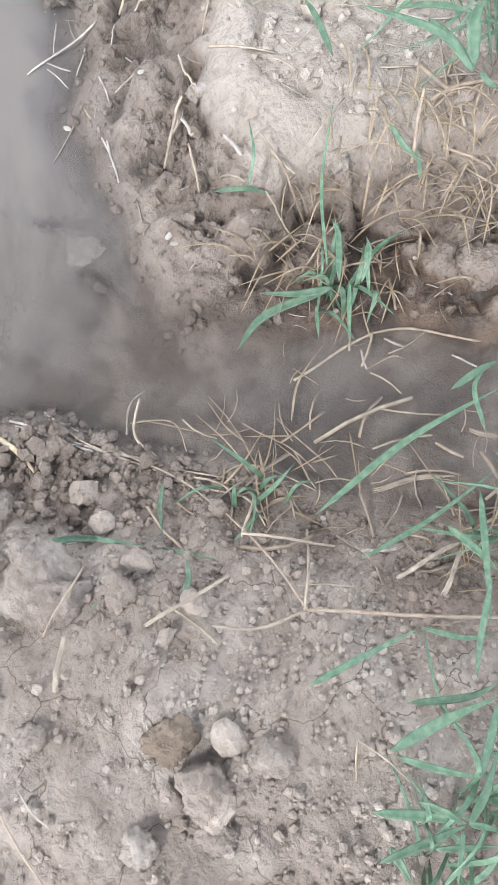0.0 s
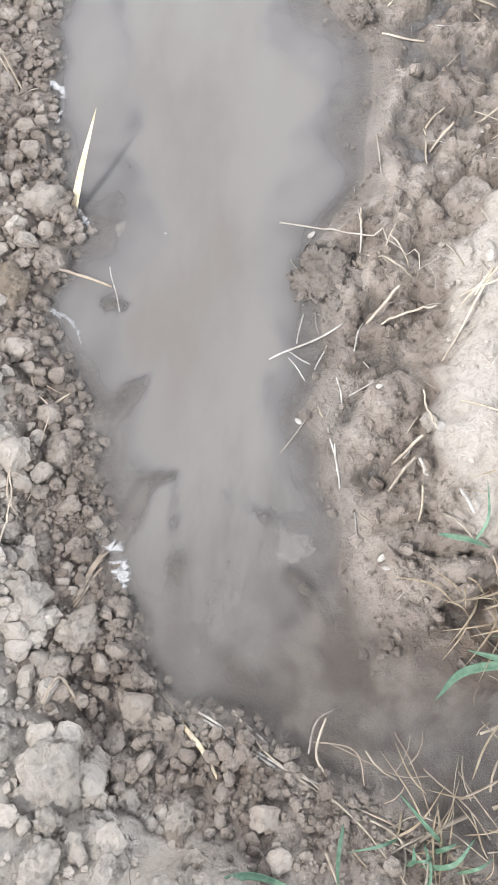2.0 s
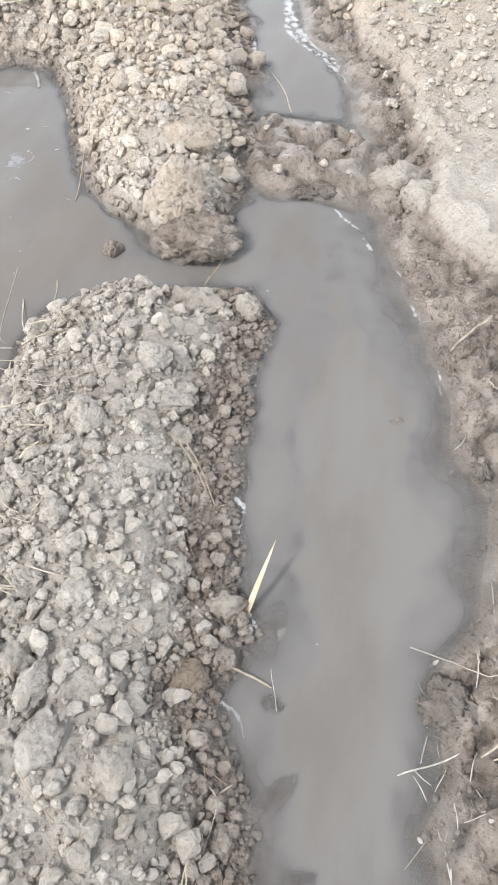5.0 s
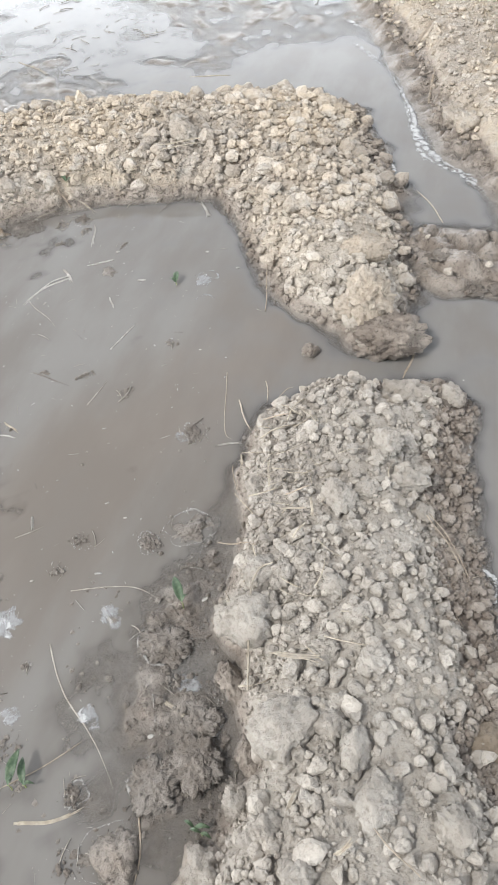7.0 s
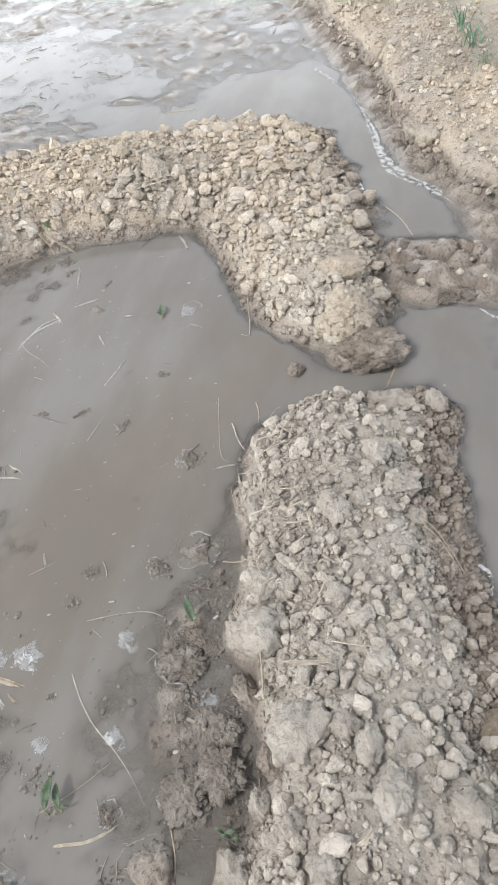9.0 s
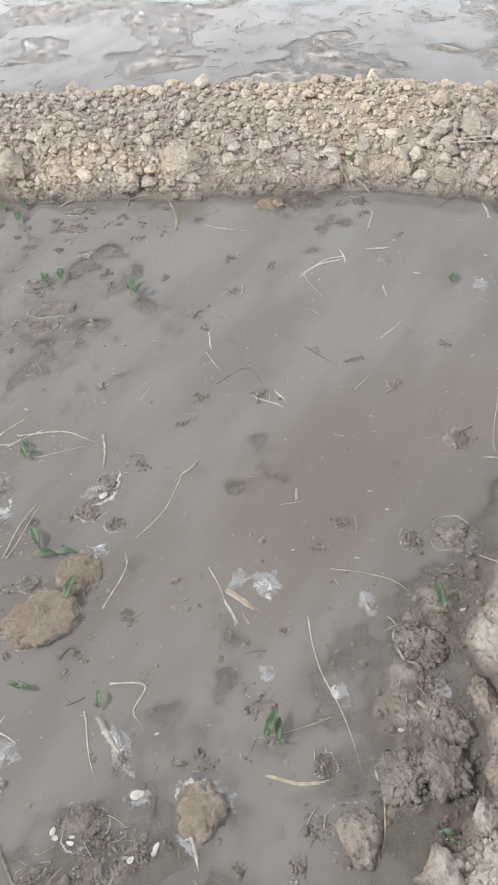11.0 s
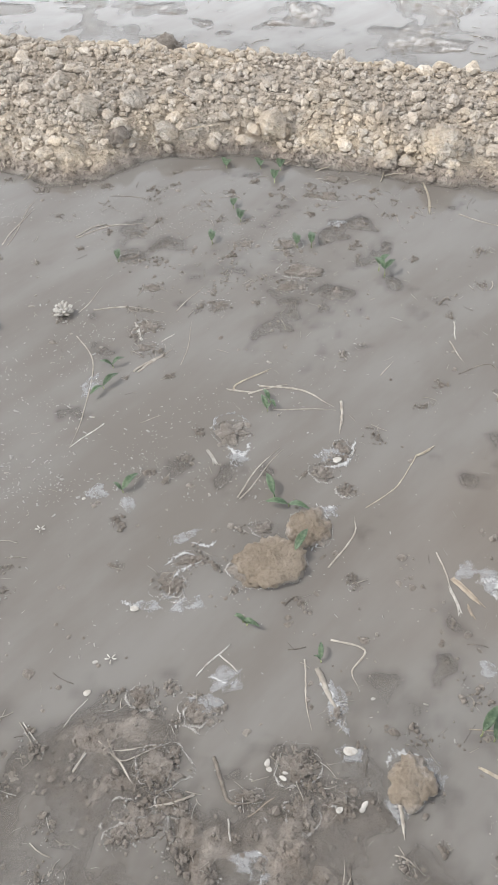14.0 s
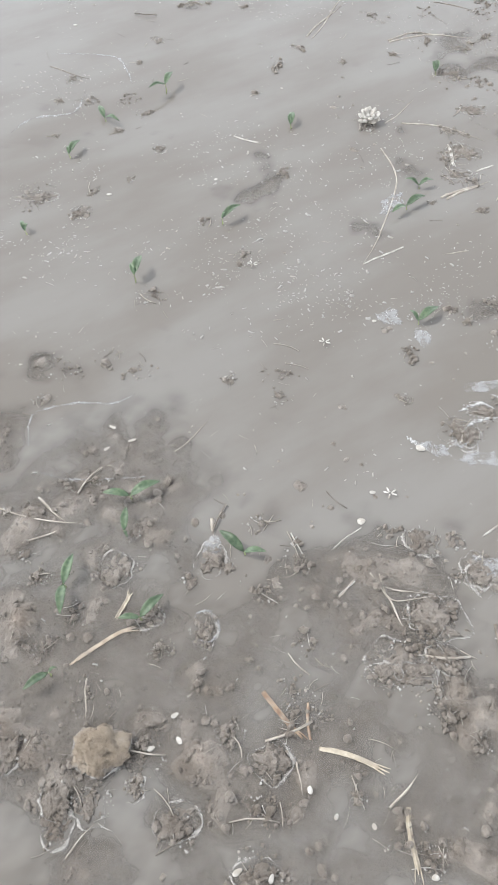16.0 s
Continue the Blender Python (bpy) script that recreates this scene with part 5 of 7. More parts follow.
straw([(-0.520, 1.611), (-0.472, 1.705), (-0.425, 1.791)], 0.0088, "grey")
straw([(-0.200, 1.604), (-0.117, 1.673), (-0.072, 1.752), (-0.066, 1.790)], 0.0059, "pale")
straw([(-0.069, 1.786), (-0.016, 1.825)], 0.0138, "pale")
straw([(-0.289, 1.421), (-0.235, 1.526), (-0.227, 1.575)], 0.0083, "grey")
straw([(-0.617, 1.767), (-0.587, 1.713)], 0.0180, "white")
straw([(-0.334, 1.187), (-0.324, 1.106), (-0.313, 1.035)], 0.0074, "grey")
straw([(-0.307, 1.168), (-0.284, 1.120), (-0.256, 1.068)], 0.0271, "grey")
straw([(-0.155, 0.945), (-0.146, 0.893), (-0.139, 0.850)], 0.0200, "grey")
straw([(-0.280, 1.237), (-0.211, 1.219), (-0.237, 1.172), (-0.222, 1.136)], 0.0088, "grey")
straw([(-0.501, 0.968), (-0.475, 0.922), (-0.454, 0.890), (-0.400, 0.896)], 0.0142, "dark")
straw([(-0.715, 0.985), (-0.681, 0.944), (-0.640, 0.961), (-0.597, 0.991)], 0.0049, "grey")
straw([(-0.686, 0.948), (-0.649, 0.905)], 0.0072, "grey")
straw([(-0.685, 0.964), (-0.655, 0.969)], 0.0049, "grey")
straw([(-0.425, 0.865), (-0.377, 0.903)], 0.0035, "tan")
straw([(-0.461, 0.858), (-0.452, 0.820)], 0.0070, "white")
straw([(-0.253, 0.750), (-0.247, 0.808)], 0.0057, "grey")
straw([(-0.247, 0.756), (-0.233, 0.788)], 0.0057, "grey")
straw([(-0.558, 1.130), (-0.495, 1.208)], 0.0075, "white")
straw([(-0.516, 1.184), (-0.473, 1.146)], 0.0063, "white")
straw([(-0.790, 2.351), (-0.721, 2.489)], 0.0075, "grey")
straw([(-0.738, 2.098), (-0.734, 2.311)], 0.0053, "grey")
straw([(-0.761, 1.886), (-0.818, 1.850)], 0.0063, "grey")
straw([(-0.912, 2.288), (-0.874, 2.194)], 0.0144, "white")
straw([(-0.813, 2.197), (-0.777, 2.239)], 0.0088, "white")
straw([(-1.219, 2.753), (-1.165, 2.833), (-1.063, 2.842)], 0.0107, "grey")
straw([(-1.353, 3.610), (-1.375, 3.810)], 0.0163, "tan")
straw([(-1.046, 3.401), (-1.019, 3.363)], 0.0222, "pale")
straw([(-0.921, 3.419), (-0.766, 3.460)], 0.0174, "pale")
straw([(-0.462, 3.491), (-0.356, 3.548)], 0.0100, "pale")
straw([(-0.970, 3.605), (-0.892, 3.549)], 0.0102, "dark")
straw([(-1.836, 3.809), (-1.762, 3.662)], 0.0170, "pale")
straw([(-1.448, 2.685), (-1.429, 3.017)], 0.0067, "grey")
straw([(-0.768, 0.916), (-0.751, 0.962)], 0.0059, "grey")
straw([(-0.858, 2.057), (-0.782, 2.153)], 0.0151, "grey")
straw([(-1.148, 3.041), (-1.015, 3.032)], 0.0068, "dark")
straw([(-1.151, 0.629), (-1.127, 0.668), (-1.102, 0.708), (-1.072, 0.733)], 0.0112, "tan")
straw([(-1.116, 0.730), (-1.117, 0.790)], 0.0114, "pale")
straw([(-1.430, 0.846), (-1.358, 0.853), (-1.291, 0.864), (-1.260, 0.875)], 0.0056, "grey")
straw([(-1.372, 0.895), (-1.294, 0.868)], 0.0090, "grey")
straw([(-1.348, 0.798), (-1.289, 0.860)], 0.0066, "grey")
straw([(-1.113, 0.621), (-1.082, 0.558)], 0.0060, "grey")
straw([(-1.041, 0.977), (-1.022, 0.944)], 0.0171, "grey")
straw([(-0.832, 0.710), (-0.788, 0.688), (-0.739, 0.661)], 0.0166, "brown")
straw([(-0.756, 0.721), (-0.733, 0.668)], 0.0088, "brown")
straw([(-0.716, 0.661), (-0.661, 0.665), (-0.602, 0.667)], 0.0164, "pale")
straw([(-0.562, 0.631), (-0.542, 0.581), (-0.520, 0.537)], 0.0135, "pale")
straw([(-0.588, 0.620), (-0.561, 0.683)], 0.0068, "grey")
straw([(-0.742, 0.628), (-0.717, 0.585)], 0.0058, "grey")
straw([(-0.769, 0.918), (-0.751, 0.955)], 0.0062, "white")
straw([(-0.731, 0.978), (-0.682, 0.942)], 0.0052, "grey")
straw([(-0.699, 0.964), (-0.611, 0.982)], 0.0042, "grey")
straw([(-1.012, 0.373), (-0.995, 0.429)], 0.0048, "grey")
straw([(-1.078, 2.206), (-0.987, 2.060), (-0.962, 1.849), (-0.985, 1.745)], 0.0077, "grey")
straw([(-0.983, 1.750), (-0.912, 1.842)], 0.0086, "white")
straw([(-1.057, 2.338), (-0.950, 2.353), (-0.823, 2.339)], 0.0087, "grey")
straw([(-1.101, 2.322), (-1.058, 2.461)], 0.0072, "grey")
straw([(-0.872, 2.058), (-0.776, 2.164)], 0.0144, "grey")
straw([(-0.865, 2.075), (-0.791, 2.141)], 0.0096, "grey")
straw([(-1.479, 2.115), (-1.395, 2.110)], 0.0101, "white")
straw([(-0.808, 1.001), (-0.773, 1.063)], 0.0053, "white")
straw([(-2.147, 2.245), (-1.998, 2.227)], 0.0078, "dark")
straw([(-1.466, 2.688), (-1.427, 2.914)], 0.0105, "grey")
straw([(-1.213, 2.746), (-1.111, 2.839), (-0.979, 2.859)], 0.0103, "grey")
straw([(-1.173, 1.090), (-1.141, 1.186)], 0.0058, "grey")
straw([(1.222, 0.607), (1.283, 0.523), (1.322, 0.461), (1.324, 0.407), (1.302, 0.346)], 0.0043, "grey")
straw([(1.314, 0.546), (1.281, 0.492)], 0.0043, "white")
straw([(1.281, 0.477), (1.309, 0.414)], 0.0059, "pale")
straw([(1.288, 0.455), (1.342, 0.491)], 0.0043, "pale")
straw([(1.082, 0.430), (1.139, 0.420), (1.193, 0.413)], 0.0057, "white")
straw([(1.127, 0.429), (1.162, 0.462)], 0.0041, "white")
straw([(1.124, 0.382), (1.167, 0.409)], 0.0041, "white")
straw([(1.111, 0.425), (1.124, 0.393)], 0.0041, "white")
straw([(1.105, 0.417), (1.104, 0.376)], 0.0032, "white")
straw([(1.178, 0.368), (1.223, 0.403)], 0.0040, "white")
straw([(1.215, 0.391), (1.263, 0.393)], 0.0066, "pale")
straw([(1.224, 0.381), (1.285, 0.343)], 0.0057, "pale")
straw([(1.140, 0.354), (1.123, 0.318)], 0.0047, "white")
straw([(1.138, 0.323), (1.175, 0.317)], 0.0047, "white")
straw([(1.088, 0.301), (1.077, 0.277), (1.066, 0.251)], 0.0047, "white")
straw([(1.095, 0.341), (1.091, 0.316)], 0.0055, "pale")
straw([(1.196, 0.257), (1.178, 0.209)], 0.0046, "pale")
straw([(1.162, 0.232), (1.188, 0.242)], 0.0046, "pale")
straw([(1.124, 0.211), (1.155, 0.208)], 0.0062, "pale")
straw([(1.262, 0.287), (1.313, 0.307), (1.358, 0.326)], 0.0047, "pale")
straw([(1.307, 0.335), (1.344, 0.306)], 0.0048, "pale")
straw([(1.319, 0.318), (1.352, 0.329)], 0.0048, "pale")
straw([(1.435, 0.655), (1.396, 0.599), (1.400, 0.586)], 0.0056, "grey")
straw([(1.502, 0.624), (1.465, 0.568)], 0.0057, "pale")
straw([(1.484, 0.585), (1.526, 0.588)], 0.0067, "pale")
straw([(0.872, 0.752), (0.913, 0.716), (0.959, 0.651)], 0.0070, "tan")
straw([(0.974, 0.683), (0.948, 0.611)], 0.0034, "white")
straw([(0.800, 0.529), (0.839, 0.538)], 0.0065, "pale")
straw([(0.815, 0.619), (0.797, 0.565), (0.800, 0.529), (0.775, 0.495), (0.738, 0.453)], 0.0032, "root")
straw([(0.719, 0.454), (0.700, 0.428), (0.693, 0.403)], 0.0047, "root")
straw([(1.093, 0.183), (1.131, 0.192)], 0.0053, "pale")
straw([(1.116, 0.159), (1.100, 0.131)], 0.0045, "pale")
straw([(1.128, 0.125), (1.123, 0.076)], 0.0045, "pale")
straw([(1.050, 0.183), (1.055, 0.156)], 0.0038, "pale")
straw([(1.701, 1.183), (1.819, 1.200)], 0.0091, "pale")
straw([(1.796, 1.012), (1.780, 0.965), (1.684, 0.888), (1.607, 0.855)], 0.0058, "pale")
straw([(1.569, 0.818), (1.618, 0.767)], 0.0075, "pale")
straw([(1.002, 1.171), (1.013, 1.030)], 0.0043, "tan")
straw([(0.696, 0.281), (0.730, 0.304), (0.765, 0.320)], 0.0108, "tan")
straw([(0.659, 0.366), (0.692, 0.406), (0.715, 0.452)], 0.0033, "pale")
straw([(0.613, 0.332), (0.662, 0.357)], 0.0049, "tan")
straw([(1.800, 0.930), (1.815, 0.898)], 0.0072, "pale")
straw([(1.726, 0.803), (1.766, 0.761)], 0.0079, "pale")
straw([(1.687, 1.031), (1.682, 0.970)], 0.0059, "pale")
straw([(0.733, 0.107), (0.736, 0.063), (0.734, 0.008)], 0.0081, "leaf")
straw([(0.755, 0.096), (0.790, 0.029), (0.831, -0.051)], 0.0061, "white")
straw([(0.790, 0.064), (0.793, 0.023), (0.830, -0.068)], 0.0047, "pale")
straw([(0.875, 0.008), (0.839, -0.019), (0.841, -0.054)], 0.0054, "pale")
straw([(0.695, 0.277), (0.746, 0.304)], 0.0056, "tan")
straw([(0.623, 0.193), (0.649, 0.210), (0.646, 0.170)], 0.0048, "tan")
straw([(0.729, 0.137), (0.738, 0.092)], 0.0034, "tan")
straw([(0.798, 0.585), (0.819, 0.538)], 0.0031, "tan")
straw([(0.795, 0.530), (0.838, 0.539)], 0.0046, "tan")
straw([(1.297, 0.460), (1.314, 0.424)], 0.0041, "pale")
straw([(1.503, 0.621), (1.557, 0.638)], 0.0078, "pale")
straw([(1.568, 0.577), (1.604, 0.553)], 0.0086, "pale")
straw([(1.568, 0.545), (1.545, 0.477)], 0.0066, "pale")
straw([(1.319, 0.545), (1.293, 0.505)], 0.0042, "pale")
straw([(1.299, 0.320), (1.359, 0.326)], 0.0054, "pale")
straw([(0.756, 0.085), (0.774, 0.044), (0.796, -0.002)], 0.0065, "white")
straw([(0.790, 0.075), (0.801, 0.029)], 0.0046, "white")
straw([(0.810, 0.016), (0.833, -0.068), (0.845, -0.157)], 0.0038, "pale")
straw([(0.836, -0.012), (0.862, 0.009), (0.889, 0.010)], 0.0046, "grey")
straw([(0.848, -0.005), (0.885, -0.040), (0.869, -0.075)], 0.0032, "tan")
straw([(0.847, -0.155), (0.835, -0.228), (0.827, -0.289)], 0.0035, "tan")
straw([(0.827, -0.289), (0.879, -0.348), (0.958, -0.434)], 0.0053, "tan")
straw([(0.827, -0.289), (0.788, -0.273), (0.757, -0.237)], 0.0044, "pale")
straw([(0.825, -0.287), (0.857, -0.259), (0.894, -0.233)], 0.0047, "pale")
straw([(0.801, -0.214), (0.756, -0.206), (0.716, -0.195)], 0.0056, "pale")
straw([(1.013, -0.104), (1.067, -0.116), (1.119, -0.131)], 0.0066, "pale")
straw([(1.119, -0.131), (1.079, -0.149)], 0.0047, "pale")
straw([(1.119, -0.131), (1.162, -0.171), (1.196, -0.228)], 0.0061, "tan")
straw([(0.627, -0.181), (0.660, -0.151)], 0.0077, "pale")
straw([(0.541, -0.191), (0.535, -0.224), (0.524, -0.295)], 0.0028, "tan")
straw([(0.556, -0.217), (0.558, -0.265)], 0.0027, "grey")
straw([(0.775, -0.388), (0.751, -0.408)], 0.0026, "tan")
straw([(0.775, -0.388), (0.781, -0.441)], 0.0021, "pale")
straw([(0.979, -0.255), (1.016, -0.280), (1.053, -0.310)], 0.0096, "pale")
straw([(0.912, -0.331), (0.951, -0.346), (0.993, -0.358)], 0.0073, "pale")
straw([(0.929, -0.373), (0.961, -0.368), (0.993, -0.363)], 0.0086, "pale")
straw([(0.839, -0.192), (0.872, -0.234), (0.900, -0.266)], 0.0048, "pale")
straw([(0.909, -0.289), (0.952, -0.319)], 0.0049, "white")
straw([(0.841, -0.077), (0.879, -0.144), (0.922, -0.189)], 0.0037, "tan")
straw([(0.936, -0.097), (0.952, -0.143), (0.952, -0.195)], 0.0032, "tan")
straw([(0.859, -0.012), (0.905, -0.084), (0.936, -0.107)], 0.0026, "tan")
straw([(0.967, -0.121), (0.969, -0.180), (0.962, -0.219)], 0.0032, "tan")
straw([(0.849, -0.114), (0.874, -0.158), (0.867, -0.198)], 0.0037, "pale")
straw([(0.866, -0.122), (0.902, -0.139), (0.936, -0.210)], 0.0031, "pale")
straw([(0.845, -0.091), (0.865, -0.140), (0.842, -0.172)], 0.0037, "pale")
straw([(0.887, -0.162), (0.837, -0.194)], 0.0042, "pale")
straw([(0.952, -0.161), (0.938, -0.208)], 0.0031, "pale")
straw([(1.123, -0.145), (1.131, -0.168)], 0.0054, "white")
straw([(1.161, -0.215), (1.170, -0.245)], 0.0047, "white")
straw([(1.094, -0.135), (1.081, -0.156)], 0.0053, "white")
straw([(1.068, -0.269), (1.077, -0.302)], 0.0065, "tan")
straw([(1.106, -0.286), (1.121, -0.315)], 0.0093, "tan")
straw([(1.095, -0.311), (1.084, -0.346)], 0.0079, "tan")
straw([(0.647, -0.137), (0.713, -0.112)], 0.0034, "tan")
straw([(1.016, 0.308), (1.190, 0.379)], 0.0032, "grey")
straw([(1.082, 0.278), (1.051, 0.224)], 0.0053, "white")
straw([(1.134, 0.188), (1.130, 0.165)], 0.0066, "white")
straw([(1.143, 0.129), (1.139, 0.097)], 0.0070, "white")
straw([(1.164, 0.094), (1.166, 0.022)], 0.0049, "tan")
straw([(1.125, 0.047), (1.134, 0.001)], 0.0041, "tan")
straw([(1.183, -0.099), (1.157, -0.132)], 0.0062, "tan")
straw([(1.211, -0.028), (1.264, -0.048)], 0.0071, "tan")
straw([(1.310, -0.010), (1.267, -0.042)], 0.0063, "tan")
straw([(1.301, -0.058), (1.325, -0.110)], 0.0056, "tan")

# ---- seedlings ----
seedling(-1.204, 0.958, 0.015, [(-1.254, 0.942), (-1.163, 1.009)])
seedling(-1.18, 0.887, 0.018, [(-1.198, 0.932), (-1.166, 0.876)])
seedling(-1.23, 0.75, 0.022, [(-1.241, 0.807), (-1.206, 0.698)])
seedling(-1.076, 0.746, 0.016, [(-1.109, 0.729), (-1.056, 0.800)])
seedling(-1.173, 0.602, 0.015, [(-1.195, 0.560), (-1.163, 0.615)])
seedling(-0.956, 0.93, 0.015, [(-1.014, 0.951), (-0.918, 0.945)])
seedling(-1.359, 1.759, 0.026, [(-1.314, 1.859), (-1.357, 1.778)])
seedling(-0.812, 1.605, 0.017, [(-0.837, 1.624), (-0.776, 1.671)])
seedling(-0.945, 1.98, 0.015, [(-0.971, 1.935), (-0.906, 2.041)])
seedling(-0.937, 2.072, 0.015, [(-0.976, 2.078), (-0.908, 2.104)])
seedling(-1.469, 1.494, 0.031, [(-1.491, 1.522), (-1.486, 1.584)])
seedling(-1.849, 2.049, 0.017, [(-1.888, 2.088), (-1.800, 2.047)])
seedling(-1.748, 2.24, 0.034, [(-1.780, 2.198), (-1.758, 2.346)])
seedling(-1.858, 1.861, 0.020, [(-1.871, 1.885), (-1.857, 1.924)])
seedling(-1.342, 2.204, 0.019, [(-1.360, 2.238), (-1.355, 2.260)])
seedling(-1.032, 2.608, 0.020, [(-1.051, 2.652), (-1.041, 2.666)])
seedling(-1.803, 1.547, 0.015, [(-1.828, 1.571), (-1.809, 1.572)])
seedling(0.445, 1.254, 0.026, [(0.454, 1.319), (0.462, 1.264)])
seedling(0.017, 1.051, 0.032, [(0.062, 1.118), (0.032, 1.066)])
seedling(0.893, 2.421, 0.018, [(0.880, 2.446), (0.920, 2.476)])
seedling(-0.43, 1.619, 0.022, [(-0.452, 1.682), (-0.427, 1.609)])
seedling(-0.392, 1.593, 0.015, [(-0.449, 1.592), (-0.339, 1.580)])
seedling(-0.368, 1.447, 0.032, [(-0.327, 1.538), (-0.346, 1.482)])
seedling(-0.465, 1.257, 0.015, [(-0.490, 1.276), (-0.433, 1.248)])
seedling(-0.301, 1.183, 0.015, [(-0.301, 1.221), (-0.310, 1.187)])
seedling(-0.129, 2.583, 0.036, [(-0.177, 2.700), (-0.048, 2.700)])
seedling(-0.147, 2.614, 0.034, [(-0.164, 2.645), (-0.066, 2.735)])
seedling(-0.464, 1.957, 0.015, [(-0.485, 1.994), (-0.445, 1.927)])
seedling(-0.724, 2.738, 0.022, [(-0.737, 2.811), (-0.719, 2.794)])
seedling(-0.376, 2.738, 0.025, [(-0.384, 2.823), (-0.369, 2.806)])
seedling(-0.426, 2.735, 0.021, [(-0.443, 2.808), (-0.419, 2.791)])
seedling(-0.639, 2.889, 0.019, [(-0.655, 2.953), (-0.629, 2.946)])
seedling(-0.598, 3.285, 0.017, [(-0.625, 3.344), (-0.583, 3.323)])
seedling(-0.733, 3.278, 0.018, [(-0.758, 3.343), (-0.715, 3.327)])
seedling(-0.535, 3.177, 0.024, [(-0.555, 3.261), (-0.522, 3.255)])
seedling(-0.674, 2.98, 0.015, [(-0.689, 3.021), (-0.663, 3.031)])
seedling(-0.469, 1.923, 0.016, [(-0.489, 1.971), (-0.455, 1.941)])
seedling(0.75, 3.173, 0.020, [(0.745, 3.218), (0.780, 3.167)])
seedling(0.041, 1.043, 0.023, [(0.054, 1.091), (0.061, 1.035)])
seedling(0.295, 0.833, 0.015, [(0.283, 0.850), (0.320, 0.819)])
seedling(0.302, 0.819, 0.015, [(0.286, 0.832), (0.315, 0.801)])
seedling(-0.519, 3.271, 0.022, [(-0.535, 3.346), (-0.499, 3.342)])
seedling(-0.474, 1.264, 0.015, [(-0.493, 1.269), (-0.440, 1.252)])

# ---- grass at the outlet ----
clump = tuft(0.786, -0.164, "low green grass sprawling over the muddy bank")
grass_blade(clump, [(0.656, -0.050, 0.101), (0.715, -0.068, 0.063), (0.762, -0.125, 0.060)], 0.0128)
grass_blade(clump, [(0.687, -0.143, 0.101), (0.752, -0.126, 0.056), (0.772, -0.125, 0.047)], 0.0069)
grass_blade(clump, [(0.757, -0.196, 0.097), (0.773, -0.185, 0.081), (0.783, -0.169, 0.069)], 0.0089)
grass_blade(clump, [(0.826, -0.088, 0.035), (0.802, -0.109, 0.047), (0.783, -0.133, 0.052)], 0.0071)
grass_blade(clump, [(0.762, -0.123, 0.049), (0.803, -0.189, 0.061)], 0.0052)
clump = tuft(0.988, -0.4, "green grass with long blades hanging over the water")
grass_blade(clump, [(0.905, -0.232, 0.072), (1.029, -0.247, 0.060), (1.143, -0.281, 0.060)], 0.0120)
grass_blade(clump, [(0.778, -0.331, 0.162), (0.827, -0.349, 0.146), (0.887, -0.374, 0.111)], 0.0093)
grass_blade(clump, [(0.887, -0.374, 0.111), (0.907, -0.408, 0.109), (0.933, -0.431, 0.098)], 0.0077)
grass_blade(clump, [(0.887, -0.377, 0.111), (0.847, -0.420, 0.147), (0.843, -0.455, 0.147)], 0.0037)
grass_blade(clump, [(0.978, -0.331, 0.100), (0.981, -0.372, 0.095), (0.977, -0.392, 0.104)], 0.0124)
grass_blade(clump, [(1.029, -0.334, 0.090), (0.982, -0.374, 0.105), (0.926, -0.414, 0.138)], 0.0111)
grass_blade(clump, [(0.899, -0.294, 0.092), (0.978, -0.317, 0.074), (1.070, -0.334, 0.060)], 0.0081)
grass_blade(clump, [(1.095, -0.245, 0.080), (1.132, -0.253, 0.080), (1.152, -0.260, 0.080)], 0.0122)
grass_blade(clump, [(0.966, -0.390, 0.118), (0.910, -0.412, 0.147), (0.879, -0.426, 0.169)], 0.0095)
grass_blade(clump, [(1.086, -0.297, 0.080), (1.111, -0.262, 0.080), (1.138, -0.255, 0.080)], 0.0085)
clump = tuft(0.794, -0.518, "dense green grass tuft on the bare soil")
grass_blade(clump, [(0.823, -0.395, 0.183), (0.863, -0.431, 0.167), (0.890, -0.444, 0.157)], 0.0101)
grass_blade(clump, [(0.786, -0.404, 0.209), (0.830, -0.422, 0.191), (0.878, -0.446, 0.176)], 0.0146)
grass_blade(clump, [(0.786, -0.410, 0.207), (0.805, -0.446, 0.200), (0.820, -0.467, 0.200)], 0.0086)
grass_blade(clump, [(0.744, -0.427, 0.190), (0.772, -0.461, 0.185), (0.789, -0.486, 0.187)], 0.0128)
grass_blade(clump, [(0.721, -0.453, 0.192), (0.759, -0.473, 0.185), (0.789, -0.486, 0.187)], 0.0109)
grass_blade(clump, [(0.735, -0.455, 0.181), (0.727, -0.484, 0.181)], 0.0100)
grass_blade(clump, [(0.788, -0.477, 0.217), (0.815, -0.473, 0.211), (0.844, -0.466, 0.196)], 0.0106)
grass_blade(clump, [(0.783, -0.486, 0.186), (0.751, -0.507, 0.186)], 0.0070)
grass_blade(clump, [(0.789, -0.483, 0.197), (0.801, -0.502, 0.193)], 0.0079)
grass_blade(clump, [(0.774, -0.446, 0.195), (0.783, -0.466, 0.197), (0.786, -0.480, 0.196)], 0.0088)
grass_blade(clump, [(0.818, -0.465, 0.208), (0.851, -0.456, 0.191), (0.870, -0.446, 0.189)], 0.0117)
grass_blade(clump, [(0.757, -0.482, 0.176), (0.793, -0.516, 0.176)], 0.0081)
clump = tuft(1.111, -0.084, "small green grass tuft at the water's edge")
grass_blade(clump, [(1.104, -0.075, 0.060), (1.035, -0.038, 0.042), (0.985, -0.043, 0.040)], 0.0165)
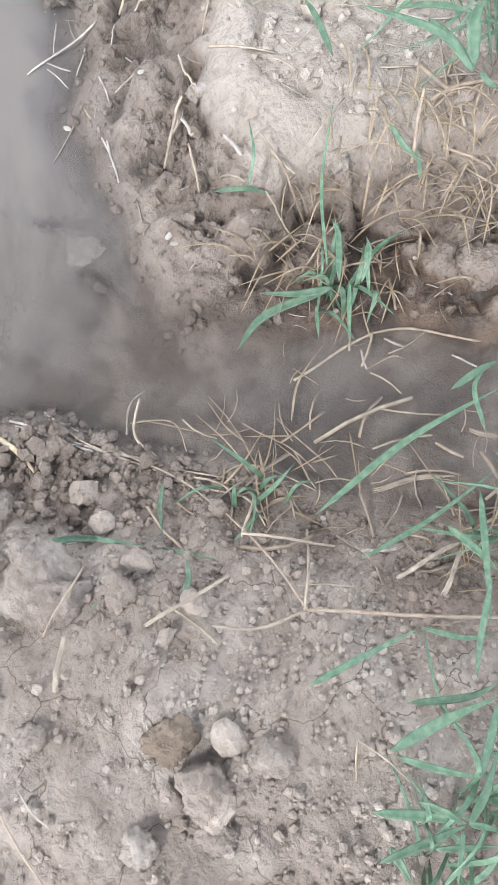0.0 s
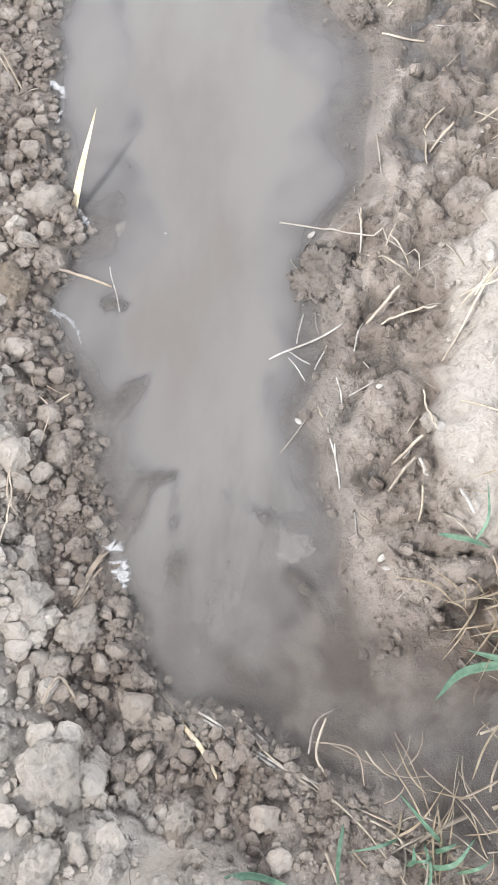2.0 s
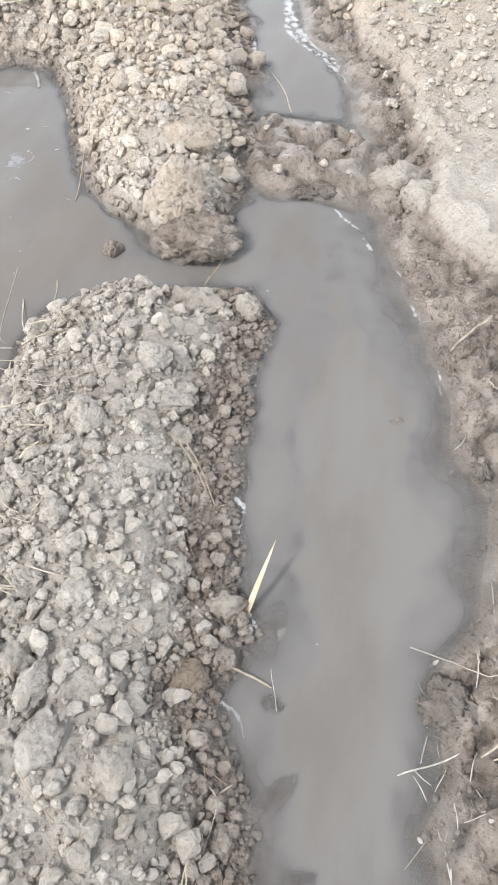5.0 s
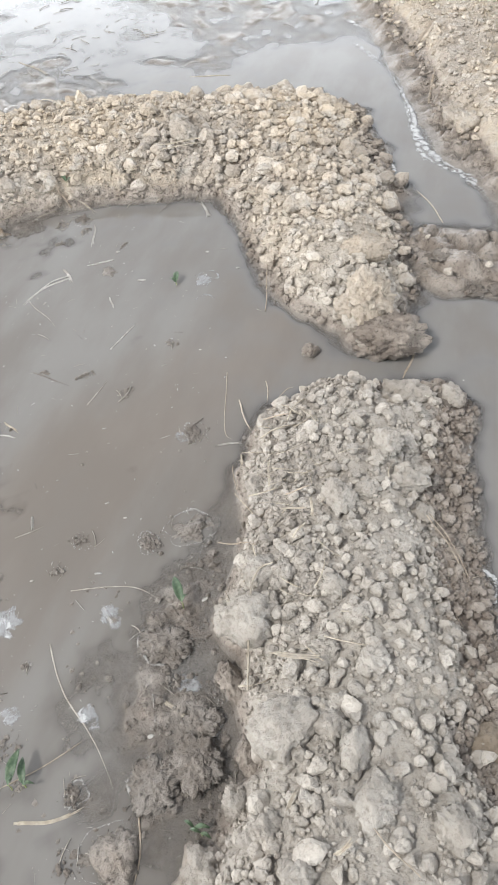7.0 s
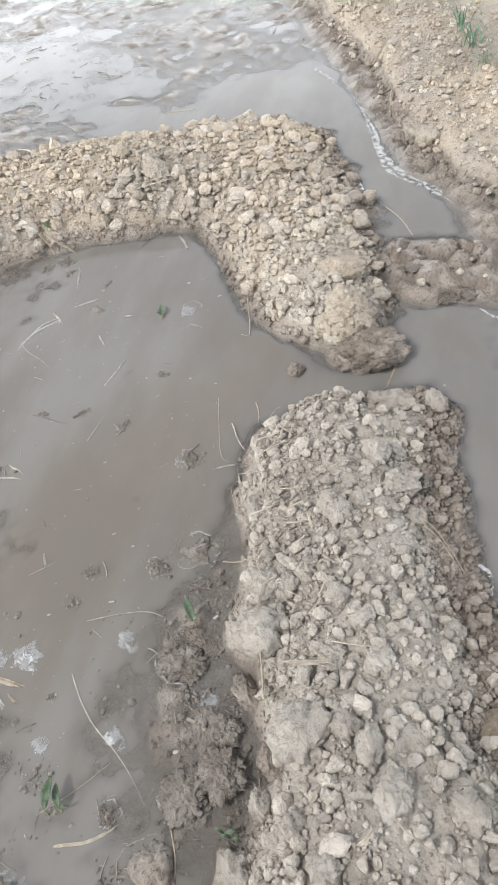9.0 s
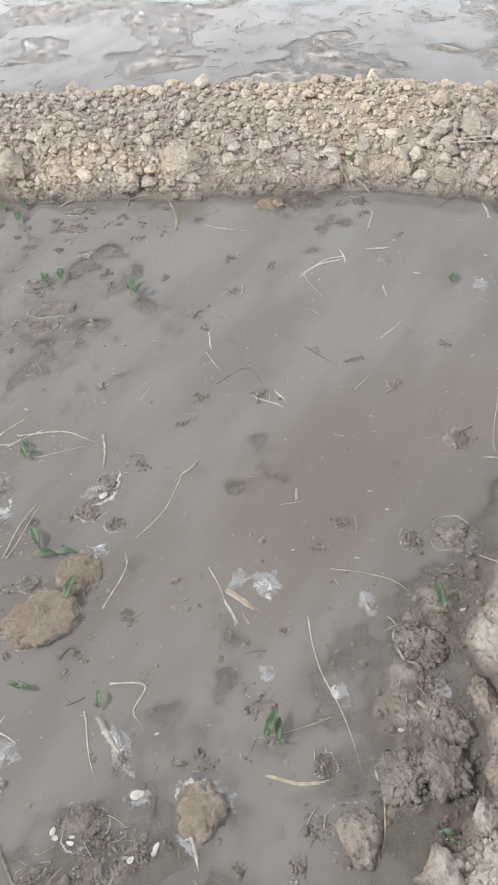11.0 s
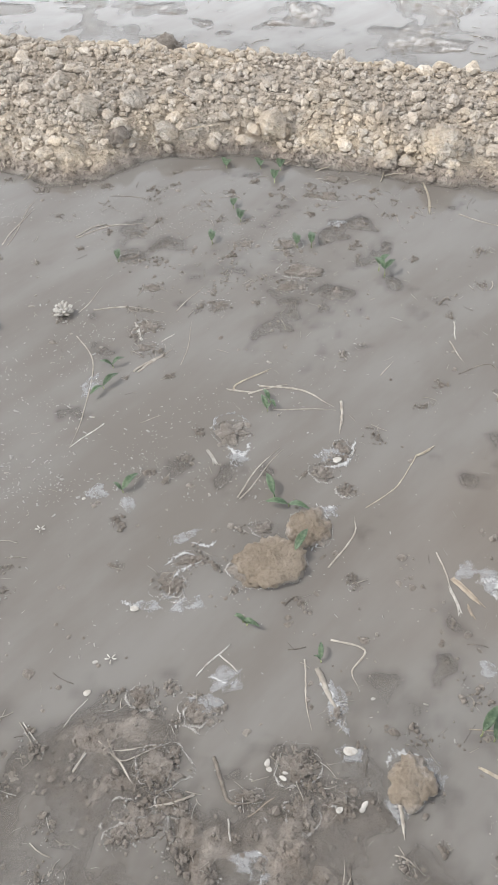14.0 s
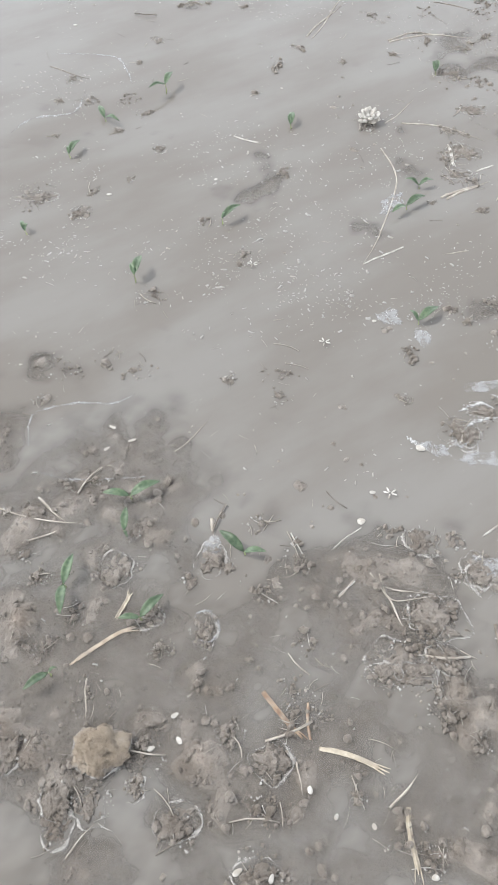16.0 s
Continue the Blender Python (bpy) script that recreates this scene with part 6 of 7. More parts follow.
grass_blade(clump, [(1.101, -0.077, 0.068), (1.074, -0.052, 0.058), (1.045, -0.020, 0.058)], 0.0139)
grass_blade(clump, [(1.107, -0.079, 0.076), (1.149, -0.041, 0.072), (1.159, -0.023, 0.073)], 0.0116)
grass_blade(clump, [(1.081, -0.072, 0.048), (1.057, -0.099, 0.040)], 0.0064)
grass_blade(clump, [(1.119, -0.085, 0.067), (1.071, -0.130, 0.050)], 0.0076)
grass_blade(clump, [(1.125, -0.096, 0.072), (1.149, -0.084, 0.088), (1.167, -0.065, 0.078)], 0.0089)
grass_blade(clump, [(1.088, -0.073, 0.131), (1.146, -0.011, 0.141), (1.207, 0.032, 0.175)], 0.0049)
grass_blade(clump, [(1.208, 0.040, 0.229), (1.212, 0.068, 0.253), (1.213, 0.083, 0.261)], 0.0107)
grass_blade(clump, [(1.122, 0.071, 0.083), (1.145, 0.084, 0.105), (1.172, 0.118, 0.106)], 0.0053)
grass_blade(clump, [(1.100, 0.104, 0.061), (1.125, 0.075, 0.069), (1.142, 0.055, 0.059)], 0.0108)
grass_blade(clump, [(1.125, -0.109, 0.063), (1.144, -0.084, 0.087), (1.160, -0.071, 0.081)], 0.0076)
clump = tuft(1.371, -0.05, "tall green grass tuft above dry stems")
grass_blade(clump, [(1.292, -0.064, 0.219), (1.281, -0.024, 0.246), (1.247, 0.044, 0.257)], 0.0181)
grass_blade(clump, [(1.300, -0.061, 0.210), (1.298, -0.028, 0.228), (1.294, -0.001, 0.239)], 0.0185)
grass_blade(clump, [(1.294, -0.062, 0.223), (1.309, -0.040, 0.249), (1.331, -0.033, 0.254)], 0.0208)
grass_blade(clump, [(1.311, -0.062, 0.201), (1.317, -0.075, 0.190), (1.322, -0.080, 0.189)], 0.0153)
grass_blade(clump, [(1.332, -0.026, 0.235), (1.304, 0.007, 0.240), (1.278, 0.027, 0.241)], 0.0125)
grass_blade(clump, [(1.251, -0.012, 0.138), (1.257, -0.036, 0.113), (1.263, -0.058, 0.102)], 0.0132)
grass_blade(clump, [(1.257, -0.064, 0.084), (1.268, -0.043, 0.111)], 0.0080)

# ---- husks and foam ----
husk(-0.95, 0.621, 0.0127, 0.0078, 54)
husk(-0.927, 0.588, 0.0126, 0.0078, 144)
husk(-0.963, 0.56, 0.0127, 0.0078, 44)
husk(-0.709, 0.598, 0.0134, 0.0077, 124)
husk(-0.659, 0.577, 0.0095, 0.0067, 84)
husk(-0.602, 0.586, 0.0096, 0.0067, 124)
husk(-0.769, 0.453, 0.0151, 0.0085, 54)
husk(-0.72, 0.464, 0.0132, 0.0076, 94)
husk(-0.905, 1.578, 0.0092, 0.0079, 24)
husk(-1.681, 1.761, 0.0142, 0.0079, 34)
husk(-1.446, 1.919, 0.0111, 0.0079, 84)
husk(-1.318, 1.097, 0.0154, 0.0071, 174)
husk(-1.265, 1.083, 0.0163, 0.0058, 44)
husk(-1.303, 1.045, 0.0139, 0.0070, 64)
husk(-0.777, 1.075, 0.0151, 0.0130, 44)
husk(-2.197, 2.49, 0.0128, 0.0086, 24)
husk(-1.436, 2.384, 0.0074, 0.0055, 24)
husk(-1.586, 1.173, 0.0078, 0.0052, 24)
husk(-1.154, 1.305, 0.0049, 0.0037, 24)
husk(-0.501, 0.555, 0.0077, 0.0115, 124)
husk(-0.396, 0.965, 0.0154, 0.0107, 73)
husk(-0.365, 0.939, 0.0142, 0.0083, 153)
husk(-0.257, 0.89, 0.0140, 0.0105, 33)
husk(-0.214, 0.895, 0.0141, 0.0094, 48)
husk(-0.237, 1.0, 0.0263, 0.0168, 3)
husk(-0.776, 1.144, 0.0115, 0.0077, 23)
husk(-0.272, 1.755, 0.0238, 0.0179, 33)
husk(-0.717, 1.277, 0.0184, 0.0132, 3)
husk(-0.21, 0.904, 0.0162, 0.0093, 53)
husk(-0.392, 0.953, 0.0095, 0.0119, 73)
husk(-0.361, 0.949, 0.0107, 0.0059, -7)
husk(0.167, 1.491, 0.0054, 0.0095, 83)
husk(0.284, 1.026, 0.0121, 0.0084, -7)
husk(-0.191, 1.111, 0.0097, 0.0061, 13)
husk(0.498, 1.26, 0.0158, 0.0066, 13)
husk(1.062, 0.332, 0.0110, 0.0071, 103)
husk(1.176, 0.323, 0.0094, 0.0055, -7)
husk(1.534, 0.539, 0.0095, 0.0076, 13)
husk(1.223, 0.607, 0.0053, 0.0044, -27)
husk(1.04, 0.121, 0.0161, 0.0072, 6)
husk(1.248, 0.564, 0.0147, 0.0073, 16)
husk(1.41, 1.571, 0.0056, 0.0042, -24)
husk(1.071, 0.687, 0.0034, 0.0026, -36)
husk(1.554, 0.556, 0.0076, 0.0057, -36)
husk(0.417, 1.563, 0.0083, 0.0056, -22)
husk(1.062, 2.553, 0.0121, 0.0101, -22)
husk(0.791, 2.722, 0.0125, 0.0104, -22)
husk(1.112, 2.407, 0.0156, 0.0078, -2)
husk(0.803, 2.509, 0.0273, 0.0098, -22)
husk(0.829, 2.067, 0.0068, 0.0051, -22)
husk(1.172, 0.305, 0.0094, 0.0063, -13)
husk(1.035, 0.107, 0.0124, 0.0055, -33)
husk(1.186, 0.208, 0.0147, 0.0132, -43)
husk(1.107, -0.083, 0.0067, 0.0067, -43)
husk(1.222, -0.105, 0.0056, 0.0049, -43)
husk(0.916, -0.237, 0.0073, 0.0061, 77)
foam([(-0.303, 1.157), (-0.278, 1.114), (-0.254, 1.064)], 0.0221)
foam([(1.289, 1.381), (1.248, 1.340), (1.210, 1.310)], 0.0175)
foam([(1.157, 1.200), (1.115, 1.142), (1.072, 1.057), (1.073, 1.001), (1.037, 0.958)], 0.0142)
foam([(0.880, 0.707), (0.866, 0.675), (0.884, 0.634), (0.877, 0.589)], 0.0091)
foam([(0.761, 0.357), (0.761, 0.336), (0.770, 0.313), (0.755, 0.277), (0.742, 0.253)], 0.022)
foam([(0.986, 0.811), (0.983, 0.773), (0.987, 0.751)], 0.0096)
foam([(1.754, 1.502), (1.741, 1.412), (1.704, 1.334), (1.701, 1.245), (1.653, 1.154), (1.611, 1.085)], 0.0159)
foam([(1.739, 1.647), (1.731, 1.586)], 0.0151)
foam([(1.557, 0.802), (1.534, 0.755)], 0.0149)
foam([(2.313, 3.220), (2.203, 2.989), (2.121, 2.725), (2.134, 2.518), (2.120, 2.397)], 0.0334)
foam([(1.956, 2.793), (1.900, 2.636)], 0.0181)
foam([(2.128, 2.354), (2.089, 2.272)], 0.0211)
foam([(1.730, 1.822), (1.735, 1.735), (1.753, 1.660)], 0.0135)
foam([(1.786, 1.580), (1.777, 1.484), (1.742, 1.381), (1.758, 1.329)], 0.0157)
foam([(2.677, 4.372), (2.668, 4.154)], 0.0286)
foam([(2.515, 4.003), (2.481, 3.664)], 0.0325)
foam([(2.431, 3.494), (2.293, 3.145), (2.093, 2.774), (2.108, 2.539), (2.107, 2.339)], 0.0311)
foam([(-0.583, 1.419), (-0.637, 1.377), (-0.649, 1.331)], 0.0107)
foam([(-0.616, 1.466), (-0.574, 1.460), (-0.556, 1.477)], 0.0110)
foam([(-0.510, 1.423), (-0.493, 1.385), (-0.419, 1.358), (-0.382, 1.406)], 0.0107)
foam([(-0.332, 1.465), (-0.293, 1.533), (-0.308, 1.602)], 0.0139)
foam([(-0.603, 1.809), (-0.608, 1.883), (-0.551, 1.908), (-0.508, 1.867)], 0.0093)
foam([(-0.570, 1.790), (-0.521, 1.752), (-0.507, 1.803)], 0.0181)
foam([(-0.166, 0.976), (-0.154, 1.004), (-0.115, 1.000), (-0.083, 0.991)], 0.0168)
foam([(-0.084, 0.980), (-0.092, 0.943), (-0.125, 0.925)], 0.0167)
foam([(-0.370, 0.804), (-0.391, 0.812), (-0.409, 0.793)], 0.0161)
foam([(-0.399, 0.784), (-0.385, 0.742)], 0.0092)
foam([(-0.752, 1.296), (-0.698, 1.278)], 0.0132)
foam([(-0.533, 1.132), (-0.485, 1.122), (-0.464, 1.155)], 0.0124)
foam([(-0.987, 0.780), (-0.987, 0.796), (-0.966, 0.805), (-0.941, 0.781), (-0.948, 0.754), (-0.970, 0.751)], 0.0061)
foam([(-1.456, 0.992), (-1.487, 1.064), (-1.425, 1.121), (-1.347, 1.152), (-1.314, 1.192)], 0.0061)
foam([(-2.169, 2.316), (-1.994, 2.364), (-1.915, 2.308), (-1.863, 2.245)], 0.0079)
foam([(-2.074, 1.904), (-2.050, 1.987), (-1.957, 2.052), (-1.969, 2.141)], 0.0091)
foam([(-1.413, 0.943), (-1.320, 0.959), (-1.198, 1.015)], 0.0046)
foam([(-0.671, 1.395), (-0.633, 1.434), (-0.602, 1.430)], 0.0098)
foam([(-0.671, 1.349), (-0.651, 1.312), (-0.622, 1.338)], 0.0095)
foam([(-0.721, 1.291), (-0.668, 1.290)], 0.0093)
foam([(-0.315, 1.725), (-0.249, 1.748), (-0.223, 1.841)], 0.0148)
foam([(-0.304, 1.589), (-0.263, 1.606)], 0.0140)
foam([(0.045, 1.412), (0.091, 1.411), (0.087, 1.358)], 0.0288)
foam([(0.176, 1.143), (0.179, 1.105)], 0.0220)
foam([(0.965, 2.438), (1.023, 2.442), (1.035, 2.395), (0.990, 2.376)], 0.0077)
foam([(0.912, 2.312), (0.956, 2.322), (0.978, 2.280)], 0.0074)
for k, (x, y, rx, ry, heading) in enumerate([
        (-0.085, 0.965, 0.045, 0.035, 10), (-0.150, 0.900, 0.022, 0.050, 15), (-0.262, 1.090, 0.026, 0.060, 15), (-0.237, 0.994, 0.034, 0.024, 0),
        (0.090, 1.415, 0.042, 0.046, 0), (0.030, 1.440, 0.040, 0.030, 20), (-0.285, 1.775, 0.052, 0.030, 20), (-0.300, 1.585, 0.050, 0.022, -10), (-0.495, 1.125, 0.050, 0.036, 20),
        (-0.530, 1.070, 0.045, 0.030, 0), (-0.390, 0.790, 0.075, 0.040, 10), (-0.600, 1.300, 0.050, 0.024, 20), (-0.530, 1.745, 0.032, 0.040, 40), (-0.790, 1.570, 0.026, 0.034, 30),
        (0.300, 1.320, 0.030, 0.040, 0), (0.190, 1.115, 0.020, 0.036, 0), (0.050, 1.195, 0.024, 0.024, 0), (-0.985, 1.990, 0.030, 0.060, -20), (-0.290, 2.900, 0.040, 0.030, 0),
        (-0.640, 1.480, 0.060, 0.018, 30), (-0.690, 1.290, 0.034, 0.020, 0), (-1.020, 0.925, 0.020, 0.030, 0), (0.390, 1.090, 0.030, 0.030, 0), (0.160, 0.880, 0.030, 0.020, 0), (0.640, 1.750, 0.018, 0.030, 0),
        (0.980, 2.400, 0.040, 0.035, 0), (-0.080, 0.600, 0.05, 0.03, 10), (-0.880, 1.600, 0.04, 0.03, 20)]):
    film(x, y, 0.8 * rx, 0.8 * ry, heading, k)
popcorn_flower(-1.147, 2.313, 0.036, 22)
popcorn_flower(-1.231, 1.649, 0.013, 5)
popcorn_flower(-0.988, 1.475, 0.013, 5)
popcorn_flower(-0.744, 1.153, 0.013, 5)

# the long dry leaf that stands at the channel's edge
standing = new("dry_leaf")
standing.location = (0.965, 0.785, 0.0)
tagged(standing, "long pale dry leaf standing in the channel's edge", "dry leaf")
blade(standing, "leaf_blade", along([(0, 0, -0.01), (0.045, 0.035, 0.035), (0.113, 0.090, 0.08)], 10), 0.011, STRAW["leaf"], 0.5, 0.3)

# ---- tufts round the outlet ----
DRY_WORDS, GREEN_WORDS = "dry yellowed grass tuft on the muddy bank", "thin green grass tuft growing from the mud"
for k, (x, y, n, tall, spread) in enumerate([(1.337, -0.069, 30, 0.05, 0.11), (1.305, -0.097, 34, 0.05, 0.12), (1.40, -0.13, 30, 0.06, 0.13), (1.118, -0.022, 26, 0.035, 0.09), (1.16, -0.10, 22, 0.03, 0.08),
                                             (1.232, 0.007, 22, 0.05, 0.09), (1.19, 0.03, 16, 0.04, 0.08), (1.276, 0.0, 22, 0.05, 0.10), (1.43, 0.24, 14, 0.04, 0.13), (0.888, -0.144, 16, 0.02, 0.10), (0.93, -0.215, 14, 0.02, 0.10), (1.02, -0.40, 24, 0.05, 0.11)]):
    wild_tuft(x, y, n, tall, spread, OLD_GRASS, DRY_WORDS, 100 + k)
for k, (x, y, n, tall, spread) in enumerate([(0.819, -0.503, 22, 0.10, 0.13), (0.757, -0.519, 16, 0.08, 0.10), (1.04, -0.40, 18, 0.12, 0.14), (1.111, -0.082, 14, 0.07, 0.09), (1.44, -0.02, 26, 0.14, 0.16), (1.42, 0.15, 20, 0.09, 0.13), (0.88, -0.17, 9, 0.05, 0.08),
                                             (2.95, 3.25, 22, 0.12, 0.15), (3.1, 3.1, 22, 0.14, 0.16), (3.05, 3.45, 20, 0.12, 0.15), (2.85, 3.05, 14, 0.06, 0.12)]):
    wild_tuft(x, y, n, tall, spread, GRASS, GREEN_WORDS, 200 + k)
for k, (x, y) in enumerate([(2.8, 3.0), (2.9, 3.3), (2.75, 3.2), (3.0, 3.6), (3.1, 4.2), (3.3, 3.3), (2.95, 2.9), (3.2, 3.9)]):
    wild_tuft(x, y, 18, 0.05, 0.14, OLD_GRASS, DRY_WORDS, 300 + k)


# ---- litter too small and too plentiful to count ----
def stick_shapes(count, seed, thin=0.05, thick=0.13):
    pick, out = random.Random(seed), []
    for _ in range(count):
        bm = bmesh.new()
        w = pick.uniform(thin, thick)
        tube(bm, along([(-1, 0, 0), (0, pick.uniform(-0.25, 0.25), pick.uniform(0, 0.1)), (1, 0, 0)], 4), [w] * 4, 3)
        bmesh.ops.triangulate(bm, faces=bm.faces[:])
        bm.verts.index_update()
        out.append((np.array([v.co[:] for v in bm.verts]), np.array([[v.index for v in f.verts] for f in bm.faces])))
        bm.free()
    return out


def litter(name, count, box, keep, mean, material, words, seed, lift=0.006):
    r = np.random.default_rng(seed)
    x, y = strew(r, count, box, keep)
    size = np.clip(mean * np.exp(r.normal(0, 0.45, len(x))), 0.003, 0.06)
    z = height(x, y)
    z = np.where(z > 0.03, z + lift, np.maximum(z, 0.0)) + 0.08 * size
    return tagged(merged(name, stick_shapes(10, seed), np.stack([x, y, z], -1), size, r, material), words, "straw", kind="stuff")


def spot(x, y, cx, cy, rx, ry):
    return np.exp(-(((x - cx) / rx) ** 2) - ((y - cy) / ry) ** 2)


def on_bank(x, y):
    a, b, c, d = lands(x, y)
    return np.clip(0.75 * step(c, -0.02, 0.02) * (1 - step(c, 0.3, 0.7)) * step(1.3 - y, 0, 0.4) + 0.15 * step(c, 0, 0.05), 0, 1)


def on_ridges(x, y):
    a, b, c, d = lands(x, y)
    return np.clip(0.16 * step(a, 0, 0.05) + 0.16 * step(b, 0, 0.05) + 0.8 * spot(x, y, 0.75, 1.55, 0.13, 0.22) * step(a, 0, 0.03) + 0.5 * step(b, -0.02, 0.02) * (1 - step(b, 0.1, 0.2)) * step(1.0 - x, 0, 0.3), 0, 1)


def at_outlet(x, y):
    return np.clip(spot(x, y, 0.88, -0.14, 0.09, 0.07) + spot(x, y, 0.98, -0.24, 0.10, 0.08) + 0.9 * spot(x, y, 1.12, -0.06, 0.12, 0.09) + spot(x, y, 1.33, -0.09, 0.13, 0.13) + 0.8 * spot(x, y, 1.05, -0.42, 0.12, 0.12), 0, 1)


def in_field(x, y):
    a, b, c, d = lands(x, y)
    wet = step(-np.maximum(a, b), 0.0, 0.05) * step(0.7 - x + 0.4 * (y - 1), 0, 0.2)
    return wet * np.clip(0.10 + 0.5 * step(1.2 - y, 0, 0.5) + 0.4 * spot(x, y, -0.6, 2.6, 0.5, 0.4) + 0.4 * spot(x, y, -0.2, 3.1, 1.2, 0.15), 0, 1)


def beyond(x, y):
    return step(y, 4.2, 4.5) * np.clip(0.25 + 0.8 * fbm(x, y, 0.5, 3, 9), 0, 1)


litter("straw_litter", 900, (1.15, 2.2, -0.3, 1.0), lambda x, y: 0.9 * step(lands(x, y)[2], 0.1, 0.2), 0.014, STRAW["pale"], "dry straw strewn over the pale bank", 50)
litter("straw_litter", 900, (0.9, 2.6, -0.4, 2.2), on_bank, 0.010, STRAW["white"], "short bleached bits of straw trodden into mud", 51)
litter("straw_litter", 4200, (-2.4, 2.3, 0.2, 4.4), on_ridges, 0.014, STRAW["pale"], "short bits of pale straw among the clods", 52)
litter("straw_litter", 420, (0.45, 1.1, 0.9, 1.8), lambda x, y: step(lands(x, y)[0], 0, 0.03) * np.clip(spot(x, y, 0.74, 1.52, 0.14, 0.22) + 0.5 * spot(x, y, 0.60, 1.15, 0.10, 0.25), 0, 1), 0.024, STRAW["pale"], "broken pale straw caught on the ridge's flank", 48, 0.016)
litter("straw_litter", 1500, (-2.0, 1.2, 2.9, 3.7), lambda x, y: 0.6 * step(lands(x, y)[1], -0.03, 0.0) * (1 - step(lands(x, y)[1], 0.08, 0.2)), 0.024, STRAW["pale"], "pale straw along the foot of the far ridge", 49, 0.016)
litter("straw_litter", 700, (0.6, 1.7, -0.7, 0.3), at_outlet, 0.018, STRAW["pale"], "tangle of broken pale straw at the outlet", 53)
litter("straw_litter", 700, (0.6, 1.7, -0.7, 0.3), at_outlet, 0.022, STRAW["tan"], "tangle of broken tan straw at the outlet", 54)
litter("plant_bits", 2600, (-2.2, 1.2, 0.3, 3.3), in_field, 0.008, STRAW["grey"], "small silted plant bits in the shallow water", 55)
litter("plant_bits", 1200, (-2.2, 1.2, 0.3, 3.3), in_field, 0.006, STRAW["white"], "small bleached plant bits in the shallow water", 56)
litter("plant_bits", 1100, (-2.2, 1.2, 0.3, 3.3), in_field, 0.010, STRAW["dark"], "small rotten plant bits in the shallow water", 57)
litter("straw_litter", 3000, (-2.5, 3.6, 4.2, 7.0), beyond, 0.022, STRAW["grey"], "silted straw scattered over the far flooded mud", 58)

# faint scum in drifting patches on the still water
SCUM = plant_material("scum", (0.31, 0.297, 0.28), (0.26, 0.248, 0.23), 0.5)
specks = np.random.default_rng(61)


def scum_chance(x, y):
    drift = step(fbm(x - 0.5 * y, y * 2.2, 0.45, 5, 77, 0.65), 0.06, 0.35) * step(-0.1 - x, 0, 0.5) * step(y, 1.0, 1.3)
    band = np.exp(-(((y - 1.62 - 0.14 * (x + 1.1)) / 0.10) ** 2)) * step(-0.5 - x, 0, 0.3) * step(fbm(x, y * 1.6, 0.10, 4, 79, 0.7), -0.15, 0.3)
    return np.clip(0.015 + 0.35 * drift + 0.9 * band, 0, 1) * (height(x, y) < -0.002)


x, y = strew(specks, 70000, (-2.4, 0.9, 0.5, 3.3), scum_chance)
size = np.clip(0.0019 * np.exp(specks.normal(0, 0.5, len(x))), 0.0010, 0.009)
tagged(merged("scum", stick_shapes(8, 9, 0.5, 1.3), np.stack([x, y, 0.0002 - 0.1 * size], -1), size, specks, SCUM), "faint pale flecks of scum drifting on the water", "scum", kind="stuff")

# ---- clumps of rotted plants and mud that break the surface of the flooded field ----
clumps = np.random.default_rng(71)
x, y = strew(clumps, 1700, (-2.1, 0.95, 0.5, 3.3), lambda x, y: in_field(x, y) * 0.6 * (0.35 + 0.65 * step(0.3 - x, 0, 0.5)) + 0.035 * step(-np.maximum(lands(x, y)[0], lands(x, y)[1]), 0.02, 0.06) * step(0.8 - x + 0.4 * (y - 1), 0, 0.2))
spots = np.array([(a, b, r) for a, b, r in MUD_SPOTS if b < 3.4] + [(a, b, r) for a, b, r in zip(x, y, clumps.uniform(0.008, 0.042, len(x)))])


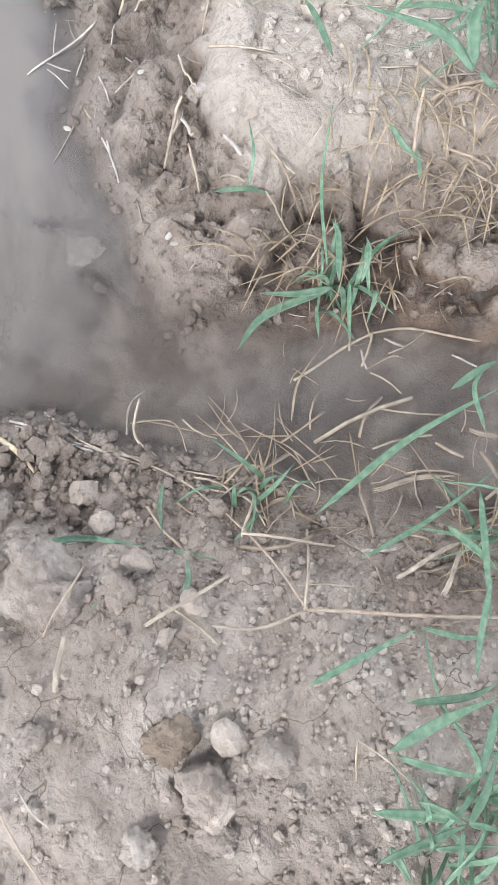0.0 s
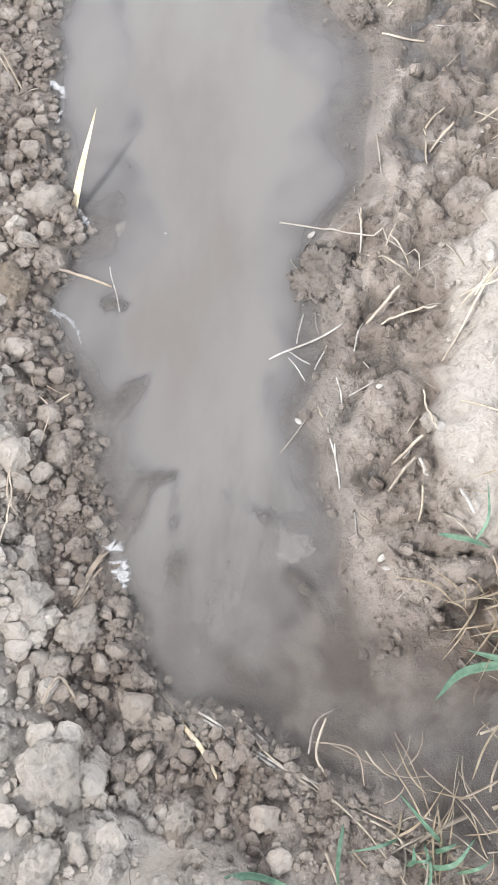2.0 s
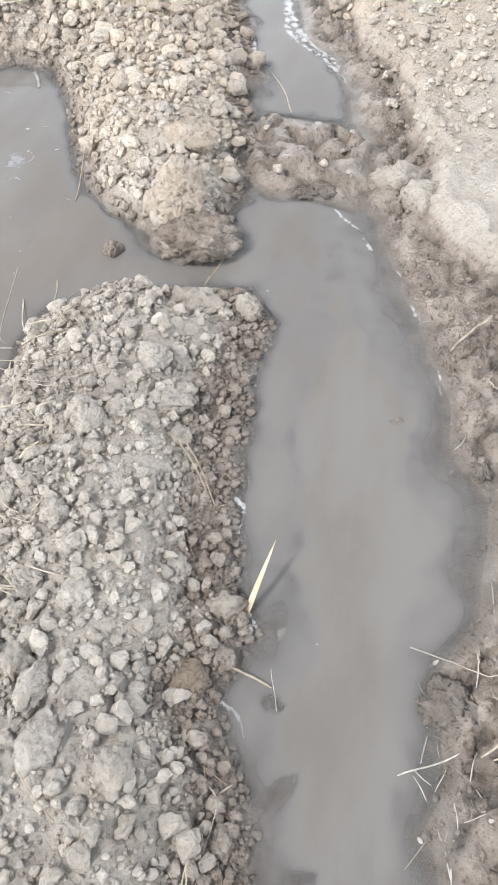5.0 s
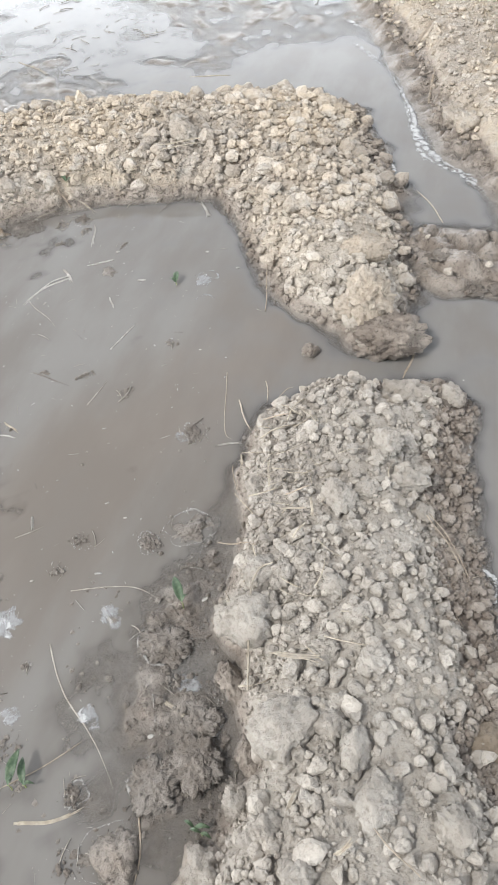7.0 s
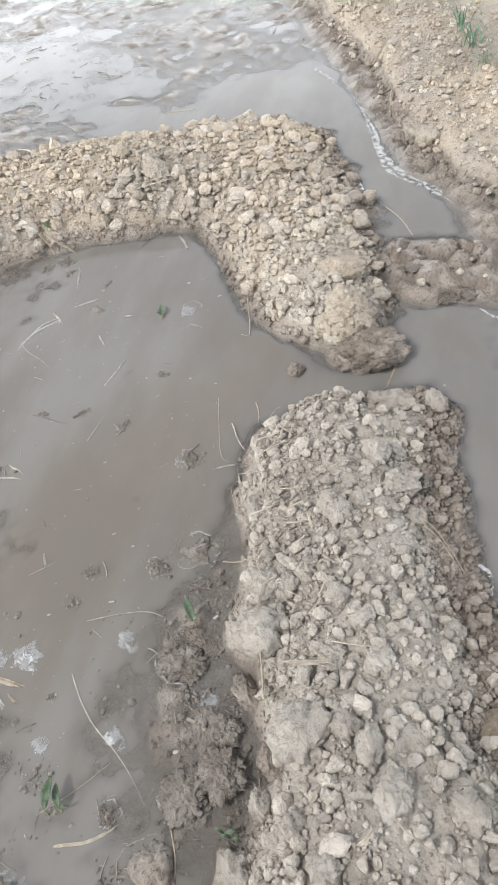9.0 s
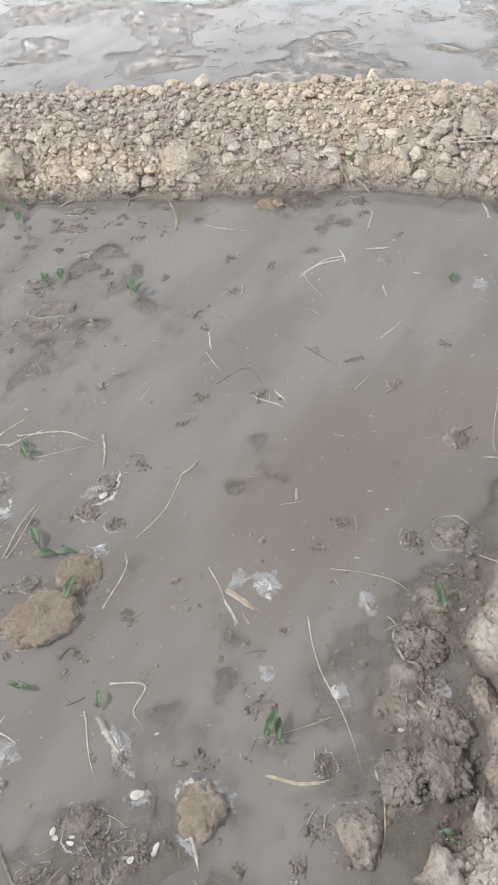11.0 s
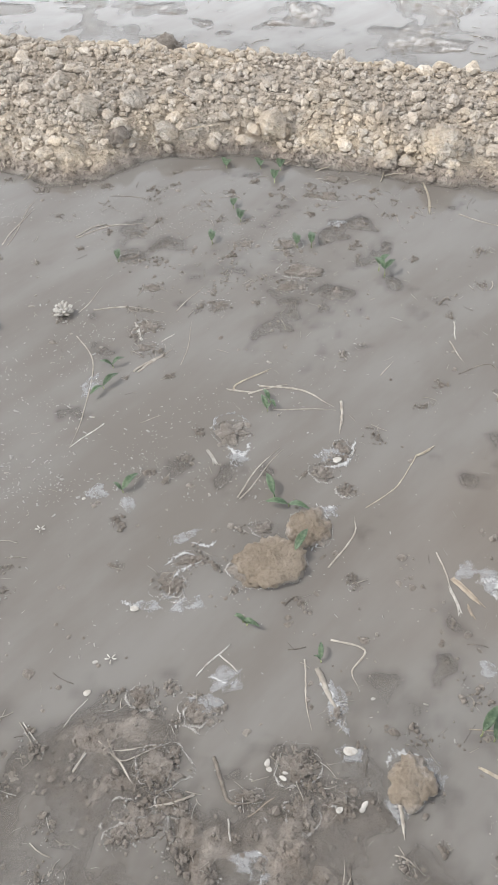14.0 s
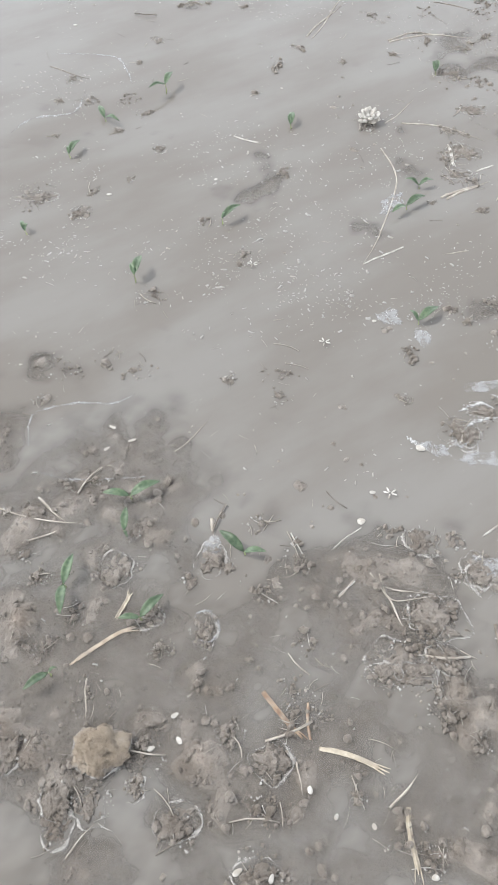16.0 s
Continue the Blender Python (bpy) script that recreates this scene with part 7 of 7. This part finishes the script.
def round_spots(rng, each, inner, outer):
    """Places along broken arcs round every clump."""
    k = np.repeat(np.arange(len(spots)), rng.integers(each // 2, each * 3 // 2, len(spots)))
    start, span = rng.uniform(0, 6.28, len(spots)), rng.uniform(1.5, 5.5, len(spots))
    q = start[k] + span[k] * rng.uniform(0, 1, len(k)) ** 1.2
    far = spots[k, 2] * rng.uniform(inner, outer, len(k)) + rng.normal(0, 0.003, len(k))
    squeeze, lean = rng.uniform(0.35, 0.9, len(spots))[k], rng.uniform(0, 3.14, len(spots))[k]
    u, v = np.cos(q) * far, np.sin(q) * far * squeeze
    x, y = spots[k, 0] + u * np.cos(lean) - v * np.sin(lean), spots[k, 1] + u * np.sin(lean) + v * np.cos(lean)
    wet = height(x, y) < 0.01
    return x[wet], y[wet]


for each, inner, outer, mean, most, kinds, material, name, words in [
        (32, 0.0, 1.25, 0.0027, 0.008, (14, 15, 1), MUD, "mud_bits", "crumbled wet mud and rot breaking the surface"),
        # pale flecks: scum rims, and highlights on the wet lumps put in as colour
        (16, 0.85, 1.15, 0.0014, 0.0035, (15, 16, 1), SCUM, "pale_rims", "pale scum round the clumps of mud, also their painted highlights"),
        # dark-coloured crumbs paint the shadows between the lumps
        (4, 0.2, 1.2, 0.0020, 0.006, (14, 17, 1), STRAW["dark"], "rotten_bits", "dark crumbs that stand in for shadows among the clumps of mud")]:
    x, y = round_spots(clumps, each, inner, outer)
    size = np.clip(mean * np.exp(clumps.normal(0, 0.5, len(x))), 0.0009, most)
    tagged(merged(name, clod_shapes(kinds[0], kinds[2], kinds[1]), np.stack([x, y, np.maximum(height(x, y), 0.0) + 0.35 * size], -1), size, clumps, material, False), words, "mud", kind="stuff")
for each, mean, tone, seed in [(3, 0.011, "grey", 81), (2, 0.007, "dark", 82), (2, 0.008, "white", 83)]:
    x, y = round_spots(clumps, each, 0.3, 1.5)
    size = np.clip(mean * np.exp(clumps.normal(0, 0.5, len(x))), 0.003, 0.04)
    tagged(merged("plant_fibres", stick_shapes(12, seed, 0.05, 0.16), np.stack([x, y, np.maximum(height(x, y), 0.0) + 0.06 * size], -1), size, clumps, STRAW[tone]), "broken rotted plant fibres caught on the clumps", "straw", kind="stuff")
